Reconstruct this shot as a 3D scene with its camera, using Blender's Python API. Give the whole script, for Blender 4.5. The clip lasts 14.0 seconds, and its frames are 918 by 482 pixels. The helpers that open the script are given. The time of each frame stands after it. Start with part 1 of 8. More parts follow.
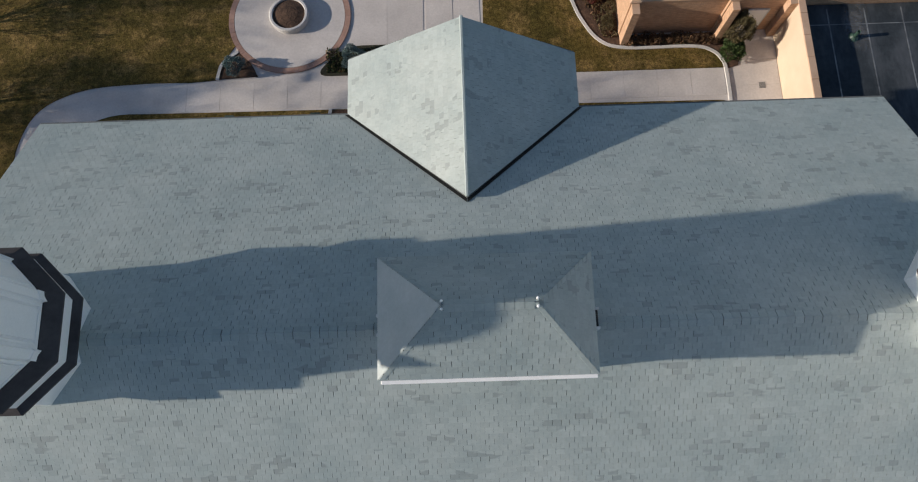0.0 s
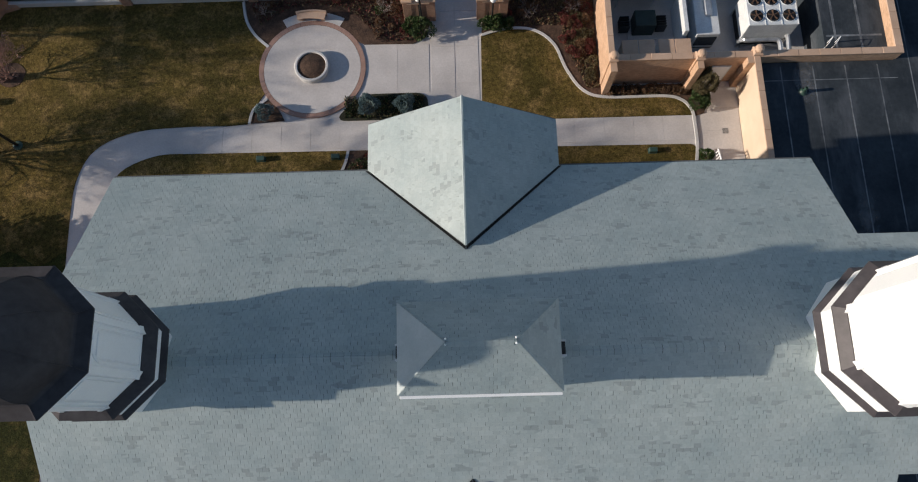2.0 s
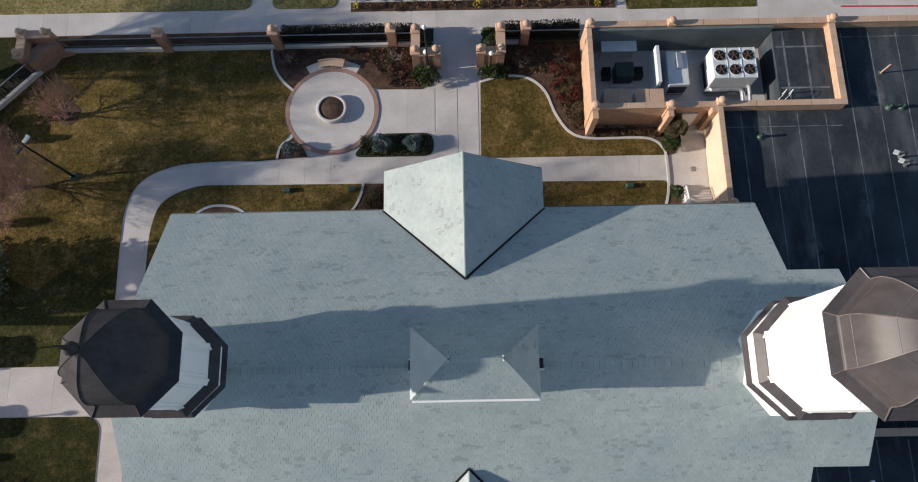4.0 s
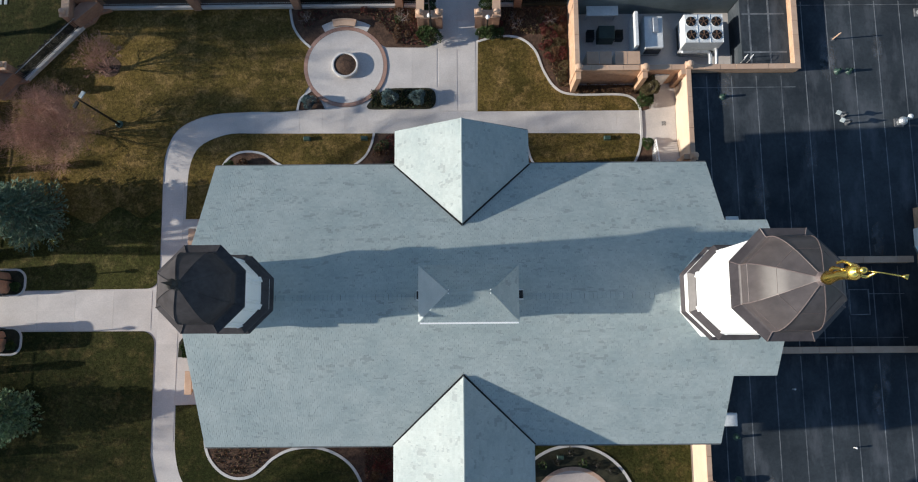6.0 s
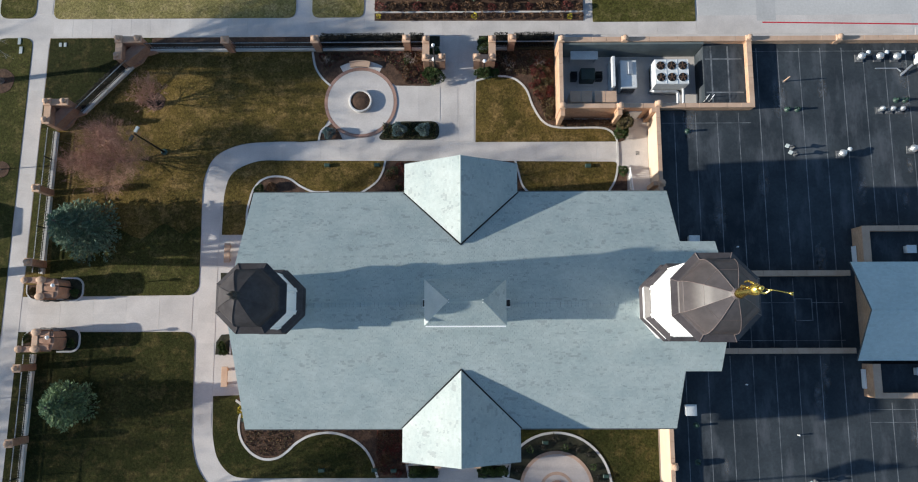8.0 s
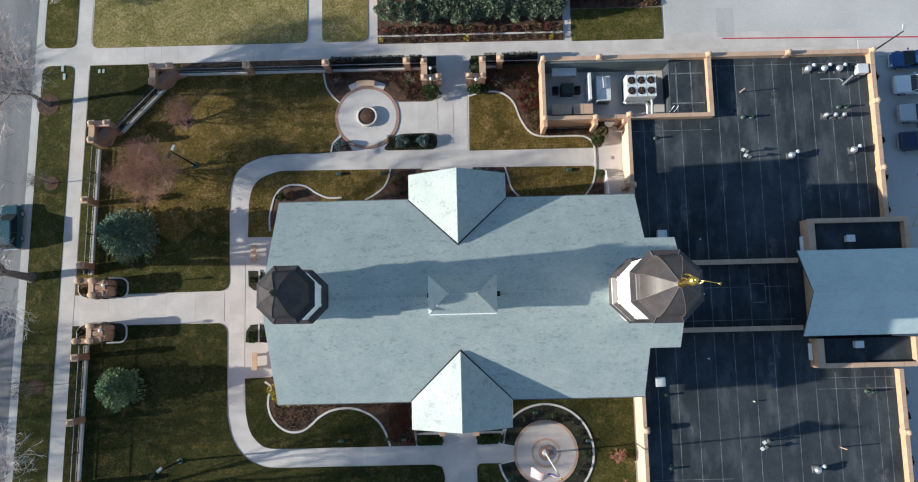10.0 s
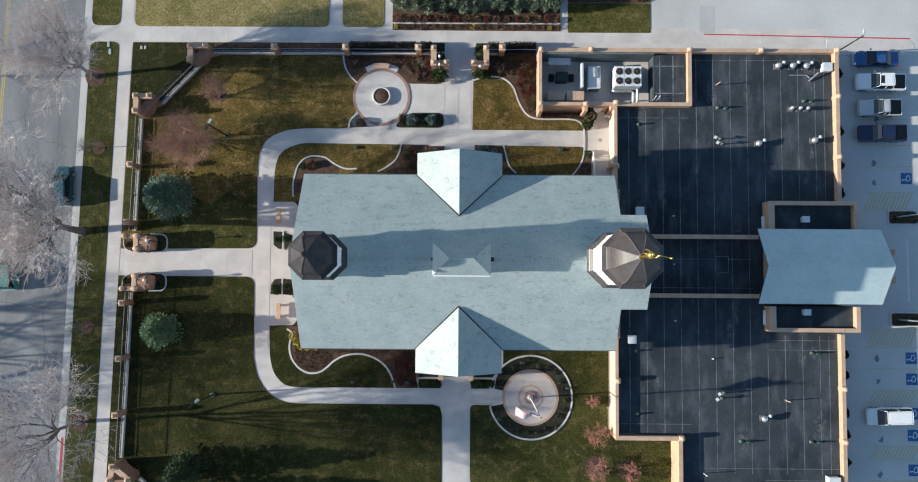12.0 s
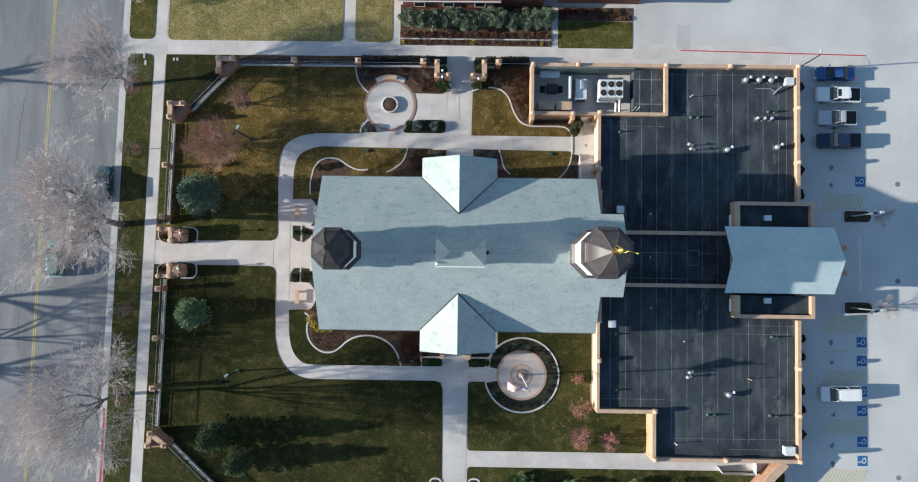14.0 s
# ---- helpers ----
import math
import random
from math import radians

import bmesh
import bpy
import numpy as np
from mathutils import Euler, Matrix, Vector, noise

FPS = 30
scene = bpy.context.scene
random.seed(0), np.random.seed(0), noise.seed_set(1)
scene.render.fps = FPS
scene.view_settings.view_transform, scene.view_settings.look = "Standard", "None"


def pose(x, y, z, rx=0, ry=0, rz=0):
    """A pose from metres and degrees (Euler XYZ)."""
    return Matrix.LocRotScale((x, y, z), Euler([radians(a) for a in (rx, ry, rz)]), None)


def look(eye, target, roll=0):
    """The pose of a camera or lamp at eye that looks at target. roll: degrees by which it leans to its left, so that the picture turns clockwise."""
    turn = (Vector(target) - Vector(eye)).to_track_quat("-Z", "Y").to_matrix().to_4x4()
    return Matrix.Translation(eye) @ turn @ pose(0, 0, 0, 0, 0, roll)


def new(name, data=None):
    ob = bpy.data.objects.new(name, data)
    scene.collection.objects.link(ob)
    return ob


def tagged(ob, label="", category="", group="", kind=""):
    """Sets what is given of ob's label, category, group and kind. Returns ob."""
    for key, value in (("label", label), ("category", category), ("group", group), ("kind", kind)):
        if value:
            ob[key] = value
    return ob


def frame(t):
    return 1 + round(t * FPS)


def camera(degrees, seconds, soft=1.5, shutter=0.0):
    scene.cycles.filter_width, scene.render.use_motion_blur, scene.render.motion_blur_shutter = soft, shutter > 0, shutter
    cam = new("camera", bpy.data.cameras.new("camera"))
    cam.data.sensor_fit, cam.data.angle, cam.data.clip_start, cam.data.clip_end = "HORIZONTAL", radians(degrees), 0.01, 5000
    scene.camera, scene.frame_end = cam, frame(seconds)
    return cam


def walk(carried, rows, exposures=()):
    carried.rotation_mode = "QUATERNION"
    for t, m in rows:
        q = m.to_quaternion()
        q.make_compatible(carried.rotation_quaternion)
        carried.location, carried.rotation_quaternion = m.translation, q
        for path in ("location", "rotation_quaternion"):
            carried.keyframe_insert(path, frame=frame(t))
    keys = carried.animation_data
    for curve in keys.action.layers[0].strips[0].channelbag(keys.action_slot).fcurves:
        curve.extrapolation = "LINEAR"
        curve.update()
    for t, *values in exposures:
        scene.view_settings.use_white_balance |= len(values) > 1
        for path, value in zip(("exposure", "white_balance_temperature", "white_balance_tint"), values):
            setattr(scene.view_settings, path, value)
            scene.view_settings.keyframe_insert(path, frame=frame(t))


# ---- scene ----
cam = camera(66.5, 14.0, soft=1.1)
PATH = [
    (0, (-0.276, -1.394, 34.408), (-0.279, -0.902, 32.469), -2.2),
    (0.5, (-0.244, -1.347, 35.784), (-0.251, -0.857, 33.845), -2.6),
    (1, (-0.217, -1.283, 37.23), (-0.225, -0.793, 35.291), -2.6),
    (1.5, (-0.22, -1.198, 38.622), (-0.225, -0.709, 36.682), -2.3),
    (2, (-0.159, -1.124, 40.133), (-0.167, -0.639, 38.193), -2.5),
    (2.5, (-0.113, -1.099, 41.638), (-0.123, -0.614, 39.698), -2.7),
    (3, (-0.1, -1.124, 43.05), (-0.112, -0.635, 41.11), -2.5),
    (4.9, (-0.11, -1.16, 49.86), (-0.115, -0.676, 47.919), -1.6),
    (5.3, (-0.11, -1.17, 51.38), (-0.115, -0.744, 49.426), -1.2),
    (5.5, (-0.095, -1.169, 52.124), (-0.099, -0.806, 50.157), -1.3),
    (5.7, (-0.06, -1.1, 52.99), (-0.065, -0.803, 51.012), -1.6),
    (6, (-0.075, -1.015, 54.164), (-0.081, -0.755, 52.181), -1.8),
    (6.5, (-0.012, -0.969, 56.286), (-0.022, -0.71, 54.303), -2.4),
    (7, (-0.018, -0.962, 58.421), (-0.025, -0.702, 56.438), -2.0),
    (7.5, (0.067, -1.002, 60.378), (0.056, -0.738, 58.396), -2.4),
    (8, (0.197, -1.078, 62.552), (0.184, -0.811, 60.57), -3.0),
    (9.1, (0.34, -1.0, 67.3), (0.328, -0.735, 65.318), -3.9),
    (10.3, (0.46, -0.98, 72.69), (0.448, -0.773, 70.701), -4.7),
    (10.5, (0.47, -0.991, 73.608), (0.454, -0.795, 71.618), -4.6),
    (11, (0.515, -0.801, 75.921), (0.497, -0.639, 73.928), -6.1),
    (11.5, (0.61, -0.819, 78.289), (0.591, -0.684, 76.293), -7.9),
    (12, (0.672, -0.746, 80.611), (0.652, -0.639, 78.614), -10.2),
    (12.5, (0.697, -0.648, 83.068), (0.678, -0.568, 81.07), -13.6),
    (13, (0.859, -0.618, 85.483), (0.837, -0.544, 83.485), -16.4),
    (13.5, (0.83, -0.508, 87.77), (0.809, -0.435, 85.771), -15.3),
    (14, (0.847, -0.6, 90.075), (0.826, -0.524, 88.077), -14.7),
]
walk(cam, [(t, look(eye, target, roll)) for t, eye, target, roll in PATH], [(0.0, 0.0, 6950, 11), (1.5, -0.03, 6870, 11), (3.0, 0.08, 6780, 11), (5.5, 0.3, 6600, 8), (6.5, 0.4, 6450, 7), (8.0, 0.48, 6450, 6), (11.0, 0.63, 6440, 4), (14.0, 0.64, 6410, 4)])

# ---- light ----
SUN_AZ, SUN_EL = radians(184.2), radians(17.3)
world = bpy.data.worlds.new("sky")
scene.world = world
world.use_nodes = True
wn = world.node_tree.nodes
sky = wn.new("ShaderNodeTexSky")
sky.sky_type, sky.sun_disc, sky.sun_elevation = "NISHITA", False, SUN_EL
sky.sun_rotation = radians(90) - SUN_AZ
sky.air_density, sky.dust_density, sky.ozone_density = 1.0, 0.3, 2.3
wn["Background"].inputs["Strength"].default_value = 0.124
world.node_tree.links.new(sky.outputs["Color"], wn["Background"].inputs["Color"])
sun = new("sun", bpy.data.lights.new("sun", "SUN"))
sun.data.energy, sun.data.angle, sun.data.color = 5.35, radians(0.6), (1.0, 0.92, 0.82)
TO_SUN = Vector((math.cos(SUN_EL) * math.cos(SUN_AZ), math.cos(SUN_EL) * math.sin(SUN_AZ), math.sin(SUN_EL)))
sun.matrix_world = look((0, 0, 60), tuple(Vector((0, 0, 60)) - TO_SUN))


# ---- materials ----
def mat(name, c1, c2, scale=1.5, rough=0.85, metal=0.0, bump=0.0, fine=30.0, grain=0.25, vary=0.0, island=False, stretch=None, coat=0.0, odd=0.0):
    """Two-scale procedural surface: large patches between c1 and c2, fine grain, optional variation from piece to piece."""
    m = bpy.data.materials.new(name)
    m.use_nodes = True
    nt = m.node_tree
    n, link = nt.nodes, nt.links.new
    bsdf = n["Principled BSDF"]
    geo = n.new("ShaderNodeNewGeometry")
    src = geo.outputs["Position"]
    if stretch:
        mp = n.new("ShaderNodeMapping")
        mp.inputs["Scale"].default_value = stretch
        link(src, mp.inputs["Vector"])
        src = mp.outputs["Vector"]
    big = n.new("ShaderNodeTexNoise")
    big.inputs["Scale"].default_value, big.inputs["Detail"].default_value, big.inputs["Roughness"].default_value = scale, 5.0, 0.6
    link(src, big.inputs["Vector"])
    ramp = n.new("ShaderNodeValToRGB")
    ramp.color_ramp.elements[0].position, ramp.color_ramp.elements[1].position = 0.32, 0.68
    ramp.color_ramp.elements[0].color, ramp.color_ramp.elements[1].color = (*c1, 1), (*c2, 1)
    link(big.outputs["Fac"], ramp.inputs["Fac"])
    small = n.new("ShaderNodeTexNoise")
    small.inputs["Scale"].default_value, small.inputs["Detail"].default_value, small.inputs["Roughness"].default_value = fine, 3.0, 0.65
    link(src, small.inputs["Vector"])
    rng = n.new("ShaderNodeMapRange")
    rng.inputs["To Min"].default_value, rng.inputs["To Max"].default_value = 1 - grain * 1.6, 1 + grain * 1.6
    link(small.outputs["Fac"], rng.inputs["Value"])
    fac = rng.outputs["Result"]
    if vary:
        if island:
            rnd = geo.outputs["Random Per Island"]
        else:
            rnd = n.new("ShaderNodeObjectInfo").outputs["Random"]
        vr = n.new("ShaderNodeMapRange")
        vr.inputs["To Min"].default_value, vr.inputs["To Max"].default_value = 1 - vary, 1 + vary
        link(rnd, vr.inputs["Value"])
        mul = n.new("ShaderNodeMath")
        mul.operation = "MULTIPLY"
        link(fac, mul.inputs[0])
        link(vr.outputs["Result"], mul.inputs[1])
        fac = mul.outputs["Value"]
        if odd:
            # a few weathered pieces, and worn clusters of them
            worn = n.new("ShaderNodeTexNoise")
            worn.inputs["Scale"].default_value, worn.inputs["Detail"].default_value = 1.1, 3.0
            wide = n.new("ShaderNodeVectorMath")
            wide.operation = "MULTIPLY"
            wide.inputs[1].default_value = (0.55, 1.7, 1.7)
            link(geo.outputs["Position"], wide.inputs[0])
            link(wide.outputs["Vector"], worn.inputs["Vector"])
            add = n.new("ShaderNodeMath")
            add.operation = "MULTIPLY_ADD"
            link(rnd, add.inputs[0])
            add.inputs[1].default_value = 0.45
            link(worn.outputs["Fac"], add.inputs[2])
            step = n.new("ShaderNodeMapRange")
            step.inputs["From Min"].default_value, step.inputs["From Max"].default_value = 0.945, 0.985
            step.inputs["To Min"].default_value, step.inputs["To Max"].default_value = 1.0, 1 - odd
            link(add.outputs["Value"], step.inputs["Value"])
            m2 = n.new("ShaderNodeMath")
            m2.operation = "MULTIPLY"
            link(fac, m2.inputs[0])
            link(step.outputs["Result"], m2.inputs[1])
            fac = m2.outputs["Value"]
    vm = n.new("ShaderNodeVectorMath")
    vm.operation = "SCALE"
    link(ramp.outputs["Color"], vm.inputs[0])
    link(fac, vm.inputs["Scale"])
    link(vm.outputs["Vector"], bsdf.inputs["Base Color"])
    bsdf.inputs["Roughness"].default_value, bsdf.inputs["Metallic"].default_value = rough, metal
    bsdf.inputs["Coat Weight"].default_value = coat
    if bump:
        b = n.new("ShaderNodeBump")
        b.inputs["Strength"].default_value, b.inputs["Distance"].default_value = 0.7, bump
        link(small.outputs["Fac"], b.inputs["Height"])
        link(b.outputs["Normal"], bsdf.inputs["Normal"])
    return m


def turf(name, dark, mid, dry, amount=0.5):
    """Winter grass: broad worn areas, mottled dry tufts, blade grain and low relief."""
    m = bpy.data.materials.new(name)
    m.use_nodes = True
    n, link = m.node_tree.nodes, m.node_tree.links.new
    bsdf = n["Principled BSDF"]
    src = n.new("ShaderNodeNewGeometry").outputs["Position"]

    def noise(scale, detail, rough):
        t = n.new("ShaderNodeTexNoise")
        t.inputs["Scale"].default_value, t.inputs["Detail"].default_value, t.inputs["Roughness"].default_value = scale, detail, rough
        link(src, t.inputs["Vector"])
        return t.outputs["Fac"]

    def ramp(fac, lo, hi, c1, c2):
        r = n.new("ShaderNodeValToRGB")
        r.color_ramp.elements[0].position, r.color_ramp.elements[1].position = lo, hi
        r.color_ramp.elements[0].color, r.color_ramp.elements[1].color = (*c1, 1), (*c2, 1)
        link(fac, r.inputs["Fac"])
        return r.outputs["Color"]

    def mix(kind, fac, a, b):
        x = n.new("ShaderNodeMix")
        x.data_type, x.blend_type = "RGBA", kind
        if isinstance(fac, float):
            x.inputs[0].default_value = fac
        else:
            link(fac, x.inputs[0])
        link(a, x.inputs[6])
        link(b, x.inputs[7])
        return x.outputs[2]

    broad = ramp(noise(0.16, 3.0, 0.5), 0.35, 0.65, dark, mid)
    dryness = ramp(noise(0.75, 6.0, 0.72), 0.62 - 0.25 * amount, 0.80 - 0.2 * amount, (0, 0, 0), (1, 1, 1))
    straw = ramp(noise(5.0, 2.0, 0.5), 0.3, 0.7, tuple(c * 0.7 for c in dry), dry)
    col = mix("MIX", dryness, broad, straw)
    tufts = noise(4.2, 4.0, 0.75)
    col = mix("MULTIPLY", 1.0, col, ramp(tufts, 0.28, 0.72, (0.38, 0.38, 0.36), (1.58, 1.58, 1.58)))
    blades = noise(15.0, 3.0, 0.65)
    col = mix("MULTIPLY", 1.0, col, ramp(blades, 0.25, 0.75, (0.3, 0.3, 0.3), (1.72, 1.72, 1.7)))
    link(col, bsdf.inputs["Base Color"])
    bsdf.inputs["Roughness"].default_value = 1.0
    bsdf.inputs["Specular IOR Level"].default_value = 0.15
    b = n.new("ShaderNodeBump")
    b.inputs["Strength"].default_value, b.inputs["Distance"].default_value = 0.7, 0.07
    link(noise(7.0, 5.0, 0.75), b.inputs["Height"])
    link(b.outputs["Normal"], bsdf.inputs["Normal"])
    return m


M = {}
M["slate"] = mat("slate", (0.294, 0.351, 0.355), (0.373, 0.421, 0.416), 0.5, 0.6, 0, 0.002, 10, 0.08, 0.06, True, odd=0.24)
M["slate_blue"] = mat("blue_slate", (0.40, 0.495, 0.52), (0.47, 0.565, 0.585), 0.35, 0.6, 0, 0.003, 10, 0.08, 0.05, True, odd=0.12)
M["slate_piece"] = mat("slate_piece", (0.280, 0.340, 0.348), (0.350, 0.402, 0.402), 0.8, 0.6, 0, 0.003, 10, 0.10, 0.07)
M["underlay"] = mat("underlay", (0.095, 0.107, 0.113), (0.14, 0.152, 0.156), 2, 0.9)
M["white"] = mat("white_paint", (0.84, 0.85, 0.86), (0.89, 0.89, 0.89), 0.7, 0.35, 0, 0.001, 20, 0.05)
M["copper"] = mat("brown_copper", (0.056, 0.049, 0.052), (0.086, 0.075, 0.078), 0.9, 0.42, 0.0, 0.002, 4, 0.22, stretch=(1.0, 1.0, 0.35))
M["black_copper"] = mat("black_copper", (0.048, 0.044, 0.047), (0.074, 0.069, 0.073), 0.9, 0.6, 0.0, 0.001, 4, 0.2)
for key, gloss in (("copper", 0.28), ("black_copper", 0.06)):
    M[key].node_tree.nodes["Principled BSDF"].inputs["Specular IOR Level"].default_value = gloss
M["copper_seam"] = mat("worn_copper_seam", (0.105, 0.082, 0.082), (0.16, 0.125, 0.122), 2.0, 0.5, 0.0, 0, 8, 0.2)
M["gold"] = mat("gold_leaf", (0.80, 0.55, 0.12), (0.92, 0.68, 0.20), 3, 0.25, 1.0, 0.002, 12, 0.08)
M["concrete"] = mat("concrete", (0.472, 0.441, 0.425), (0.60, 0.562, 0.54), 0.35, 0.9, 0, 0.002, 9, 0.12)
M["panel"] = mat("concrete_panel", (0.472, 0.441, 0.425), (0.60, 0.562, 0.54), 0.45, 0.9, 0, 0.002, 9, 0.12, 0.035)
M["kerb"] = mat("kerb_concrete", (0.48, 0.47, 0.46), (0.60, 0.585, 0.575), 0.8, 0.9, 0, 0.002, 14, 0.15)
M["lot"] = mat("parking_concrete", (0.44, 0.435, 0.43), (0.56, 0.55, 0.535), 0.10, 0.9, 0, 0.002, 5, 0.12)
M["lot_patch"] = mat("patched_concrete", (0.38, 0.378, 0.378), (0.48, 0.475, 0.47), 0.3, 0.9, 0, 0.002, 5, 0.12)
M["asphalt"] = mat("worn_asphalt", (0.145, 0.148, 0.157), (0.235, 0.237, 0.247), 0.22, 0.9, 0, 0.003, 6, 0.16, stretch=(1.6, 0.35, 1))
M["turf_dry"] = turf("dormant_turf", (0.054, 0.045, 0.0122), (0.132, 0.092, 0.0265), (0.25, 0.165, 0.065), 0.57)
M["turf"] = turf("winter_turf", (0.037, 0.042, 0.009), (0.078, 0.075, 0.021), (0.18, 0.148, 0.062), 0.55)
M["turf_lush"] = turf("lush_turf", (0.026, 0.031, 0.0075), (0.060, 0.060, 0.0175), (0.145, 0.118, 0.048), 0.5)
# green turf darkened: holds the shade cast over the north-west corner
M["turf_corner_shade"] = turf("corner_shade_turf", (0.014, 0.0185, 0.0052), (0.034, 0.036, 0.0115), (0.080, 0.065, 0.026), 0.44)
# greener turf, with the shade over the south lawns mixed into its colour
M["turf_shaded"] = turf("shaded_green_turf", (0.017, 0.022, 0.0055), (0.044, 0.044, 0.0135), (0.108, 0.083, 0.032), 0.48)
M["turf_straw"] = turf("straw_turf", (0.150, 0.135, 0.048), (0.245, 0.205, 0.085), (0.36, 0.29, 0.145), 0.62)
# dark planting; along the iron fence this colour also stands for shade
M["mulch_dark"] = mat("dark_cover_and_shade", (0.012, 0.015, 0.008), (0.04, 0.038, 0.022), 2.2, 1.0, 0, 0.03, 16, 0.5)
M["dark_hedge"] = mat("dark_leafless_hedge", (0.012, 0.013, 0.010), (0.035, 0.032, 0.024), 2, 0.9, 0, 0, 9, 0.3, 0.4, True)
M["earth"] = mat("earth", (0.10, 0.08, 0.05), (0.16, 0.13, 0.08), 0.05, 1.0, 0, 0.02, 3, 0.3)
M["mulch"] = mat("bark_mulch", (0.042, 0.024, 0.016), (0.112, 0.064, 0.042), 1.9, 1.0, 0, 0.05, 9, 0.6)
M["membrane"] = mat("black_membrane", (0.026, 0.033, 0.041), (0.059, 0.071, 0.082), 0.2, 0.85, 0, 0.003, 5, 0.22)
M["membrane"].node_tree.nodes["Principled BSDF"].inputs["Specular IOR Level"].default_value = 0.06
mt = M["membrane"].node_tree
dust = mt.nodes.new("ShaderNodeTexNoise")
dust.inputs["Scale"].default_value, dust.inputs["Detail"].default_value, dust.inputs["Roughness"].default_value = 0.5, 7.0, 0.65
dmap = mt.nodes.new("ShaderNodeMapping")
dmap.inputs["Scale"].default_value = (1.3, 0.45, 1.0)
mt.links.new(mt.nodes["Geometry"].outputs["Position"], dmap.inputs["Vector"])
mt.links.new(dmap.outputs["Vector"], dust.inputs["Vector"])
dfac = mt.nodes.new("ShaderNodeMapRange")
dfac.inputs["From Min"].default_value, dfac.inputs["From Max"].default_value, dfac.inputs["To Max"].default_value = 0.5, 0.84, 0.7
mt.links.new(dust.outputs["Fac"], dfac.inputs["Value"])
dmix = mt.nodes.new("ShaderNodeMix")
dmix.data_type = "RGBA"
mt.links.new(dfac.outputs["Result"], dmix.inputs[0])
mt.links.new(mt.nodes["Principled BSDF"].inputs["Base Color"].links[0].from_socket, dmix.inputs[6])
dmix.inputs[7].default_value = (0.15, 0.16, 0.18, 1)
mt.links.new(dmix.outputs[2], mt.nodes["Principled BSDF"].inputs["Base Color"])
M["seam"] = mat("membrane_seam", (0.045, 0.053, 0.063), (0.21, 0.225, 0.24), 0.8, 0.6, 0, 0, 5, 0.4)
M["kerb_flashing"] = mat("pale_flashing", (0.05, 0.055, 0.065), (0.14, 0.145, 0.155), 2.2, 0.8, 0, 0, 12, 0.4)


def dust_film(name, tone):
    """A thin film of dried dust: thickest in the middle, broken up, fading out towards its rim."""
    m = bpy.data.materials.new(name)
    m.use_nodes = True
    n, link = m.node_tree.nodes, m.node_tree.links.new
    bsdf = n["Principled BSDF"]
    bsdf.inputs["Base Color"].default_value, bsdf.inputs["Roughness"].default_value = (*tone, 1), 0.9
    at = n.new("ShaderNodeTexCoord").outputs["Object"]
    fall = n.new("ShaderNodeTexGradient")
    fall.gradient_type = "SPHERICAL"
    link(at, fall.inputs["Vector"])
    cloud = n.new("ShaderNodeTexNoise")
    cloud.inputs["Scale"].default_value, cloud.inputs["Detail"].default_value, cloud.inputs["Roughness"].default_value = 1.8, 6.0, 0.7
    link(n.new("ShaderNodeNewGeometry").outputs["Position"], cloud.inputs["Vector"])
    rise = n.new("ShaderNodeMapRange")
    rise.inputs["From Min"].default_value, rise.inputs["From Max"].default_value = 0.4, 0.68
    link(cloud.outputs["Fac"], rise.inputs["Value"])
    mul = n.new("ShaderNodeMath")
    mul.operation, mul.use_clamp = "MULTIPLY", True
    link(fall.outputs["Fac"], mul.inputs[0])
    link(rise.outputs["Result"], mul.inputs[1])
    link(mul.outputs["Value"], bsdf.inputs["Alpha"])
    return m


M["stain"] = dust_film("pale_dust", (0.15, 0.16, 0.175))


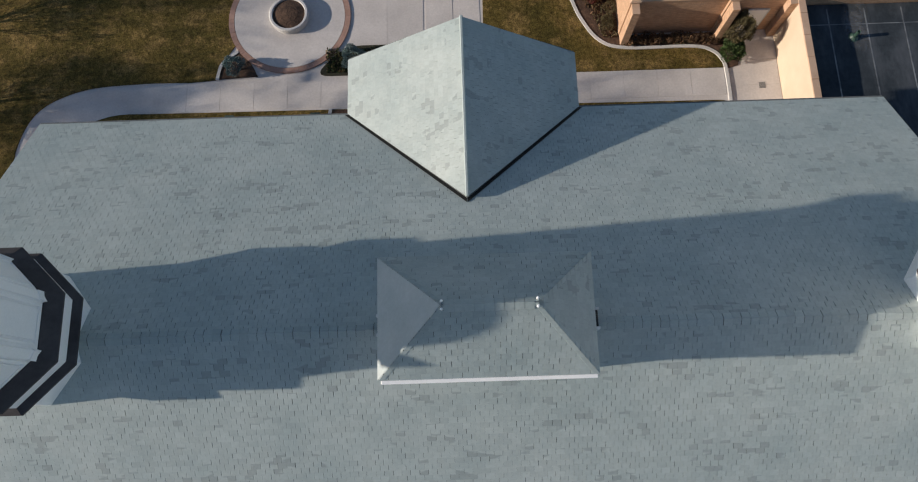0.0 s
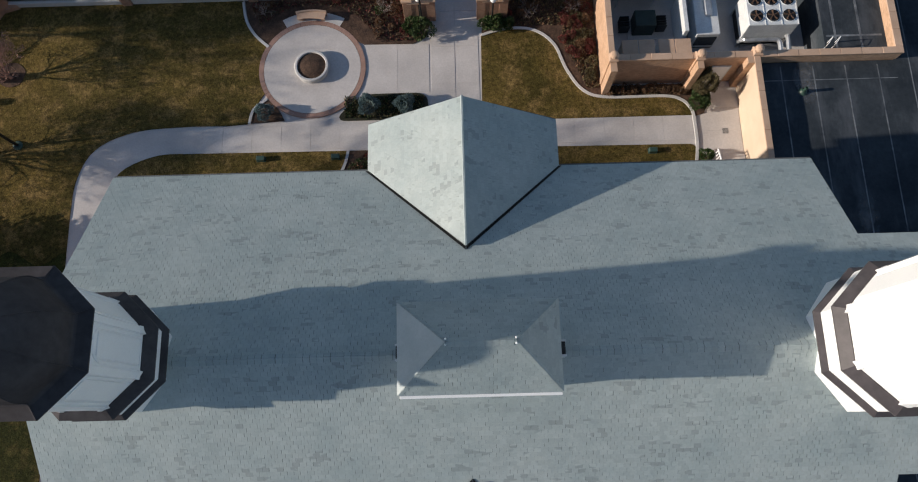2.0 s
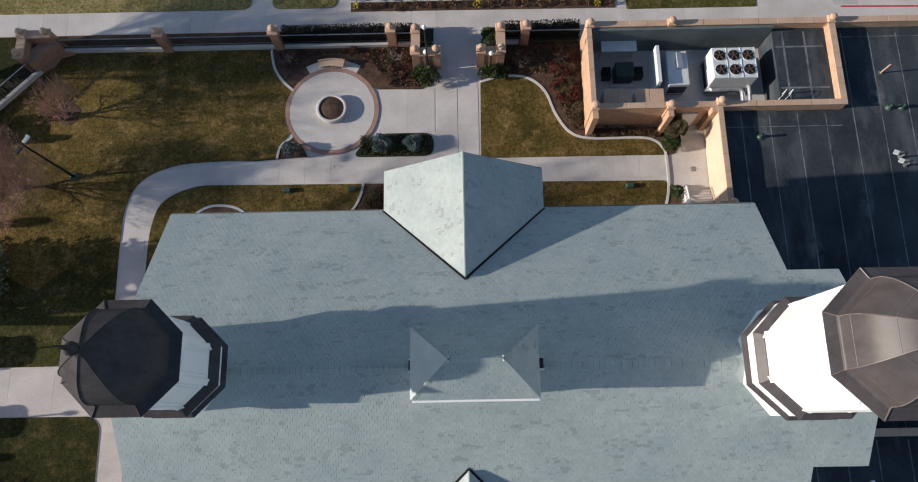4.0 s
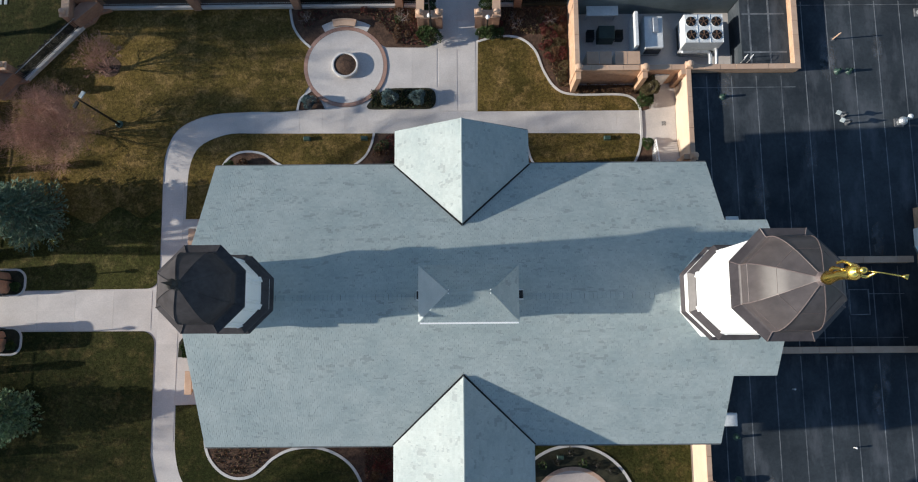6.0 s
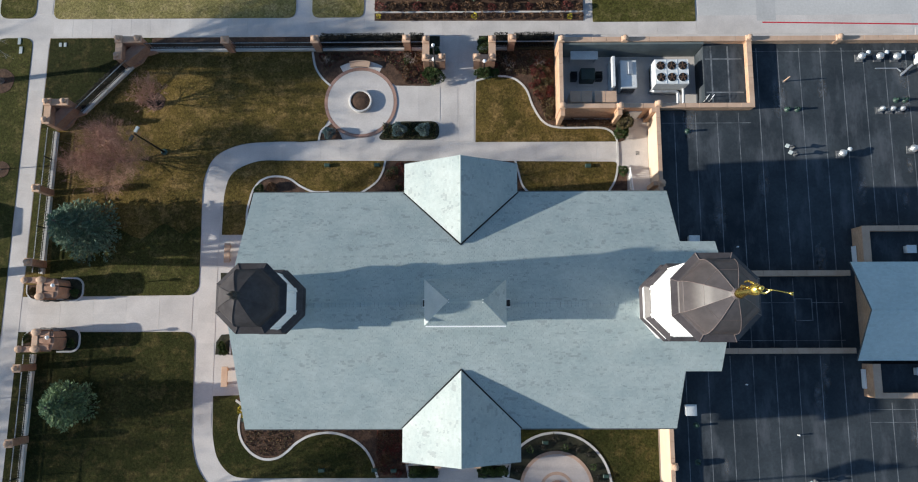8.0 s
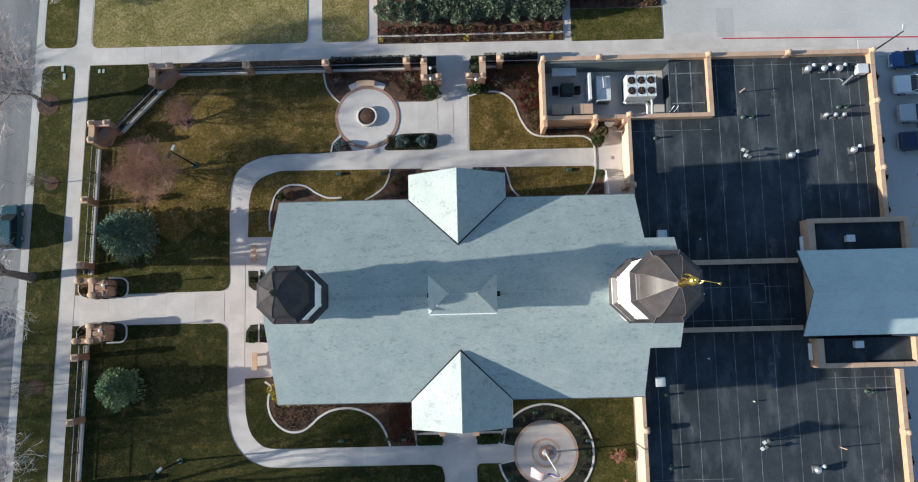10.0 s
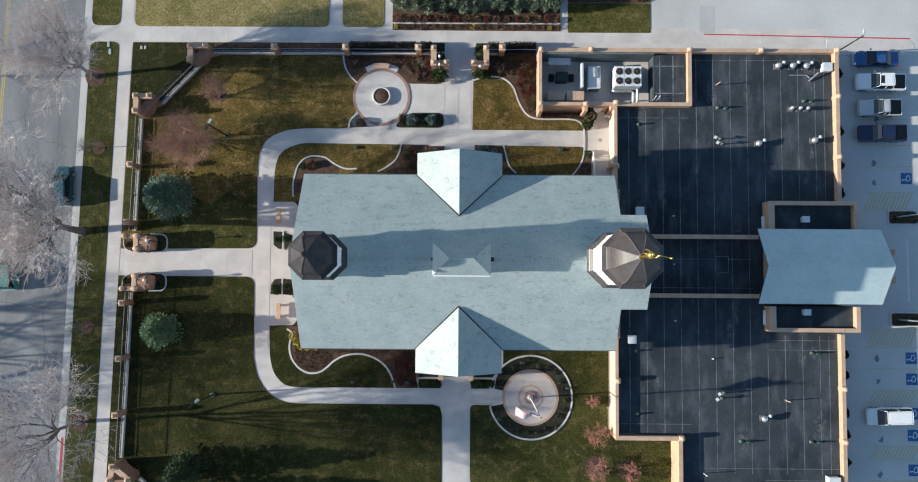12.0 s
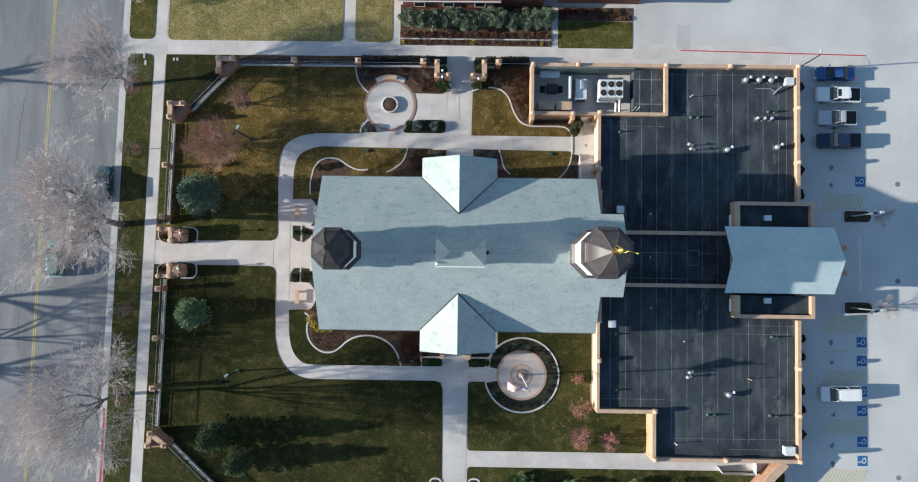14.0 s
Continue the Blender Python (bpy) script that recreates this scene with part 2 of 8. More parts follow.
def brickwork(name, c1, c2, mortar):
    """Bricks in courses 75 mm high, with mottled faces and slightly recessed joints."""
    m = mat(name, c1, c2, 1.1, 0.88, 0, 0, 26, 0.14)
    n, link = m.node_tree.nodes, m.node_tree.links.new
    bsdf = n["Principled BSDF"]
    parts = n.new("ShaderNodeSeparateXYZ")
    link(n["Geometry"].outputs["Position"], parts.inputs["Vector"])
    along = n.new("ShaderNodeMath")
    link(parts.outputs["X"], along.inputs[0])
    link(parts.outputs["Y"], along.inputs[1])
    flat = n.new("ShaderNodeCombineXYZ")
    link(along.outputs["Value"], flat.inputs["X"])
    link(parts.outputs["Z"], flat.inputs["Y"])
    tex = n.new("ShaderNodeTexBrick")
    for key, value in (("Scale", 1.0), ("Brick Width", 0.215), ("Row Height", 0.075), ("Mortar Size", 0.007), ("Bias", -0.1)):
        tex.inputs[key].default_value = value
    tex.inputs["Color1"].default_value, tex.inputs["Color2"].default_value, tex.inputs["Mortar"].default_value = (1.08, 1.06, 1.04, 1), (0.80, 0.78, 0.76, 1), (*mortar, 1)
    link(flat.outputs["Vector"], tex.inputs["Vector"])
    mix = n.new("ShaderNodeMix")
    mix.data_type, mix.blend_type = "RGBA", "MULTIPLY"
    mix.inputs[0].default_value = 1.0
    link(bsdf.inputs["Base Color"].links[0].from_socket, mix.inputs[6])
    link(tex.outputs["Color"], mix.inputs[7])
    link(mix.outputs[2], bsdf.inputs["Base Color"])
    b = n.new("ShaderNodeBump")
    b.invert = True
    b.inputs["Strength"].default_value, b.inputs["Distance"].default_value = 0.8, 0.006
    link(tex.outputs["Fac"], b.inputs["Height"])
    link(b.outputs["Normal"], bsdf.inputs["Normal"])
    return m


M["brick"] = brickwork("buff_brick", (0.48, 0.300, 0.193), (0.58, 0.380, 0.258), (0.92, 0.95, 0.98))
M["stucco"] = mat("cream_stucco", (0.55, 0.425, 0.315), (0.63, 0.50, 0.385), 0.5, 0.9, 0, 0.002, 24, 0.08)
M["cap"] = mat("parapet_cap", (0.46, 0.305, 0.212), (0.56, 0.388, 0.28), 0.9, 0.8, 0, 0.002, 18, 0.12)
M["house_brick"] = brickwork("red_brick", (0.19, 0.06, 0.04), (0.28, 0.10, 0.068), (1.2, 1.5, 1.6))
M["paver"] = mat("red_paver", (0.31, 0.185, 0.145), (0.385, 0.24, 0.195), 2.5, 0.9, 0, 0.002, 22, 0.1)
M["gate_brick"] = brickwork("brown_brick", (0.33, 0.185, 0.125), (0.43, 0.26, 0.18), (0.9, 0.95, 1.0))
M["iron"] = mat("black_iron", (0.012, 0.012, 0.013), (0.03, 0.03, 0.03), 3, 0.5, 0.3)
M["steel"] = mat("galvanised_steel", (0.42, 0.44, 0.46), (0.60, 0.62, 0.64), 3, 0.4, 0.7, 0, 20, 0.15)
M["grey_metal"] = mat("painted_grey_metal", (0.55, 0.57, 0.58), (0.68, 0.70, 0.70), 1.5, 0.5, 0, 0, 12, 0.12)
M["green_metal"] = mat("green_box_paint", (0.022, 0.055, 0.042), (0.038, 0.075, 0.06), 3, 0.5)
M["glass"] = mat("tinted_glass", (0.012, 0.016, 0.02), (0.022, 0.028, 0.034), 2, 0.06, 0, 0, 10, 0.05)
M["yellow"] = mat("yellow_paint", (0.42, 0.33, 0.10), (0.56, 0.43, 0.12), 2, 0.8, 0, 0, 9, 0.3)
M["faded_yellow"] = mat("faded_yellow_paint", (0.43, 0.39, 0.235), (0.53, 0.48, 0.30), 1.5, 0.85, 0, 0, 8, 0.25)
M["line_white"] = mat("white_line_paint", (0.55, 0.55, 0.54), (0.7, 0.7, 0.69), 2, 0.8, 0, 0, 9, 0.2)
M["line_blue"] = mat("blue_paint", (0.02, 0.092, 0.25), (0.035, 0.13, 0.32), 2, 0.7, 0, 0, 9, 0.2)
M["line_red"] = mat("red_paint", (0.42, 0.012, 0.03), (0.52, 0.03, 0.05), 2, 0.8, 0, 0, 9, 0.2)
M["bark"] = mat("grey_bark", (0.10, 0.083, 0.075), (0.18, 0.155, 0.14), 3, 0.95, 0, 0.01, 20, 0.3)
M["twig"] = mat("pale_twig", (0.52, 0.455, 0.44), (0.655, 0.585, 0.57), 2, 0.95)
M["red_twig"] = mat("russet_twig", (0.27, 0.148, 0.112), (0.40, 0.235, 0.187), 2, 0.95)
M["maroon_twig"] = mat("maroon_twig", (0.31, 0.125, 0.10), (0.44, 0.21, 0.175), 2, 0.95)
M["dry_twig"] = mat("dry_twig", (0.24, 0.20, 0.185), (0.36, 0.31, 0.29), 2, 0.95)
M["spruce"] = mat("blue_spruce_needles", (0.07, 0.125, 0.075), (0.16, 0.24, 0.165), 1.2, 0.8, 0, 0, 9, 0.35, 0.35, True)
M["pine"] = mat("pine_needles", (0.10, 0.165, 0.075), (0.22, 0.31, 0.155), 1.2, 0.8, 0, 0, 9, 0.35, 0.35, True)
M["dark_pine"] = mat("dark_pine_needles", (0.022, 0.043, 0.011), (0.058, 0.095, 0.027), 1.2, 0.8, 0, 0, 9, 0.35, 0.35, True)
M["hedge"] = mat("hedge_leaves", (0.022, 0.045, 0.009), (0.062, 0.105, 0.024), 2.0, 0.7, 0, 0, 9, 0.35, 0.4, True)
M["grey_hedge"] = mat("grey_green_leaves", (0.10, 0.14, 0.085), (0.20, 0.25, 0.165), 1.4, 0.7, 0, 0, 9, 0.35, 0.4, True)
M["blue_shrub"] = mat("blue_juniper_leaves", (0.085, 0.135, 0.14), (0.18, 0.255, 0.25), 2, 0.8, 0, 0, 9, 0.3, 0.4, True)
M["red_shrub"] = mat("red_barberry_leaves", (0.085, 0.017, 0.014), (0.18, 0.042, 0.033), 2, 0.8, 0, 0, 9, 0.3, 0.4, True)
M["brown_shrub"] = mat("dry_brown_leaves", (0.100, 0.054, 0.028), (0.205, 0.118, 0.064), 2, 0.9, 0, 0, 9, 0.3, 0.4, True)
M["olive_shrub"] = mat("olive_brown_leaves", (0.075, 0.062, 0.026), (0.15, 0.12, 0.058), 2, 0.9, 0, 0, 9, 0.3, 0.4, True)
M["yellow_shrub"] = mat("yellow_leaves", (0.30, 0.24, 0.015), (0.48, 0.40, 0.04), 2, 0.8, 0, 0, 9, 0.3, 0.4, True)


# ---- mesh helpers ----
from mathutils.geometry import tessellate_polygon


def part(name, bm, material, parent, label=""):
    """Links a bmesh as one mesh object under a thing, a part or (parent None) at top level."""
    me = bpy.data.meshes.new(name)
    bm.to_mesh(me)
    bm.free()
    me.materials.append(material)
    ob = new(name, me)
    ob.parent = parent
    if label:
        ob["label"] = label
    return ob


def thing(name, label, category, group="", kind="", at=(0, 0, 0)):
    ob = new(name)
    ob.location = at
    ob.empty_display_size = 0.2
    return tagged(ob, label, category, group, kind)


def box(bm, x0, x1, y0, y1, z0, z1):
    v = [bm.verts.new((x, y, z)) for z in (z0, z1) for x, y in ((x0, y0), (x1, y0), (x1, y1), (x0, y1))]
    for f in ((3, 2, 1, 0), (4, 5, 6, 7), (0, 1, 5, 4), (1, 2, 6, 5), (2, 3, 7, 6), (3, 0, 4, 7)):
        bm.faces.new([v[i] for i in f])
    return bm


def boxes(*specs, bevel=0.0):
    bm = bmesh.new()
    for s in specs:
        box(bm, *s)
    if bevel:
        bmesh.ops.bevel(bm, geom=list(bm.edges), offset=bevel, segments=1, affect="EDGES")
    return bm


def prism(bm, pts, z0, z1):
    """A flat polygon raised from z0 to z1."""
    area = sum(a[0] * b[1] - b[0] * a[1] for a, b in zip(pts, pts[1:] + pts[:1]))
    if area < 0:
        pts = pts[::-1]
    lo = [bm.verts.new((x, y, z0)) for x, y in pts]
    hi = [bm.verts.new((x, y, z1)) for x, y in pts]
    for tri in tessellate_polygon([[Vector((x, y, 0)) for x, y in pts]]):
        a, b, c = (Vector(pts[i]) for i in tri)
        if (b - a).cross(c - a) < 0:
            tri = tri[::-1]
        bm.faces.new([hi[i] for i in tri])
        bm.faces.new([lo[i] for i in tri[::-1]])
    for i in range(len(pts)):
        j = (i + 1) % len(pts)
        bm.faces.new((lo[i], lo[j], hi[j], hi[i]))
    return bm


def ring(bm, profile, n=8, turn=22.5, centre=(0, 0), cap=True):
    """A turned or many-sided form: profile rows of (radius to the corner, z)."""
    rows = []
    for r, z in profile:
        rows.append([bm.verts.new((centre[0] + r * math.cos(radians(turn + 360 * k / n)), centre[1] + r * math.sin(radians(turn + 360 * k / n)), z)) for k in range(n)])
    for a, b in zip(rows, rows[1:]):
        for k in range(n):
            j = (k + 1) % n
            bm.faces.new((a[k], a[j], b[j], b[k]))
    if cap:
        bm.faces.new(rows[0][::-1])
        bm.faces.new(rows[-1])
    return bm


def tube(bm, pts, r0, r1=None, n=6):
    """A tapered rod along points."""
    r1 = r0 if r1 is None else r1
    pts = [Vector(p) for p in pts]
    rows = []
    for i, p in enumerate(pts):
        d = (pts[min(i + 1, len(pts) - 1)] - pts[max(i - 1, 0)]).normalized()
        a = d.cross(Vector((0, 0, 1)) if abs(d.z) < 0.9 else Vector((1, 0, 0))).normalized()
        b = d.cross(a)
        r = r0 + (r1 - r0) * i / (len(pts) - 1)
        rows.append([bm.verts.new(p + r * (math.cos(2 * math.pi * k / n) * a + math.sin(2 * math.pi * k / n) * b)) for k in range(n)])
    for a, b in zip(rows, rows[1:]):
        for k in range(n):
            j = (k + 1) % n
            bm.faces.new((a[k], b[k], b[j], a[j]))
    bm.faces.new(rows[0])
    bm.faces.new(rows[-1][::-1])
    return bm


def spline(pts, steps=6, closed=False):
    """A smooth line through points."""
    out, n = [], len(pts)
    get = (lambda i: pts[i % n]) if closed else (lambda i: pts[max(0, min(n - 1, i))])
    for i in range(n if closed else n - 1):
        p0, p1, p2, p3 = (Vector(get(i + k)) for k in (-1, 0, 1, 2))
        for s in range(steps):
            t = s / steps
            q = 0.5 * (2 * p1 + (p2 - p0) * t + (2 * p0 - 5 * p1 + 4 * p2 - p3) * t * t + (3 * p1 - p0 - 3 * p2 + p3) * t ** 3)
            out.append(tuple(q))
    if not closed:
        out.append(tuple(pts[-1]))
    return out


def arc(cx, cy, r, a0, a1, n=24):
    return [(cx + r * math.cos(radians(a0 + (a1 - a0) * i / n)), cy + r * math.sin(radians(a0 + (a1 - a0) * i / n))) for i in range(n + 1)]


def rounded(pts, r=0.8, n=5):
    """Polygon with its corners rounded off."""
    out = []
    for i, p in enumerate(pts):
        p, a, b = Vector(p), Vector(pts[i - 1]), Vector(pts[(i + 1) % len(pts)])
        da, db = (a - p), (b - p)
        d = min(r, da.length * 0.45, db.length * 0.45)
        s, e = p + da.normalized() * d, p + db.normalized() * d
        for k in range(n + 1):
            t = k / n
            out.append(tuple((1 - t) ** 2 * s + 2 * t * (1 - t) * p + t * t * e))
    return out


def ribbon(bm, pts, w, z0, z1, closed=False):
    """A kerb of width w along a line."""
    P = [Vector(p) for p in pts]
    n = len(P)
    L, R = [], []
    for i in range(n):
        a, b = (P[i - 1], P[(i + 1) % n]) if closed else (P[max(i - 1, 0)], P[min(i + 1, n - 1)])
        d = (b - a).normalized()
        s = Vector((-d.y, d.x)) * w / 2
        L.append(P[i] + s), R.append(P[i] - s)
    V = [[bm.verts.new((q.x, q.y, z)) for q in S] for S, z in ((L, z0), (L, z1), (R, z1), (R, z0))]
    for i in range(n if closed else n - 1):
        j = (i + 1) % n
        for a, b in ((0, 1), (1, 2), (2, 3)):
            bm.faces.new((V[a][j], V[a][i], V[b][i], V[b][j]))
    if not closed:
        for i in (0, n - 1):
            bm.faces.new([V[k][i] for k in range(4)])
    bmesh.ops.recalc_face_normals(bm, faces=list(bm.faces))
    return bm


def slab(name, pts, z0, z1, material, parent=None, label="", category="", kind="structure"):
    ob = part(name, prism(bmesh.new(), list(pts), z0, z1), material, parent)
    return tagged(ob, label, category, "", kind) if parent is None else ob


def st(x, y):
    """The street runs 1.6 degrees off the building: x at street offset for a given y."""
    return (x + 0.0278 * y, y)


# ---- ground ----
slab("ground", [(-600, -600), (600, -600), (600, 600), (-600, 600)], -0.9, -0.30, M["earth"], None, "bare winter earth reaching to the horizon", "ground")
slab("road", [st(-66, -90), st(-44.9, -90), st(-44.9, 90), st(-66, 90)], -0.4, -0.15, M["asphalt"], None, "worn grey asphalt street with cracked surface", "road")
slab("road_kerb", [st(-44.9, -90), st(-44.45, -90), st(-44.45, 90), st(-44.9, 90)], -0.4, 0.0, M["lot_patch"], None, "grey concrete kerb along the street", "kerb")
slab("pavement", [st(-44.45, -70), (70, -70), (70, 70), st(-44.45, 70)], -0.4, 0.0, M["concrete"], None, "pale concrete walks around the lawns", "pavement")
slab("parking_lot", [(22.3, 28.0), (22.3, 60), (95, 60), (95, -60), (42.5, -60), (42.5, 24.6), (42.5, 26.8), (22.3, 26.8)], -0.02, 0.012, M["lot"], None, "pale concrete parking lot with worn tyre marks", "parking lot")

# lawns
LAWN = 0.05
slab("lawn", rounded([st(-44.4, 28.75), st(-41.0, 28.75), st(-41.0, 60), st(-44.4, 60)], 0.9), -0.1, LAWN, M["turf"], None, "short winter turf beside the street kerb", "lawn")
slab("lawn", rounded([st(-44.4, 26.8), st(-41.0, 26.8), st(-41.0, -45), st(-44.4, -45)], 0.9), -0.1, LAWN, M["turf_lush"], None, "mottled green tree lawn between kerb and walk", "lawn")
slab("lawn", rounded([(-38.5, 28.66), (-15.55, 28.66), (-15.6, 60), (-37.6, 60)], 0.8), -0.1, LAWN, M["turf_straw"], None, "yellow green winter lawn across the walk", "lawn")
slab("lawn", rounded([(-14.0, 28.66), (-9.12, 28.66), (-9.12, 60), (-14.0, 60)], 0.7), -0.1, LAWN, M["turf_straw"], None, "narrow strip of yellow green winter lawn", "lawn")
slab("lawn", rounded([(12.42, 28.06), (22.07, 28.06), (22.07, 31.6), (12.42, 31.6)], 0.15), -0.1, LAWN, M["turf"], None, "square of yellow green lawn beside the parking lot", "lawn")
nw = [st(-39.35, 26.75), (-13.9, 26.75)] + spline([(-13.9, 25.1), (-13.56, 23.8), (-12.94, 22.76), (-12.2, 22.0)], 4) + arc(-9.27, 20.35, 3.3, 150, 208, 8)
nw += spline([(-12.84, 17.66), (-13.08, 16.72)], 2) + spline([(-14.5, 16.62), (-17.18, 16.64), (-20.23, 16.38), (-22.5, 15.3), (-23.45, 13.4), (-23.6, 11.2)], 5) + arc(-24.52, 3.56, 1.0, 0, -90, 8) + [(-39.28, 2.45)]
slab("lawn", nw, -0.1, LAWN, M["turf_dry"], None, "brown dormant lawn with thin green patches", "lawn")
slab("lawn", arc(-24.52, 3.56, 1.0, 0, -90, 8) + [(-37.0, 2.46), (-37.0, 7.6)] + spline([(-36.4, 8.2), (-34.0, 7.3), (-31.5, 8.6), (-29.0, 7.7), (-27.0, 9.0), (-25.2, 8.1), (-23.8, 8.8), (-23.56, 8.6)], 5), -0.1, LAWN + 0.004, M["turf_lush"], None, "greener turf of the lawn beside the west walk", "lawn")
slab("lawn", [st(-39.3, 26.72), (-13.9, 26.72), (-13.9, 25.62), (-30.8, 25.62), (-36.9, 19.3), st(-37.85, 18.0), st(-39.3, 18.0)], -0.1, LAWN + 0.005, M["turf_corner_shade"], None, "green corner of lawn outside the fence, darkened for shade", "lawn")
slab("lawn", [st(-39.3, 17.98), st(-37.85, 17.98), st(-37.85, 4.7), st(-39.3, 4.7)], -0.1, LAWN + 0.005, M["turf_lush"], None, "green strip of lawn outside the fence", "lawn")
sw = [st(-39.42, -0.66), ] + arc(-24.68, -1.7, 1.0, 90, 0, 8) + spline([(-23.55, -9.97), (-22.98, -12.21), (-21.67, -14.0), (-19.78, -14.95), (-17.5, -15.1)], 5) + [(-3.0, -15.1), (-2.2, -15.35), (-1.95, -16.2), (-1.82, -50), st(-39.4, -50)]
slab("lawn", sw, -0.1, LAWN, M["turf_shaded"], None, "green lawn darkened for shade, with drier patches and mottling", "lawn")
slab("lawn", rounded([(1.27, -15.12), (16.9, -15.12), (16.9, -17.9), (24.0, -17.9), (24.0, -23.85), (1.27, -23.85)], 0.5), -0.1, LAWN, M["turf_lush"], None, "green lawn beside the flag plaza", "lawn")
slab("lawn", [(5.0, -13.25), (5.0, -8.0), (17.0, -8.0), (17.0, -15.2), (5.0, -15.2)], -0.1, LAWN - 0.006, M["turf_shaded"], None, "green lawn between the flag plaza and the wing", "lawn")
slab("lawn", rounded([(1.3, -25.9), (41.5, -25.9), (41.5, -45), (1.3, -45)], 0.5), -0.1, LAWN, M["turf_lush"], None, "strip of rough grass south of the walk", "lawn")
inner_n = spline([(-21.66, 8.0), (-21.64, 9.2), (-21.54, 11.96), (-20.8, 13.8), (-18.68, 14.78), (-16.5, 14.85)], 5) + [(-3.8, 14.75), (-3.8, 8.0)]
slab("lawn", inner_n, -0.1, LAWN, M["turf_dry"], None, "brown dormant lawn between loop walk and building", "lawn")
slab("lawn", rounded([(2.2, 14.72), (14.3, 14.6), (14.3, 8.0), (2.2, 8.0)], 0.5), -0.1, LAWN, M["turf_dry"], None, "brown dormant lawn beside the steps", "lawn")
inner_s = spline([(-21.82, -6.3), (-21.78, -8.0), (-21.66, -9.96), (-21.1, -11.8), (-19.8, -13.05), (-18.0, -13.27)], 5) + [(-4.0, -13.25), (-4.0, -6.2), (-19.0, -6.2)]
slab("lawn", inner_s, -0.1, LAWN, M["turf_shaded"], None, "green lawn darkened for shade between loop walk and building", "lawn")
slab("lawn", [(1.42, 22.35)] + spline([(1.51, 22.38), (3.09, 22.77), (4.81, 22.6), (6.02, 21.57), (6.71, 19.77), (7.66, 18.34), (9.11, 17.83), (12.9, 17.79), (14.0, 17.3), (14.25, 16.5)], 5) + [(1.32, 16.52)], -0.1, LAWN, M["turf_dry"], None, "brown lawn with curved edge by the north walk", "lawn")


# ---- main building ----
RY, EAVE, SLOPE = 0.95, 10.4, 0.625
HALF = 8.7
RIDGE = EAVE + SLOPE * HALF
GX, GRIDGE = 4.25, EAVE + 4.25 * 0.635
GYN, GYS = 11.85, -10.1
hall = thing("hall", "buff brick hall with a steep grey green slate roof", "building")


def roof_z(y):
    return RIDGE - SLOPE * abs(y - RY)


def gable_block(x0, x1, y0, y1, zt, ridge_axis, peak):
    """Walls with a gabled top."""
    bm = bmesh.new()
    if ridge_axis == "x":
        sec = [(y0, 0), (y1, 0), (y1, zt), ((y0 + y1) / 2, peak), (y0, zt)]
        a = [bm.verts.new((x0, y, z)) for y, z in sec]
        b = [bm.verts.new((x1, y, z)) for y, z in sec]
    else:
        sec = [(x0, 0), (x1, 0), (x1, zt), ((x0 + x1) / 2, peak), (x0, zt)]
        a = [bm.verts.new((x, y0, z)) for x, z in sec]
        b = [bm.verts.new((x, y1, z)) for x, z in sec]
    for i in range(5):
        j = (i + 1) % 5
        bm.faces.new((a[i], a[j], b[j], b[i]))
    bm.faces.new(a[::-1]), bm.faces.new(b)
    bmesh.ops.recalc_face_normals(bm, faces=list(bm.faces))
    return bm


part("wall", gable_block(-15.2, 15.1, RY - HALF + 0.5, RY + HALF - 0.5, EAVE - 0.15, "x", RIDGE - 0.4), M["brick"], hall)
part("porch_wall", gable_block(-3.8, 3.8, RY, GYN - 0.4, EAVE - 0.2, "y", GRIDGE - 0.35), M["brick"], hall)
part("porch_wall", gable_block(-3.8, 3.8, GYS + 0.4 + 1.6, RY, EAVE - 0.2, "y", GRIDGE - 0.35), M["brick"], hall)
part("link_wall", gable_block(15.0, 17.7, RY - 4.1, RY + 4.1, EAVE + 2.2, "x", RIDGE - 0.4), M["brick"], hall)


def plane_slab(pts, thick):
    """A roof slab: planar outline given by its top corners, thickened downwards."""
    bm = bmesh.new()
    a = [bm.verts.new(p) for p in pts]
    b = [bm.verts.new((p[0], p[1], p[2] - thick)) for p in pts]
    bm.faces.new(a), bm.faces.new(b[::-1])
    for i in range(len(pts)):
        j = (i + 1) % len(pts)
        bm.faces.new((a[i], b[i], b[j], a[j]))
    bmesh.ops.recalc_face_normals(bm, faces=list(bm.faces))
    return bm


def clip(poly, cut):
    """Convex clip of a small outline by a convex outline, both anticlockwise."""
    out = poly
    for (ax, ay), (bx, by) in zip(cut, cut[1:] + cut[:1]):
        src, out = out, []
        for p, q in zip(src, src[1:] + src[:1]):
            sp = (bx - ax) * (p[1] - ay) - (by - ay) * (p[0] - ax)
            sq = (bx - ax) * (q[1] - ay) - (by - ay) * (q[0] - ax)
            if sp >= 0:
                out.append(p)
            if (sp > 0) != (sq > 0) and sp != sq:
                t = sp / (sp - sq)
                out.append((p[0] + t * (q[0] - p[0]), p[1] + t * (q[1] - p[1])))
        if len(out) < 3:
            return []
    return out


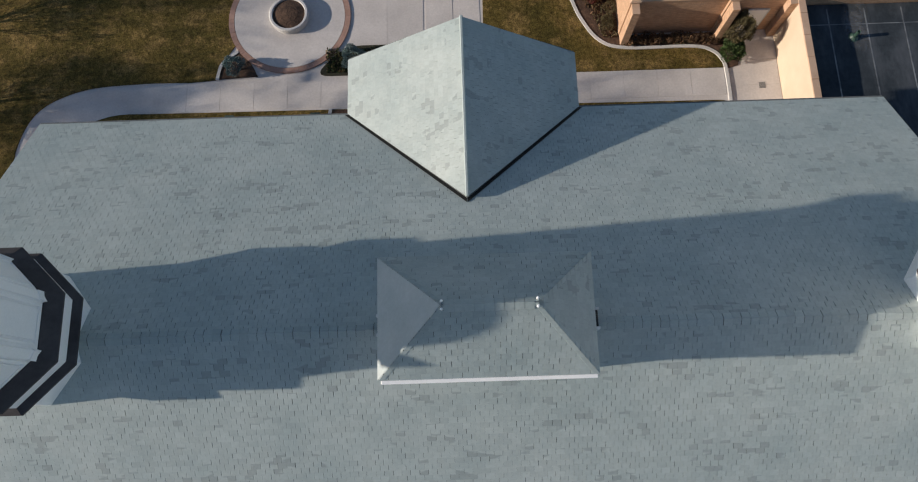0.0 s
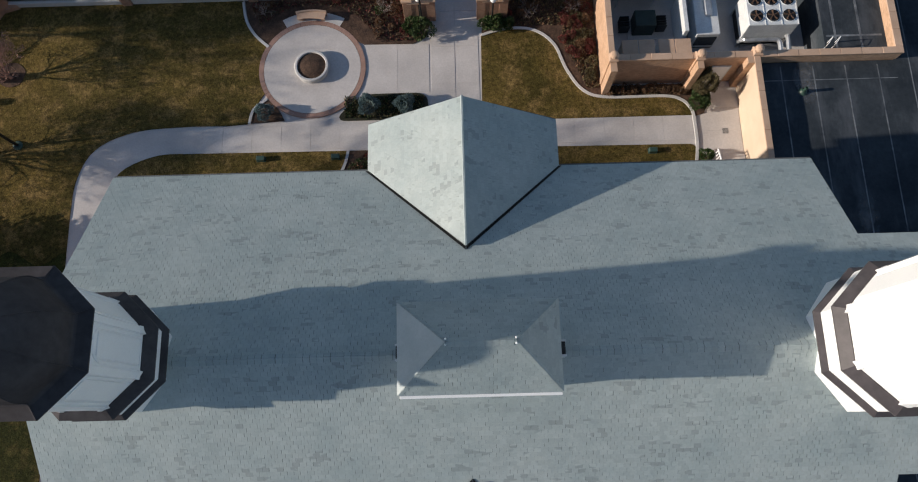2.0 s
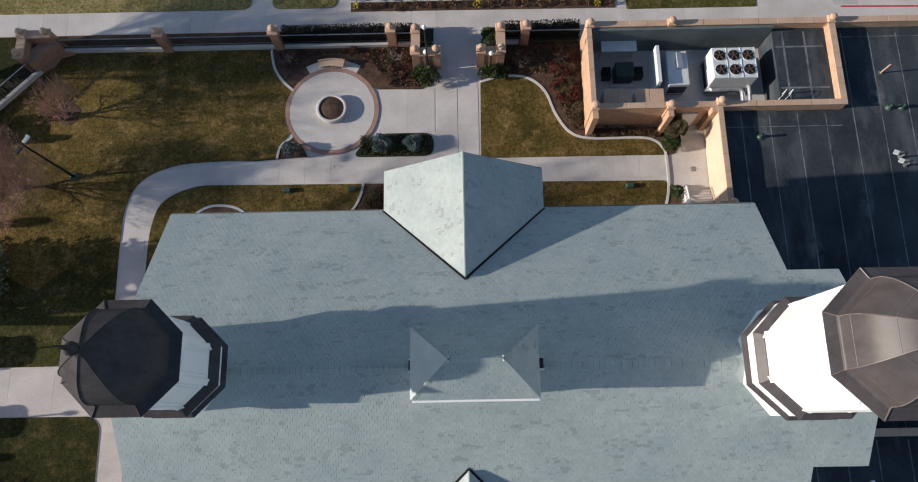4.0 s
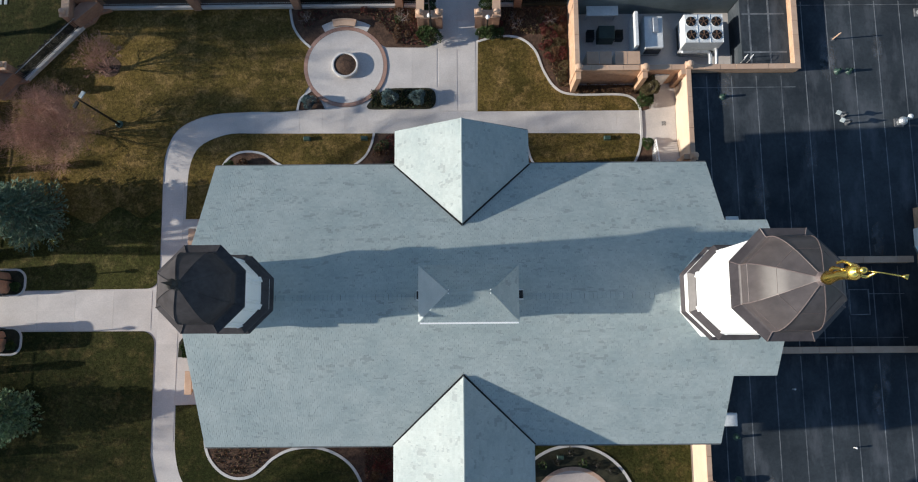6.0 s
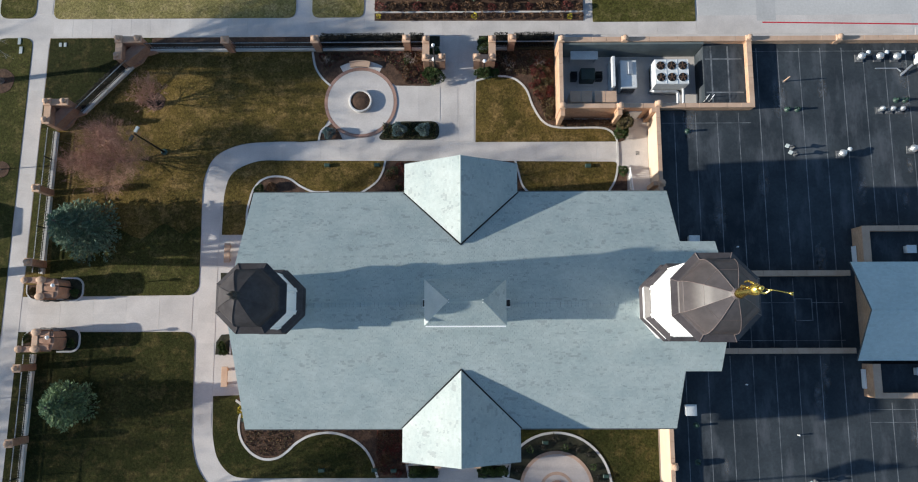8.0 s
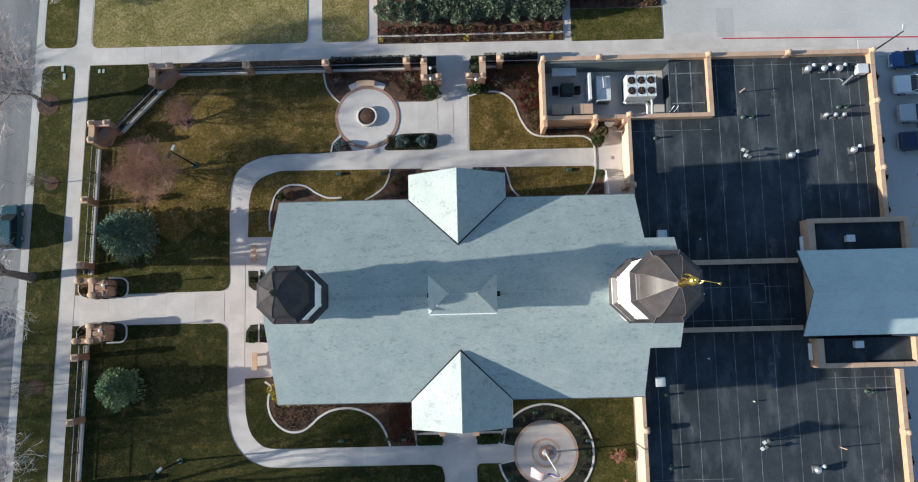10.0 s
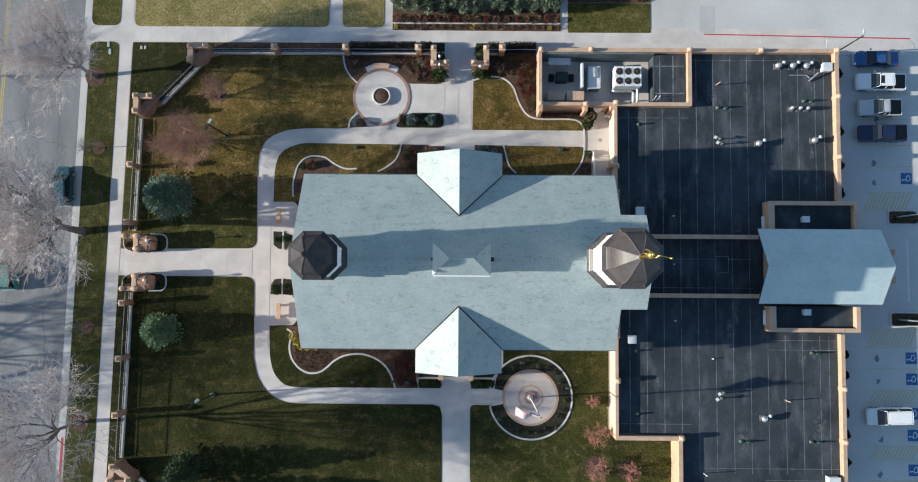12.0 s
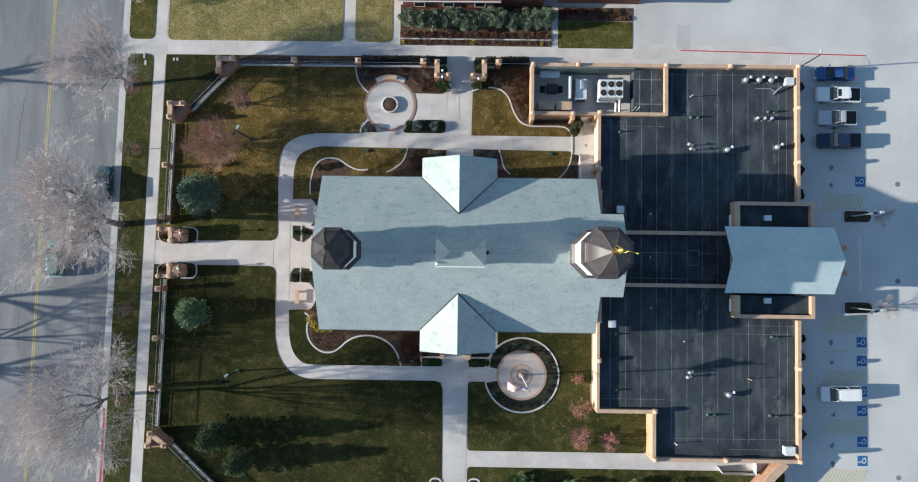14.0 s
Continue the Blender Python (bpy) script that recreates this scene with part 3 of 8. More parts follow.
def slates(o, u, v, cuts, width=0.25, expose=0.185, skip=None, seed=1, gap=(0.002, 0.015)):
    """Slate outlines laid in courses on the plane o + a u + b v. Each row: four or more 3D corners of its face and the face's normal."""
    rnd = random.Random(seed)
    o, u, v = Vector(o), Vector(u).normalized(), Vector(v).normalized()
    n = u.cross(v)
    amin, amax = min(p[0] for c in cuts for p in c), max(p[0] for c in cuts for p in c)
    bmin, bmax = min(p[1] for c in cuts for p in c), max(p[1] for c in cuts for p in c)
    rows, b, k = [], bmin, 0
    while b < bmax:
        edge = amin - 0.5 * (k % 2) * width
        a = edge
        while a < amax:
            edge += width
            w = edge + rnd.uniform(-0.018, 0.018) - a
            g = gap[0] + (gap[1] - gap[0]) * rnd.random() ** 1.7
            dz = rnd.uniform(-0.001, 0.0015)
            drop = rnd.uniform(-0.004, 0.004)
            quad = [(a, b + drop), (a + w - g, b + drop), (a + w - g, b + expose + 0.02), (a, b + expose + 0.02)]
            a += w
            for c in cuts:
                q = clip(quad, c)
                if len(q) >= 3 and not (skip and skip(o + u * q[0][0] + v * q[0][1])):
                    rows.append([o + u * s + v * t + n * (0.022 - 0.035 * (t - b) + dz) for s, t in q])
        b += expose
        k += 1
    return rows, n


def slate_field(name, parent, material, *sets):
    """All slates of a roof face joined to one mesh."""
    verts, faces = [], []
    for rows, n in sets:
        for q in rows:
            i, m = len(verts), len(q)
            verts += [tuple(p) for p in q] + [tuple(p - n * 0.016) for p in q]
            faces.append(tuple(range(i, i + m)))
            for s in range(m):
                t = (s + 1) % m
                faces.append((i + s, i + m + s, i + m + t, i + t))
    me = bpy.data.meshes.new(name)
    me.from_pydata(verts, [], faces)
    me.materials.append(material)
    ob = new(name, me)
    ob.parent = parent
    ob["kind"] = "stuff"
    return ob


LEN = HALF * math.sqrt(1 + SLOPE ** 2)
XW, XE, XN = -15.75, 15.6, 18.1
NY = 4.55
roof = part("roof", plane_slab([(XW, RY - HALF, EAVE), (XE, RY - HALF, EAVE), (XE, RY, RIDGE), (XW, RY, RIDGE)], 0.22), M["underlay"], hall, "steep grey green slate roof")
part("roof", plane_slab([(XW, RY + HALF, EAVE), (XW, RY, RIDGE), (XE, RY, RIDGE), (XE, RY + HALF, EAVE)], 0.22), M["underlay"], hall)
zn = roof_z(RY + NY)
part("roof", plane_slab([(XE - 0.3, RY - NY, zn), (XN, RY - NY, zn), (XN, RY, RIDGE), (XE - 0.3, RY, RIDGE)], 0.21), M["underlay"], hall)
part("roof", plane_slab([(XE - 0.3, RY + NY, zn), (XE - 0.3, RY, RIDGE), (XN, RY, RIDGE), (XN, RY + NY, zn)], 0.21), M["underlay"], hall)
s = math.sqrt(1 + SLOPE ** 2)
low = (HALF - NY) * s
main_cut = [(0, -0.03), (XE - XW, -0.03), (XE - XW, LEN), (0, LEN)]
east_cut = [(XE - XW, low), (XN - XW, low), (XN - XW, LEN), (XE - XW, LEN)]


def in_gable(p):
    side = GYN - (GYN - RY - HALF) if p.y > RY else None
    d = abs(p.y - RY)
    return d > 4.75 and abs(p.x) < (d - 4.75) / (HALF - 4.45) * GX - 0.1


slate_field("slate_cover", roof, M["slate"],
            slates((XW, RY - HALF, EAVE), (1, 0, 0), (0, 1, SLOPE), [main_cut, east_cut], skip=in_gable, seed=3))
flip_main = [(-b[0], b[1]) for b in main_cut][::-1]
flip_east = [(-b[0], b[1]) for b in east_cut][::-1]
slate_field("slate_cover", roof, M["slate"],
            slates((XW, RY + HALF, EAVE), (-1, 0, 0), (0, -1, SLOPE), [flip_main, flip_east], skip=in_gable, seed=4))
# ridge capping, one folded slate after another
rnd = random.Random(8)
bm = bmesh.new()
for sgn in (1, -1):
    q = [(0, 0, 0), (0.226, 0, 0), (0.226, sgn * 0.17, -0.17 * SLOPE), (0, sgn * 0.17, -0.17 * SLOPE)]
    a = [bm.verts.new(c) for c in q]
    b = [bm.verts.new((c[0], c[1], c[2] - 0.018)) for c in q]
    bm.faces.new(a)
    for i in range(4):
        bm.faces.new((a[i], b[i], b[(i + 1) % 4], a[(i + 1) % 4]))
bmesh.ops.recalc_face_normals(bm, faces=list(bm.faces))
ridge_mesh = bpy.data.meshes.new("ridge_slate")
bm.to_mesh(ridge_mesh)
bm.free()
ridge_mesh.materials.append(M["slate_piece"])
for i in range(int((XN - XW) / 0.238)):
    ob = new("ridge_slate", ridge_mesh)
    ob.parent = roof
    ob.location = (XW + 0.02 + i * 0.238 + rnd.uniform(-0.008, 0.008), RY + rnd.uniform(-0.012, 0.012), RIDGE + 0.05 + rnd.uniform(-0.005, 0.008))
bm = bmesh.new()
for sgn in (1, -1):
    bm.faces.new([bm.verts.new(c) for c in ((XW + 0.02, RY, RIDGE + 0.032), (XN - 0.02, RY, RIDGE + 0.032), (XN - 0.02, RY + sgn * 0.16, RIDGE + 0.032 - 0.16 * SLOPE), (XW + 0.02, RY + sgn * 0.16, RIDGE + 0.032 - 0.16 * SLOPE))][::sgn])
part("ridge_felt", bm, M["underlay"], roof, "dark felt under the ridge slates")

# cross gables: their slate planes stand a hand above the main roof
GZ = 0.12
for sgn, gy in ((1, GYN), (-1, GYS)):
    ye, yi = RY + sgn * HALF, RY + sgn * 4.47
    gable = None
    for side in (-1, 1):
        pts = [(side * GX, ye, EAVE + GZ), (0, yi, GRIDGE + GZ), (0, gy, GRIDGE + GZ), (side * GX, gy + sgn * 0.05, EAVE + GZ)]
        g = part("gable_roof", plane_slab(pts, 0.24), M["underlay"], hall)
        # courses run along y, rising towards x = 0
        up = Vector((-side * GX, 0, GRIDGE - EAVE))
        L = up.length
        al = Vector((0, side, 0))
        o = Vector((side * GX, gy, EAVE + GZ))
        far, near = (ye - gy) * side, (yi - gy) * side
        cut = [(0, -0.02), (far, -0.02), (near, L), (0, L)]
        if far < 0:
            cut = cut[::-1]
        slate_field("slate_cover", g, M["slate"], slates(o, al, up, [cut], seed=11 + side, gap=(0.002, 0.006)))
        # dark open gutter along the valley and a metal edge on the slates
        d = Vector((0, yi, GRIDGE + GZ)) - Vector((side * GX, ye, EAVE + GZ))
        w = 0.15
        e0, e1 = RIDGE - SLOPE * HALF + 0.055, RIDGE - SLOPE * 4.47 + 0.055
        strip = [(side * GX, ye, e0), (side * (GX + w), ye, e0), (side * 0.02, yi - sgn * w, e1 + SLOPE * w), (side * 0.02, yi, e1)]
        part("valley_gutter", plane_slab(strip, 0.03), M["iron"], g)
    bm = bmesh.new()
    tube(bm, [(0, yi, GRIDGE + GZ + 0.05), (0, gy, GRIDGE + GZ + 0.05)], 0.06)
    part("ridge_cap", bm, M["slate_piece"], hall)
# eaves gutters
for sgn in (1, -1):
    y = RY + sgn * (HALF + 0.06)
    for x0, x1 in ((XW, -GX - 0.05), (GX + 0.05, XE)):
        part("gutter", boxes((x0, x1, y - 0.06, y + 0.06, EAVE - 0.2, EAVE - 0.06)), M["underlay"], hall)

# hipped ventilator block on the ridge
cup = thing("roof_ventilator", "hipped slate ventilator block with a white gutter on the ridge", "ventilator")
CY = 1.02
cx0, cx1, cy0, cy1, cze, czr = -2.3, 2.91, CY - 1.48, CY + 1.48, 17.6, 19.25
rx0, rx1 = -0.73, 1.38
part("wall", boxes((cx0 + 0.25, cx1 - 0.25, cy0 + 0.25, cy1 - 0.25, 14.3, cze)), M["white"], cup)
bm = bmesh.new()
e = [bm.verts.new(p) for p in ((cx0, cy0, cze), (cx1, cy0, cze), (cx1, cy1, cze), (cx0, cy1, cze))]
t = [bm.verts.new(p) for p in ((rx0, CY, czr), (rx1, CY, czr))]
bm.faces.new((e[0], e[1], t[1], t[0])), bm.faces.new((e[1], e[2], t[1])), bm.faces.new((e[2], e[3], t[0], t[1])), bm.faces.new((e[3], e[0], t[0])), bm.faces.new(e[::-1])
hip = part("hip_roof", bm, M["underlay"], cup)
W = cx1 - cx0
SL = math.hypot(1.48, czr - cze)
for rows, n in (slates((cx0, cy0, cze), (1, 0, 0), (0, 1.48, czr - cze), [[(0, 0), (W, 0), (rx1 - cx0, SL), (rx0 - cx0, SL)]], 0.25, 0.185, seed=21),
                ):
    for q in rows:
        bm = bmesh.new()
        a = [bm.verts.new(p) for p in q]
        b = [bm.verts.new(p - n * 0.016) for p in q]
        bm.faces.new(a)
        for i in range(len(q)):
            j = (i + 1) % len(q)
            bm.faces.new((a[i], b[i], b[j], a[j]))
        part("slate", bm, M["slate_piece"], hip)
slate_field("slate_cover", hip, M["slate"], slates((cx1, cy1, cze), (-1, 0, 0), (0, -1.48, czr - cze), [[(0, 0), (W, 0), (cx1 - rx0, SL), (cx1 - rx1, SL)]], seed=22))
M["hip_sheet"] = mat("grey_sheet_metal", (0.35, 0.40, 0.41), (0.43, 0.475, 0.48), 0.9, 0.55, 0, 0.001, 12, 0.08)
SE = math.hypot(cx1 - rx1, czr - cze)
slate_field("slate_cover", hip, M["slate"], slates((cx1, cy0, cze), (0, 1, 0), (rx1 - cx1, 0, czr - cze), [[(0, 0), (cy1 - cy0, 0), (CY - cy0, SE)]], seed=24, gap=(0.001, 0.003)))
# west hip only: its paler sheet colour holds the western light
for ex, rx in ((cx0, rx0), ):
    d = 0.03 if ex > 0 else -0.03
    part("hip_panel", plane_slab([(ex + d, cy0, cze + 0.02), (ex + d, cy1, cze + 0.02), (rx + d, CY, czr + 0.03)], 0.03), M["hip_sheet"], hip, "smooth grey hip, paler for the light from the west")
for ex, rx in ((cx0, rx0), (cx1, rx1)):
    for ey in (cy0, cy1):
        n_h = 12
        for i in range(n_h):
            f0, f1 = i / n_h, (i + 0.9) / n_h
            p0 = Vector((ex + (rx - ex) * f0, ey + (CY - ey) * f0, cze + (czr - cze) * f0 + 0.04))
            p1 = Vector((ex + (rx - ex) * f1, ey + (CY - ey) * f1, cze + (czr - cze) * f1 + 0.045))
            bm = bmesh.new()
            sx, sy = (1 if ex > 0 else -1), (1 if ey > CY else -1)
            for off in ((sx * -0.13, 0, -0.0), (0, sy * -0.13, -0.0)):
                o = Vector(off)
                a = [bm.verts.new(p) for p in (p0, p1, p1 + o, p0 + o)]
                b = [bm.verts.new(p - Vector((0, 0, 0.03))) for p in (p0, p1, p1 + o, p0 + o)]
                bm.faces.new(a), bm.faces.new(b[::-1])
                for k in range(4):
                    bm.faces.new((a[k], b[k], b[(k + 1) % 4], a[(k + 1) % 4]))
            bmesh.ops.recalc_face_normals(bm, faces=list(bm.faces))
            part("hip_slate", bm, M["slate_piece"], hip)
for i in range(9):
    x0 = rx0 + 0.06 + i * (rx1 - rx0 - 0.12) / 9
    bm = bmesh.new()
    for sgn in (1, -1):
        q = [(x0, CY, czr + 0.05), (x0 + 0.21, CY, czr + 0.05), (x0 + 0.21, CY + sgn * 0.14, czr - 0.10), (x0, CY + sgn * 0.14, czr - 0.10)]
        a = [bm.verts.new(p) for p in q]
        b = [bm.verts.new((p[0], p[1], p[2] - 0.03)) for p in q]
        bm.faces.new(a), bm.faces.new(b[::-1])
        for k in range(4):
            bm.faces.new((a[k], b[k], b[(k + 1) % 4], a[(k + 1) % 4]))
    bmesh.ops.recalc_face_normals(bm, faces=list(bm.faces))
    part("ridge_slate", bm, M["slate_piece"], hip)
part("gutter", boxes((cx0 + 0.05, cx1 - 0.03, cy0 - 0.1, cy0 + 0.0, cze - 0.12, cze + 0.01), bevel=0.015), M["white"], cup, "white painted gutter")
for rx in (rx0, rx1):
    for dy in (-0.09, 0.09):
        part("finial_cap", ring(bmesh.new(), [(0.025, czr - 0.05), (0.034, czr + 0.05), (0.012, czr + 0.08)], 8, 0, (rx, CY + dy)), M["white"], cup)
for x0, x1 in ((cx1 - 0.3, cx1 + 0.33), (cx0 - 0.2, cx0 + 0.3)):
    part("louvre_box", boxes((x0, x1, CY - 0.22, CY + 0.22, 15.5, 16.3), bevel=0.02), M["iron"], cup, "dark metal outlet")
    part("louvre_frame", boxes((x0 - 0.02, x1 + 0.03, CY - 0.28, CY - 0.22, 15.5, 16.35), (x0 - 0.02, x1 + 0.03, CY + 0.22, CY + 0.28, 15.5, 16.35)), M["grey_metal"], cup)


# ---- towers ----
def tower(name, label, c, r0, r1, z1, r2, z2, rd, zc, rc, za, profile, copper, seam):
    """Octagonal tower: base, two copper cornices, arcaded drum, ribbed copper dome."""
    ob = thing(name, label, "tower", at=(c[0], c[1], 0))
    base = part("base", ring(bmesh.new(), [(r0, 12.0), (r0, z1 - 0.12)]), M["white"], ob, "white painted base")
    part("base_moulding", ring(bmesh.new(), [(r0 + 0.03, z1 - 0.4), (r0 + 0.06, z1 - 0.36), (r1 - 0.06, z1 - 0.13), (r1 - 0.08, z1 - 0.1)]), M["white"], ob)
    part("lower_cornice", ring(bmesh.new(), [(r1 - 0.03, z1 - 0.1), (r1, z1 - 0.08), (r1, z1), (r1 - 0.22, z1 + 0.12)]), copper, ob, "dark copper cornice")
    part("band", ring(bmesh.new(), [(r1 - 0.2, z1 + 0.05), (r1 - 0.2, z2 - 0.2), (r2 - 0.1, z2 - 0.14), (r2 - 0.1, z2 - 0.1)]), M["white"], ob)
    part("upper_cornice", ring(bmesh.new(), [(r2 - 0.04, z2 - 0.1), (r2, z2 - 0.07), (r2, z2), (rd - 0.08, z2 + 0.28)]), copper, ob, "dark copper cornice")
    zt = zc - 0.28
    part("drum", ring(bmesh.new(), [(rd - 0.12, z2 + 0.1), (rd - 0.12, zt)]), M["white"], ob, "white arcaded drum")
    ap = (rd - 0.12) * math.cos(radians(22.5))
    side = 2 * (rd - 0.12) * math.sin(radians(22.5))
    for k in range(8):
        m = Matrix.Rotation(radians(45 * k), 4, "Z")
        bm = bmesh.new()
        hw, top = side * 0.33, zt - 0.45
        # arched panel frame
        out = [(-hw, z2 + 0.45)] + [(-hw * math.cos(math.pi * i / 12), top - hw + hw * math.sin(math.pi * i / 12)) for i in range(13)] + [(hw, z2 + 0.45)]
        for (ya, zza), (yb, zzb) in zip(out, out[1:] + out[:1]):
            tube(bm, [(ap + 0.01, ya, zza), (ap + 0.01, yb, zzb)], 0.05, n=5)
        bmesh.ops.transform(bm, matrix=m, verts=bm.verts)
        part("arch_moulding", bm, M["white"], ob)
        bm = boxes((ap - 0.05, ap + 0.045, -hw * 0.8, hw * 0.8, z2 + 0.5, top - hw * 0.5), bevel=0.01)
        bmesh.ops.transform(bm, matrix=m, verts=bm.verts)
        part("panel", bm, M["white"], ob)
        # corner pilaster with base and capital
        mc = Matrix.Rotation(radians(45 * k + 22.5), 4, "Z")
        bm = bmesh.new()
        r = rd - 0.12
        box(bm, r - 0.14, r + 0.02, -0.12, 0.12, z2 + 0.12, zt)
        box(bm, r - 0.14, r + 0.035, -0.14, 0.14, z2 + 0.08, z2 + 0.5)
        box(bm, r - 0.14, r + 0.035, -0.14, 0.14, zt - 0.22, zt)
        bmesh.ops.transform(bm, matrix=mc, verts=bm.verts)
        part("pilaster", bm, M["white"], ob)
    part("dome_moulding", ring(bmesh.new(), [(rd - 0.05, zt - 0.05), (rd + 0.02, zt), (rc - 0.1, zc - 0.1), (rc - 0.1, zc - 0.06)]), M["white"], ob)
    prof = [(rc - 0.05, zc - 0.07), (rc, zc - 0.05), (rc, zc)] + [(rc * a, zc + (za - zc) * b) for a, b in spline(profile, 9)]
    dome = part("dome", ring(bmesh.new(), prof), copper, ob, "dark ribbed copper dome")
    for k in range(8):
        a = radians(22.5 + 45 * k)
        bm = bmesh.new()
        tube(bm, [(r * math.cos(a), r * math.sin(a), z + 0.01) for r, z in prof[2:]], 0.026, 0.02, 5)
        part("rib", bm, seam, dome)
        # two thin lapped seams across each panel
        b = radians(45 * k + 45)
        for f in (0.34, 0.62) if seam != copper else ():
            r, z = prof[int(len(prof) * f)]
            w = r * math.sin(radians(22.5)) * 0.97
            ap = r * math.cos(radians(22.5)) + 0.004
            bm = bmesh.new()
            tube(bm, [(ap * math.cos(b) - t * w * math.sin(b), ap * math.sin(b) + t * w * math.cos(b), z + 0.004) for t in (-1, 1)], 0.011, n=4)
            part("lap_seam", bm, seam, dome)
    return ob


DOME = [(0.83, 0.045), (0.795, 0.075), (0.79, 0.15), (0.785, 0.28), (0.72, 0.44), (0.605, 0.59), (0.45, 0.73), (0.28, 0.85), (0.145, 0.94), (0.07, 1.0)]
DOME_EAST = [(0.86, 0.045), (0.83, 0.075), (0.825, 0.15), (0.805, 0.28), (0.73, 0.44), (0.605, 0.59), (0.45, 0.73), (0.28, 0.85), (0.145, 0.94), (0.07, 1.0)]
west = tower("west_tower", "white octagonal tower with a dark copper dome", (-12.36, 1.13), 1.97, 2.28, 16.3, 2.25, 17.1, 2.0, 21.2, 2.26, 24.05, DOME, M["black_copper"], M["black_copper"])
part("finial", ring(bmesh.new(), [(0.2, 23.9), (0.26, 24.05), (0.12, 24.17), (0.08, 24.3), (0.22, 24.45), (0.24, 24.6), (0.1, 24.77), (0.04, 25.3), (0.01, 25.6)], 12, 0), M["iron"], west, "dark metal finial")
east = tower("east_tower", "white octagonal tower with copper dome and gilded figure", (14.3, 1.0), 2.52, 2.73, 16.22, 2.69, 17.4, 2.45, 23.2, 2.71, 26.3, DOME_EAST, M["copper"], M["copper_seam"])
part("finial", ring(bmesh.new(), [(0.2, 26.15), (0.3, 26.3), (0.2, 26.38), (0.16, 26.46), (0.22, 26.52), (0.22, 26.6), (0.14, 26.68)], 14, 0), M["copper_seam"], east, "worn metal collar under the figure")


# ---- low wing: flat black roofs behind brick parapets ----
PT, FR = 3.1, 2.3
wing = thing("wing", "low buff brick wing with black membrane roofs and parapets", "building")


def parapet(x0, x1, y0, y1, top=PT, base=0.0, lip=0.035, face="brick"):
    part("parapet_wall", boxes((x0, x1, y0, y1, base, top - 0.09)), M[face], wing)
    along_x = x1 - x0 > y1 - y0
    length = (x1 - x0 if along_x else y1 - y0) + 2 * lip
    n = max(1, round(length / 1.25))
    for k in range(n):
        a, b = -lip + k * length / n + 0.006, -lip + (k + 1) * length / n - 0.006
        dz = 0.006 * math.sin(k * 2.3 + x0)
        c = (x0 + a, x0 + b, y0 - lip, y1 + lip) if along_x else (x0 - lip, x1 + lip, y0 + a, y0 + b)
        part("coping_stone", boxes((*c, top - 0.088, top + dz), bevel=0.015), M["cap"], wing)


T = 0.3
parapet(17.15, 17.15 + T, 9.3, 19.0 - 0.06, face="stucco")
parapet(8.75, 8.75 + T, 19.05 + 0.06, 25.2)
parapet(8.75, 25.8, 19.05 - 0.34, 19.05)
parapet(25.42, 25.8, 19.11, 24.76)
parapet(9.2, 42.2, 24.82, 25.2)
parapet(41.82, 42.2, 7.72, 24.76)
parapet(41.82, 42.2, -23.56, -6.6)
parapet(24.0, 42.2, -24.0, -23.62)
parapet(24.0, 24.4, -23.56, -18.25)
parapet(17.15, 24.4, -18.2, -17.8)
parapet(17.15, 17.15 + T, -17.74, -7.2, face="stucco")
for y in (4.05, -2.45):
    parapet(18.2, 32.9, y - 0.2, y + 0.2, 3.25)
for sgn, y0, y1 in ((1, 4.9, 7.95), (-1, -6.27, -3.55)):
    parapet(33.8, 34.4, y0, y1, 3.95)
    parapet(43.1, 43.5, y0, y1, 3.95)
    ys = (y1 - 0.38, y1) if sgn > 0 else (y0, y0 + 0.38)
    parapet(34.46, 43.04, ys[0], ys[1], 3.95)
    part("flat_roof", boxes((34.3, 43.2, y0, y1 - 0.01, 2.4, 3.2)), M["membrane"], wing)
part("flat_roof", boxes((17.5, 41.9, -17.85, 18.65, 0.0, FR)), M["membrane"], wing, "black membrane roof")
part("flat_roof", boxes((25.7, 41.9, 18.6, 24.85, 0.0, FR - 0.003)), M["membrane"], wing)
part("flat_roof", boxes((24.35, 41.9, -23.65, -17.8, 0.0, FR - 0.003)), M["membrane"], wing)
part("wall", boxes((15.0, 17.7, -7.2, 9.3, 0, 3.0)), M["brick"], wing)
part("flat_roof", boxes((21.75, 25.45, 19.0, 24.85, 0.0, 2.35)), M["membrane"], wing)
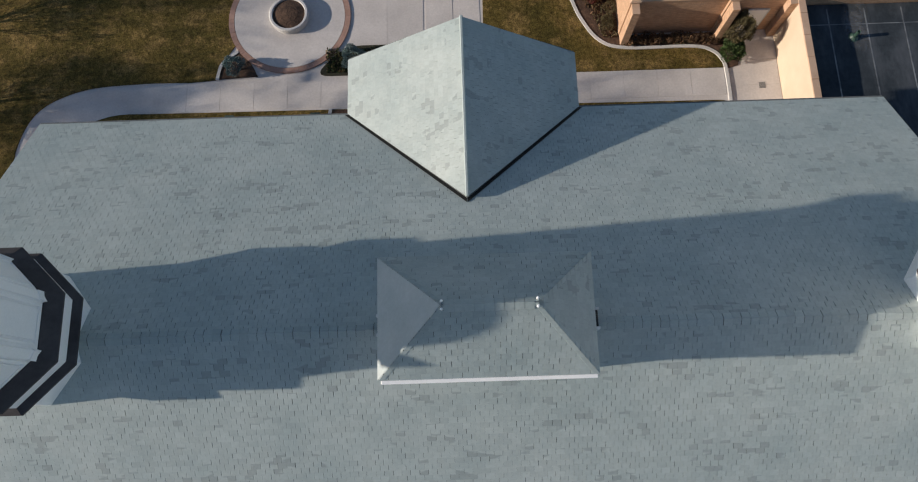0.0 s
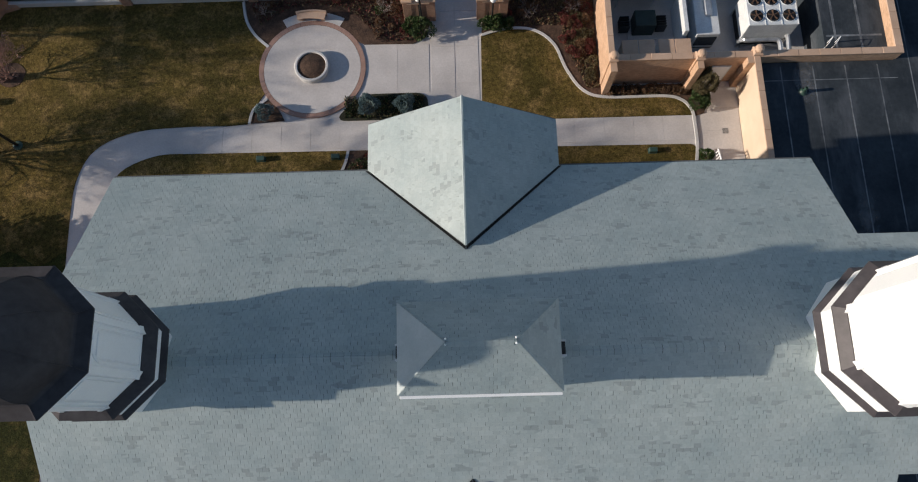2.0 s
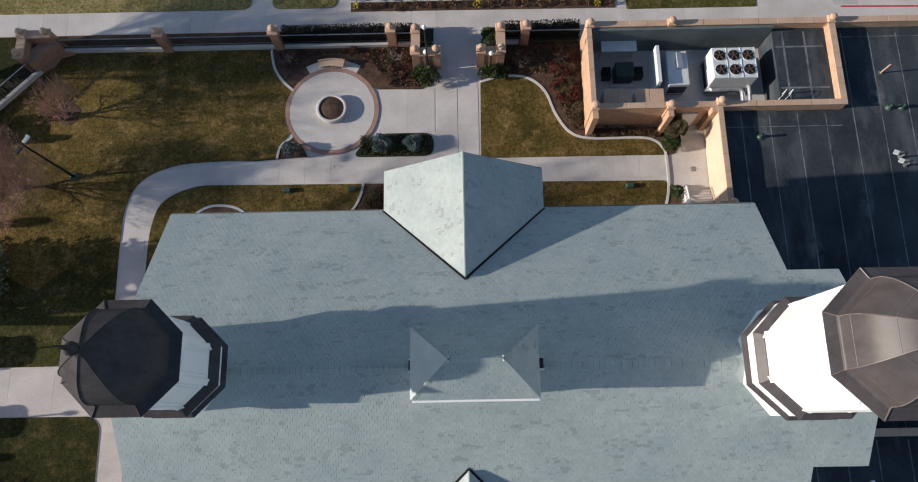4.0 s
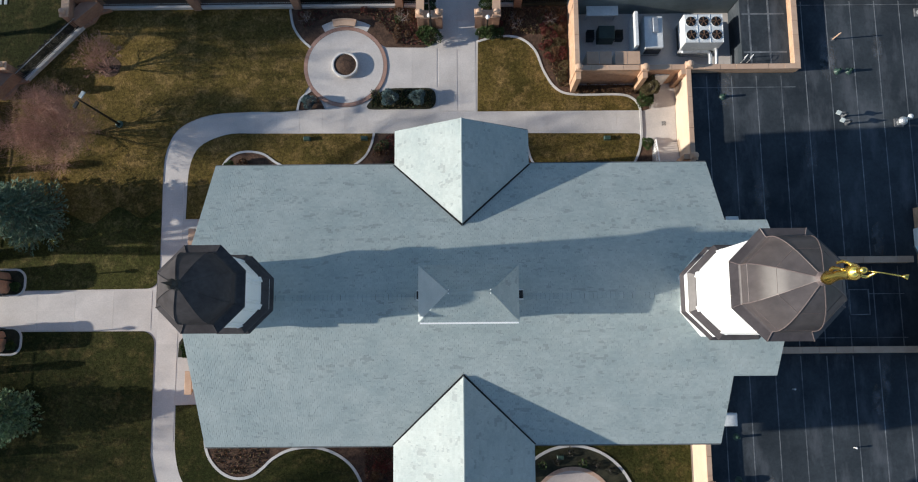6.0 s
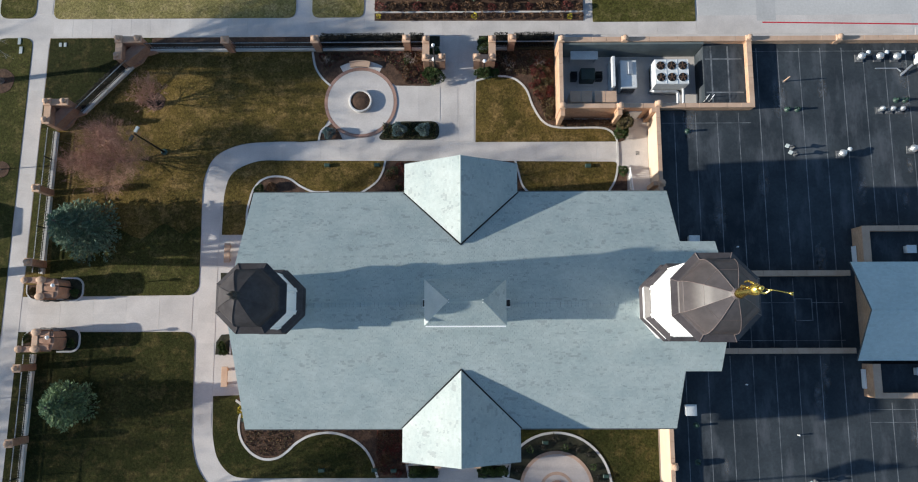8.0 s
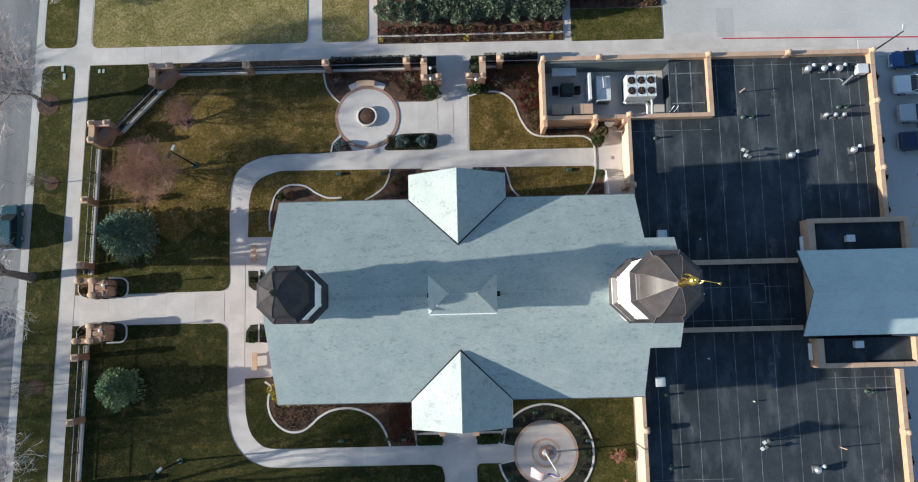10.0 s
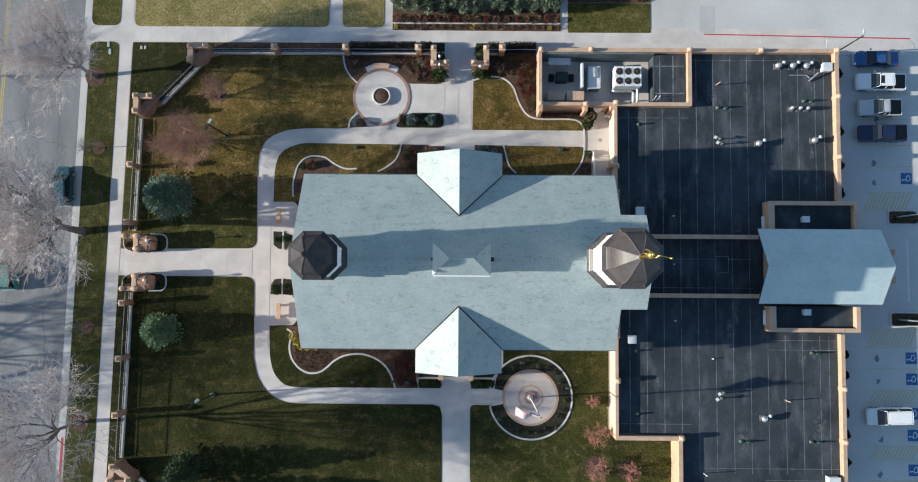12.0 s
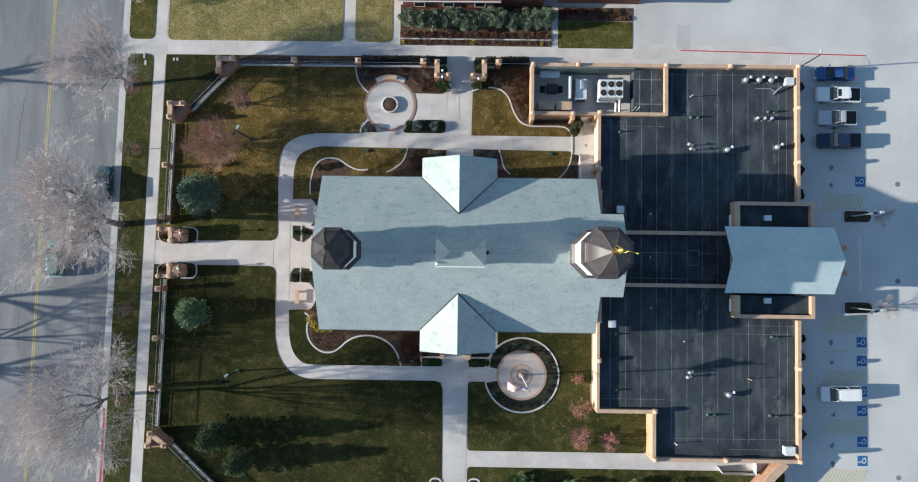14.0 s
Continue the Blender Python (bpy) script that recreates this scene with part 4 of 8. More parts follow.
# round pier caps where parapets meet
for x, y in ((8.95, 18.85), (14.0, 18.8), (17.35, 19.0), (17.35, 11.9), (8.98, 25.0), (14.6, 25.0), (25.6, 25.0), (33.6, 25.0), (42.0, 25.0), (42.0, 19.8), (42.0, 13.0), (42.0, -12.5), (42.0, -18.2), (24.3, -17.95), (33.0, -23.75), (42.0, -23.75), (24.3, -23.8), (17.4, -11.8)):
    part("pier", boxes((x - 0.24, x + 0.24, y - 0.24, y + 0.24, 0, PT + 0.02)), M["brick"], wing)
    part("pier_cap", ring(bmesh.new(), [(0.40, PT + 0.02), (0.40, PT + 0.1), (0.3, PT + 0.18)], 4, 45, (x, y)), M["cap"], wing)
    part("ball", ring(bmesh.new(), [(0.12, PT + 0.18), (0.24, PT + 0.26), (0.27, PT + 0.38), (0.2, PT + 0.52), (0.06, PT + 0.58)], 12, 0, (x, y)), M["cap"], wing)
# buttress fins on the brick walls
for x0, x1, y0, y1 in ((8.76, 9.14, 18.0, 18.6), (13.82, 14.18, 18.05, 18.55), (16.75, 17.14, 18.3, 18.7), (16.65, 17.14, 11.72, 12.08)):
    bm = bmesh.new()
    prism(bm, [(x0, y0), (x1, y0), (x1, y1), (x0, y1)], 0, PT - 0.02)
    part("buttress", bm, M["brick"], wing)
for x in [18.92 + 1.905 * i for i in range(12)] + [40.88]:
    for a, b in ((-17.6, -2.9), (-2.3, 3.65), (4.2, 18.4)):
        if a == -17.6 and x > 24.6:
            a = -21.9
        if a == 4.2 and x > 26:
            b = 24.4
        if x > 33.4 and a == -2.3:
            continue
        if x > 33.4 and a == 4.2:
            a = 7.9
        if x > 33.4 and b == -2.9:
            b = -6.8
        part("membrane_seam", boxes((x - 0.034, x + 0.034, a, b, FR, FR + 0.006)), M["seam"], wing)
for x0, x1, y in ((26.6, 41.7, -21.35), (34.0, 41.7, -8.4), (34.0, 41.7, -7.35), (18.0, 25.7, -16.6), (18.2, 32.6, 1.6), (26.0, 41.4, 24.1), (17.8, 25.7, 17.5), (18.2, 32.6, -1.6), (33.7, 41.5, -22.6)):
    part("membrane_seam", boxes((x0, x1, y - 0.025, y + 0.025, FR, FR + 0.007)), M["seam"], wing)
for x in (22.45, 23.95):
    part("membrane_seam", boxes((x - 0.07, x + 0.07, 19.3, 24.6, 2.35, 2.357)), M["seam"], wing)
for y in (20.3, 23.4):
    part("membrane_seam", boxes((21.9, 25.2, y - 0.06, y + 0.06, 2.35, 2.358)), M["seam"], wing)
# dried puddle marks
rnd = random.Random(5)
for x, y, r in ((20.3, 17.6, 0.8), (31.2, -18.4, 1.0), (22.6, 9.0, 0.7), (28.4, 19.6, 0.8), (32.2, 20.6, 0.5), (36.0, 6.9, 0.8), (39.6, 21.8, 0.6), (37.9, -9.2, 0.6), (39.8, -17.0, 0.9), (22.0, -12.0, 0.3), (30.1, -6.2, 0.6), (26.5, 12.0, 0.6), (35.0, 11.5, 0.7), (39.3, -16.5, 0.35), (39.5, 19.0, 0.5), (31.0, 5.6, 0.6), (30.7, -4.6, 0.55), (20.0, -15.9, 0.5), (39.4, 13.6, 0.35), (39.2, -18.2, 0.4), (38.7, 10.5, 0.4), (30.9, 4.9, 0.35), (39.2, -8.7, 0.4)):
    pts = [(rnd.uniform(0.85, 1.1) * math.cos(a), rnd.uniform(0.85, 1.1) * math.sin(a)) for a in [2 * math.pi * i / 14 for i in range(14)]]
    film = part("dust_stain", prism(bmesh.new(), spline(pts, 3, True), 0, 0.0045), M["stain"], wing)
    film.location, film.scale = (x, y, FR + 0.001), (r * 1.0, r * 2.4, 1)

# roof with gables over the east entrance
pav = thing("entrance_pavilion", "slate roofed entrance pavilion in buff brick", "building")
px0, px1, py, pe, ph = 32.4, 45.7, 0.82, 4.3, 4.05
prg = pe + ph * 0.64
part("wall", gable_block(33.8, 44.9, py - ph + 0.35, py + ph - 0.35, pe - 0.15, "x", prg - 0.45), M["brick"], pav)
for sgn in (-1, 1):
    pts = [(px0, py + sgn * ph, pe), (px1, py + sgn * ph, pe), (px1, py, prg), (px0, py, prg)]
    r2 = part("roof", plane_slab(pts, 0.2), M["underlay"], pav, "grey green slate roof")
    o = (px0, py - ph, pe) if sgn < 0 else (px1, py + ph, pe)
    L = math.hypot(ph, prg - pe)
    slate_field("slate_cover", r2, M["slate_blue"], slates(o, (-sgn, 0, 0), (0, -sgn * ph, prg - pe), [[(0, 0), (px1 - px0, 0), (px1 - px0, L), (0, L)]], seed=31 + sgn, gap=(0.004, 0.012)))
for y in (-0.6, 2.45):
    part("porch_pier", boxes((46.9, 47.9, y - 0.35, y + 0.35, 0, 3.2), bevel=0.03), M["brick"], pav)
# white strips added as the sunlit west faces of the side blocks
part("lit_wall_strip", boxes((33.62, 33.74, 5.0, 6.4, 2.4, 2.95)), M["white"], pav)
part("lit_wall_strip", boxes((33.62, 33.74, -5.6, -4.0, 2.4, 2.95)), M["white"], pav)


# ---- equipment on the roofs ----
def vent_pipe(x, y, h=0.55, r=0.09, z=FR):
    ob = thing("vent_pipe", "short grey plumbing vent pipe on the black roof", "vent", "roof vents", at=(x, y, z))
    part("flashing", ring(bmesh.new(), [(r * 3, 0), (r * 2.6, 0.03), (r * 1.3, 0.16)], 12, 0), M["green_metal"], ob)
    part("pipe", ring(bmesh.new(), [(r, 0), (r, h), (r * 0.8, h), (r * 0.75, h - 0.1)], 12, 0), M["green_metal"], ob)


def hood_vent(x, y, s=0.34, z=FR):
    ob = thing("exhaust_hood", "pale metal exhaust hood on a square kerb", "vent", "roof vents", at=(x, y, z))
    part("kerb", boxes((-s, s, -s, s, 0, 0.12), bevel=0.02), M["kerb_flashing"], ob)
    part("neck", ring(bmesh.new(), [(s * 0.6, 0.1), (s * 0.6, 0.5)], 14, 0), M["steel"], ob)
    part("hood", ring(bmesh.new(), [(s * 0.75, 0.42), (s * 0.98, 0.55), (s * 0.98, 0.66), (s * 0.6, 0.85), (s * 0.2, 0.92)], 16, 0), M["steel"], ob)
    if s > 0.3:
        bm = bmesh.new()
        tube(bm, [(s * 0.5, s * 0.3, 0.35), (s * 1.7, s * 0.95, 0.42), (s * 1.75, s * 1.0, 0.6)], 0.08, n=8)
        part("elbow", bm, M["grey_metal"], ob)
        part("small_cap", ring(bmesh.new(), [(s * 0.5, 0.58), (s * 0.56, 0.63), (s * 0.5, 0.72), (s * 0.15, 0.77)], 14, 0, (s * 1.75, s * 1.0)), M["grey_metal"], ob, "dull grey metal cap")
    else:
        part("base_tray", boxes((-s * 1.35, s * 1.35, -s * 1.35, s * 1.35, 0, 0.05)), M["kerb_flashing"], ob)


def goose_pipe(x, y, h=1.3, z=FR):
    ob = thing("vent_stack", "tall thin white flue pipe with a cap", "vent", "roof vents", at=(x, y, z))
    part("pipe", ring(bmesh.new(), [(0.045, 0), (0.045, h)], 10, 0), M["grey_metal"], ob)
    part("cap", ring(bmesh.new(), [(0.06, h), (0.075, h + 0.08), (0.03, h + 0.11)], 10, 0), M["white"], ob)


def unit_box(x, y, sx, sy, h, z=FR, label="small pale grey metal roof hatch box"):
    ob = thing("roof_unit", label, "roof unit", "roof units", at=(x, y, z))
    part("casing", boxes((-sx / 2, sx / 2, -sy / 2, sy / 2, 0.06, h), bevel=0.03), M["grey_metal"], ob)
    part("lid", boxes((-sx / 2 - 0.04, sx / 2 + 0.04, -sy / 2 - 0.04, sy / 2 + 0.04, h, h + 0.05), bevel=0.015), M["grey_metal"], ob)
    part("skid", boxes((-sx / 2, sx / 2, -sy / 2, -sy / 2 + 0.1, 0, 0.06), (-sx / 2, sx / 2, sy / 2 - 0.1, sy / 2, 0, 0.06)), M["iron"], ob)


for x, y in ((38.65, 19.5), (39.45, 19.5), (28.98, 18.7), (29.86, 18.7), (20.02, 16.75), (39.0, -8.7), (39.65, -8.7), (31.05, -18.4), (31.9, -18.4), (38.75, -18.4), (39.6, -18.4), (19.7, -15.5), (19.6, -8.6), (19.6, -11.6)):
    vent_pipe(x, y)
for x, y in ((35.62, 23.38), (37.25, 23.38), (38.75, 23.35), (33.3, 14.55), (39.5, 14.95), (33.45, -15.85)):
    hood_vent(x, y)
for x, y in ((37.05, 18.55), (37.95, 18.55), (38.8, 18.55)):
    hood_vent(x, y, 0.24)
for x, y in ((26.9, -21.9), ):
    goose_pipe(x, y, 1.0)
for x, y in ((28.84, 21.3), (36.0, -13.9)):
    tan_pole = thing("roof_pole", "thin tan steel pole standing on the black roof", "pole", "roof poles", at=(x, y, FR))
    part("shaft", ring(bmesh.new(), [(0.05, 0), (0.045, 1.2)], 8, 0), M["cap"], tan_pole)
    part("plate", boxes((-0.14, 0.14, -0.14, 0.14, 0, 0.03)), M["kerb_flashing"], tan_pole)
for x, y, flip in ((28.5, 14.85, 1), (28.35, -13.4, -1)):
    twin = thing("twin_vent", "pair of grey hooped vent pipes with white square heads", "vent", "roof vents", at=(x, y, FR))
    for dx, dy in ((-0.12, 0.28), (0.12, -0.3)):
        dx *= flip
        bm = bmesh.new()
        tube(bm, spline([(dx + 0.75, dy, 0), (dx + 0.75, dy, 0.75), (dx + 0.45, dy, 1.0), (dx + 0.1, dy, 0.92)], 5), 0.06, n=8)
        part("pipe", bm, M["kerb_flashing"], twin)
        part("flashing", ring(bmesh.new(), [(0.17, 0), (0.15, 0.03), (0.08, 0.14)], 10, 0, (dx + 0.75, dy)), M["kerb_flashing"], twin)
        bm = boxes((-0.17, 0.17, -0.17, 0.17, 0, 0.09), bevel=0.02)
        bmesh.ops.transform(bm, matrix=Matrix.Translation((dx, dy, 0.86)) @ Matrix.Rotation(radians(-35 * flip), 4, "Z") @ Matrix.Rotation(radians(-22), 4, "Y"), verts=bm.verts)
        part("head", bm, M["hip_sheet"], twin, "white square vent head")
for x, y in ((23.8, 6.4), (23.9, -5.25), (23.8, 1.0), (28.0, -9.4)):
    goose_pipe(x, y, 0.3)
unit_box(41.0, 23.2, 1.0, 0.9, 0.75)
unit_box(40.75, -22.5, 1.2, 1.0, 0.9, label="white metal roof unit in the parapet corner")
unit_box(20.0, 6.9, 0.85, 0.85, 0.6)
unit_box(19.05, -7.3, 0.85, 0.85, 0.6)
unit_box(37.9, 6.0, 0.75, 0.6, 0.6, 3.2)
unit_box(37.85, -4.15, 0.75, 0.6, 0.6, 3.2)
hatch = thing("roof_hatch", "flat grey framed hatch in the black roof", "hatch", at=(29.2, 1.0, FR))
part("frame", boxes((-0.75, 0.75, -0.95, -0.88, 0, 0.1), (-0.75, 0.75, 0.88, 0.95, 0, 0.1), (-0.75, -0.68, -0.88, 0.88, 0, 0.1), (0.68, 0.75, -0.88, 0.88, 0, 0.1)), M["seam"], hatch)
part("lid", boxes((-0.67, 0.67, -0.87, 0.87, 0, 0.06)), M["membrane"], hatch)
ladder = thing("pipe_run", "grey metal duct elbow beside the roof hoods", "pipe", at=(39.2, 22.1, FR))
bm = bmesh.new()
tube(bm, [(-2.2, 0.3, 0.15), (-0.3, 0.3, 0.15), (0.0, 0.0, 0.2)], 0.06)
tube(bm, [(0, -0.35, 0.1), (0.9, 0.5, 0.5)], 0.1)
part("pipe", bm, M["steel"], ladder)

M["dark_sheet"] = mat("dark_grey_cladding", (0.10, 0.125, 0.13), (0.15, 0.18, 0.185), 1.2, 0.6, 0, 0, 10, 0.15)
part("yard_cladding", boxes((9.2, 21.7, 24.6, 24.79, 0.03, 2.9)), M["dark_sheet"], wing, "dark grey cladding inside the yard wall")
# mechanical yard floor and machines
slab("yard_floor", [(9.2, 19.0), (21.75, 19.0), (21.75, 24.75), (9.2, 24.75)], 0.0, 0.02, M["concrete"], None, "shaded concrete floor of the machine yard", "floor")
ac = thing("chiller", "white rooftop chiller with six dark fan grilles", "air conditioner", at=(18.85, 22.2, 0.02))
part("casing", boxes((-1.5, 1.5, -1.15, 1.15, 0.9, 2.5), bevel=0.04), M["grey_metal"], ac)
part("coil", boxes((-1.4, 1.4, -1.05, 1.05, 0.15, 0.9)), M["iron"], ac)
for x in (-1.42, 0, 1.42):
    for y in (-1.08, 1.08):
        part("leg", boxes((x - 0.06, x + 0.06, y - 0.06, y + 0.06, 0, 0.9)), M["steel"], ac)
for i in (-1, 0, 1):
    for j in (-1, 1):
        x, y = i * 0.98, j * 0.54
        f = part("fan_shroud", ring(bmesh.new(), [(0.42, 2.5), (0.42, 2.54), (0.40, 2.54), (0.40, 2.51)], 20, 0, (x, y), False), M["grey_metal"], ac)
        part("fan_well", ring(bmesh.new(), [(0.395, 2.505), (0.395, 2.53)], 20, 0, (x, y)), M["iron"], f)
        bm = bmesh.new()
        for k in range(5):
            a = radians(72 * k + 20)
            tube(bm, [(x, y, 2.57), (x + 0.33 * math.cos(a), y + 0.33 * math.sin(a), 2.56)], 0.035, 0.075, 4)
        ring(bm, [(0.1, 2.55), (0.08, 2.61)], 10, 0, (x, y))
        part("fan", bm, M["mulch"], f)
        bm = bmesh.new()
        for r in (0.2, 0.32):
            pts = [(x + r * math.cos(a), y + r * math.sin(a), 2.63) for a in [2 * math.pi * k / 16 for k in range(17)]]
            tube(bm, pts, 0.006, n=3)
        part("guard", bm, M["iron"], f)
for i in (-1, 0, 1):
    part("top_seam", boxes((i * 0.98 + 0.47, i * 0.98 + 0.5, -1.15, 1.15, 2.5, 2.53)), M["grey_metal"], ac)
pipes = thing("coolant_pipes", "bright insulated pipes running from the chiller", "pipes", at=(18.9, 20.6, 0.02))
for pts in ([(-1.45, 0.55, 0.5), (-1.42, 0.3, 1.1), (-1.1, 0.2, 1.2), (0.4, 0.22, 1.2), (0.75, 0.1, 1.18), (0.82, -0.3, 1.12), (0.82, -1.15, 1.0)], [(1.15, 0.6, 0.8), (1.28, 0.45, 1.2), (1.3, 0.0, 1.2), (1.3, -1.15, 1.0)]):
    bm = bmesh.new()
    tube(bm, spline(pts, 4), 0.15, n=10)
    part("pipe", bm, M["steel"], pipes)
part("rack", boxes((-1.3, 1.3, 0.3, 0.4, 0.0, 0.4), (0.6, 1.4, -0.7, -0.6, 0, 0.5)), M["steel"], pipes)
gen = thing("air_handler", "pale blue grey boxed air handler with a duct", "air handler", at=(15.2, 22.3, 0.02))
part("casing", boxes((-0.72, 0.72, -1.3, 1.3, 0.15, 1.7), bevel=0.04), M["grey_metal"], gen)
part("top_duct", boxes((-0.1, 0.3, -0.1, 1.1, 1.7, 1.95), bevel=0.03), M["steel"], gen)
part("intake", boxes((-0.6, 0.6, -1.36, -1.29, 0.5, 1.4)), M["glass"], gen)
part("base", boxes((-0.65, 0.65, -1.25, 1.25, 0, 0.15)), M["iron"], gen)
scr = thing("screen_panel", "tall thin grey metal screen panel", "panel", at=(13.75, 22.4, 0.02))
part("panel", boxes((-0.13, 0.13, -1.4, 1.4, 0, 2.2), bevel=0.02), M["grey_metal"], scr)
M["dark_green"] = mat("dark_green_enamel", (0.010, 0.022, 0.018), (0.020, 0.036, 0.030), 1.5, 0.5, 0, 0, 12, 0.2)
tr = thing("transformer", "dark green transformer cabinet in the yard", "transformer", at=(11.6, 22.5, 0.02))
part("cabinet", boxes((-0.65, 0.65, -0.55, 0.55, 0.1, 1.3), bevel=0.04), M["dark_green"], tr)
part("plinth", boxes((-0.9, 0.9, -0.8, 0.8, 0, 0.1)), M["concrete"], tr)
for x in (-1.2, 1.1):
    for k in range(5):
        part("cooling_fin", boxes((x - 0.3, x + 0.3, -0.38 + k * 0.17, -0.32 + k * 0.17, 0.2, 0.95), bevel=0.012), M["iron"], tr)
for i, (x, w) in enumerate(((10.8, 1.9), (13.0, 1.9))):
    b = thing("storage_bin", "low tan steel bin with a divided lid", "bin", "yard bins", at=(x, 20.1, 0.02))
    part("body", boxes((-w / 2, w / 2, -0.5, 0.5, 0, 1.9), bevel=0.02), M["grey_metal"], b)
    part("lid", boxes((-w / 2 - 0.03, -0.02, -0.53, 0.53, 1.9, 1.95), bevel=0.01), M["cap"], b)
    part("lid", boxes((0.02, w / 2 + 0.03, -0.53, 0.53, 1.9, 1.95), bevel=0.01), M["cap"], b)
rail = thing("yard_rail", "white steel tube handrail over the yard roof", "handrail", at=(21.6, 19.8, 2.35))
bm = bmesh.new()
for dx in (0, 0.45):
    tube(bm, [(dx, -0.35, 0), (dx, -0.35, 0.7), (dx + 0.3, 0.05, 0.7), (dx + 0.3, 0.05, 0)], 0.022)
part("rail", bm, M["white"], rail)
for y, x0 in ((24.35, 9.6), ):
    shed = thing("yard_canopy", "pale sheet metal canopy along the yard wall", "canopy", at=(0, 0, 0))
    part("sheet", boxes((10.0, 12.5, 23.75, 24.56, 1.5, 1.58)), M["grey_metal"], shed)
    for x in (10.1, 12.4):
        part("post", boxes((x - 0.04, x + 0.04, 24.05, 24.13, 0.02, 1.5)), M["steel"], shed)


# ---- gardens ----
def bed(pts, label, z=0.065, material="mulch"):
    return slab("planting_bed", pts, -0.05, z, M[material], None, label, "flower bed")


def kerb_line(pts, w=0.17, z=0.11, label="pale concrete edging strip curving round a bed", closed=False):
    ob = part("edging", ribbon(bmesh.new(), pts, w, -0.02, z, closed), M["kerb"], None)
    return tagged(ob, label, "edging", "", "structure")


NC = (-9.27, 20.35)
bed(spline([(-13.75, 25.3), (-13.45, 23.8), (-12.85, 22.8), (-12.2, 22.05)], 4) + [(-10, 22.6), (-8, 22.6)] + [(-6.6, 22.3), (-6.0, 21.95), (-2.9, 21.9), (-2.15, 22.3), (-1.85, 23.2), (-1.9, 25.3)], "dark mulch bed with dry shrubs by the fence")
kerb_line(spline([(-13.85, 25.2), (-13.56, 23.8), (-12.94, 22.76), (-12.1, 21.95)], 6))
bed(rounded([(-7.9, 16.75), (-2.0, 16.75), (-2.0, 18.5), (-6.2, 18.5)], 0.9), "oval mulch bed with blue junipers", 0.065, "mulch_dark")
bed(spline([(-13.0, 16.75), (-12.8, 17.6), (-12.0, 18.3), (-11.3, 17.6), (-10.9, 16.85)], 4), "small mulch bed beside the round plaza")
kerb_line(spline([(-13.08, 16.7), (-12.84, 17.66), (-12.05, 18.35)], 6))
ce = [(1.45, 22.36), (3.09, 22.77), (4.81, 22.6), (6.02, 21.57), (6.71, 19.77), (7.66, 18.34), (9.11, 17.83), (12.6, 17.8), (13.7, 17.5), (14.2, 16.9), (14.32, 16.4)]
bed(spline(ce, 5) + [(15.0, 16.6), (15.2, 17.6), (15.2, 18.58), (8.72, 18.58), (8.72, 25.3), (1.7, 25.3)], "brown mulch bed with red barberry along the brick wall")
kerb_line(spline(ce, 6))
bed(spline([(-19.4, 9.0), (-19.45, 10.0), (-19.2, 11.3), (-18.95, 12.1), (-18.29, 12.96), (-17.24, 13.35), (-15.79, 13.19), (-14.65, 12.44), (-14.2, 12.05)], 4) + [(-14.2, 9.0), (-17.0, 9.0)], "mounded mulch bed against the hall")
kerb_line(spline([(-19.4, 8.6), (-19.45, 10.0), (-19.2, 11.3), (-18.94, 12.13), (-18.29, 12.96), (-17.24, 13.35), (-15.79, 13.19), (-14.65, 12.44), (-13.4, 11.9), (-12.0, 11.9)], 6))
bed(spline([(-6.95, 14.74), (-7.14, 13.86), (-7.66, 12.88), (-8.71, 12.05)], 4) + [(-9, 8.9), (-3.8, 8.9), (-3.8, 14.74)], "mulch bed with russet shrubs beside the porch")
kerb_line(spline([(-6.93, 14.8), (-7.14, 13.86), (-7.66, 12.88), (-8.71, 12.05), (-9.6, 11.6)], 6))
bed([(1.6, 14.74), (4.8, 14.7)] + spline([(5.1, 14.2), (5.25, 13.4), (5.59, 12.28), (6.3, 11.6)], 4) + [(6.3, 9), (1.6, 9)], "mulch bed with low green shrubs by the porch")
kerb_line(spline([(4.95, 14.72), (5.18, 13.86), (5.59, 12.4), (6.4, 11.5)], 6))
kerb_line(spline([(14.32, 16.4), (14.33, 14.5), (14.03, 12.95), (13.4, 11.85), (12.6, 11.0)], 6))
bed([(14.4, 14.0), (15.1, 13.7), (15.1, 9.5), (13.2, 9.5), (13.6, 11.8), (14.15, 12.9)], "small bed with clipped shrub by the steps")
bed([(-3.9, 14.6), (-1.9, 14.6), (-1.9, 12), (-3.9, 12)], "bed with small shrubs beside the north door")
sc = [(-19.8, -6.65), (-19.2, -7.2), (-19.43, -8.14), (-19.45, -9.1), (-19.15, -10.1), (-18.5, -10.95), (-17.67, -11.5), (-16.83, -11.68), (-15.89, -11.5), (-15.1, -10.95), (-14.4, -10.3), (-13.3, -9.7), (-12.0, -9.45), (-10.8, -9.52), (-9.54, -9.98), (-8.5, -10.75), (-7.8, -11.8), (-7.3, -13.2)]
bed(spline(sc, 5) + [(-4.0, -13.25), (-4.0, -6.3), (-19.45, -6.3)], "winding mulch bed along the south wall")
kerb_line(spline(sc, 6), 0.2)
FC = (8.12, -14.2)
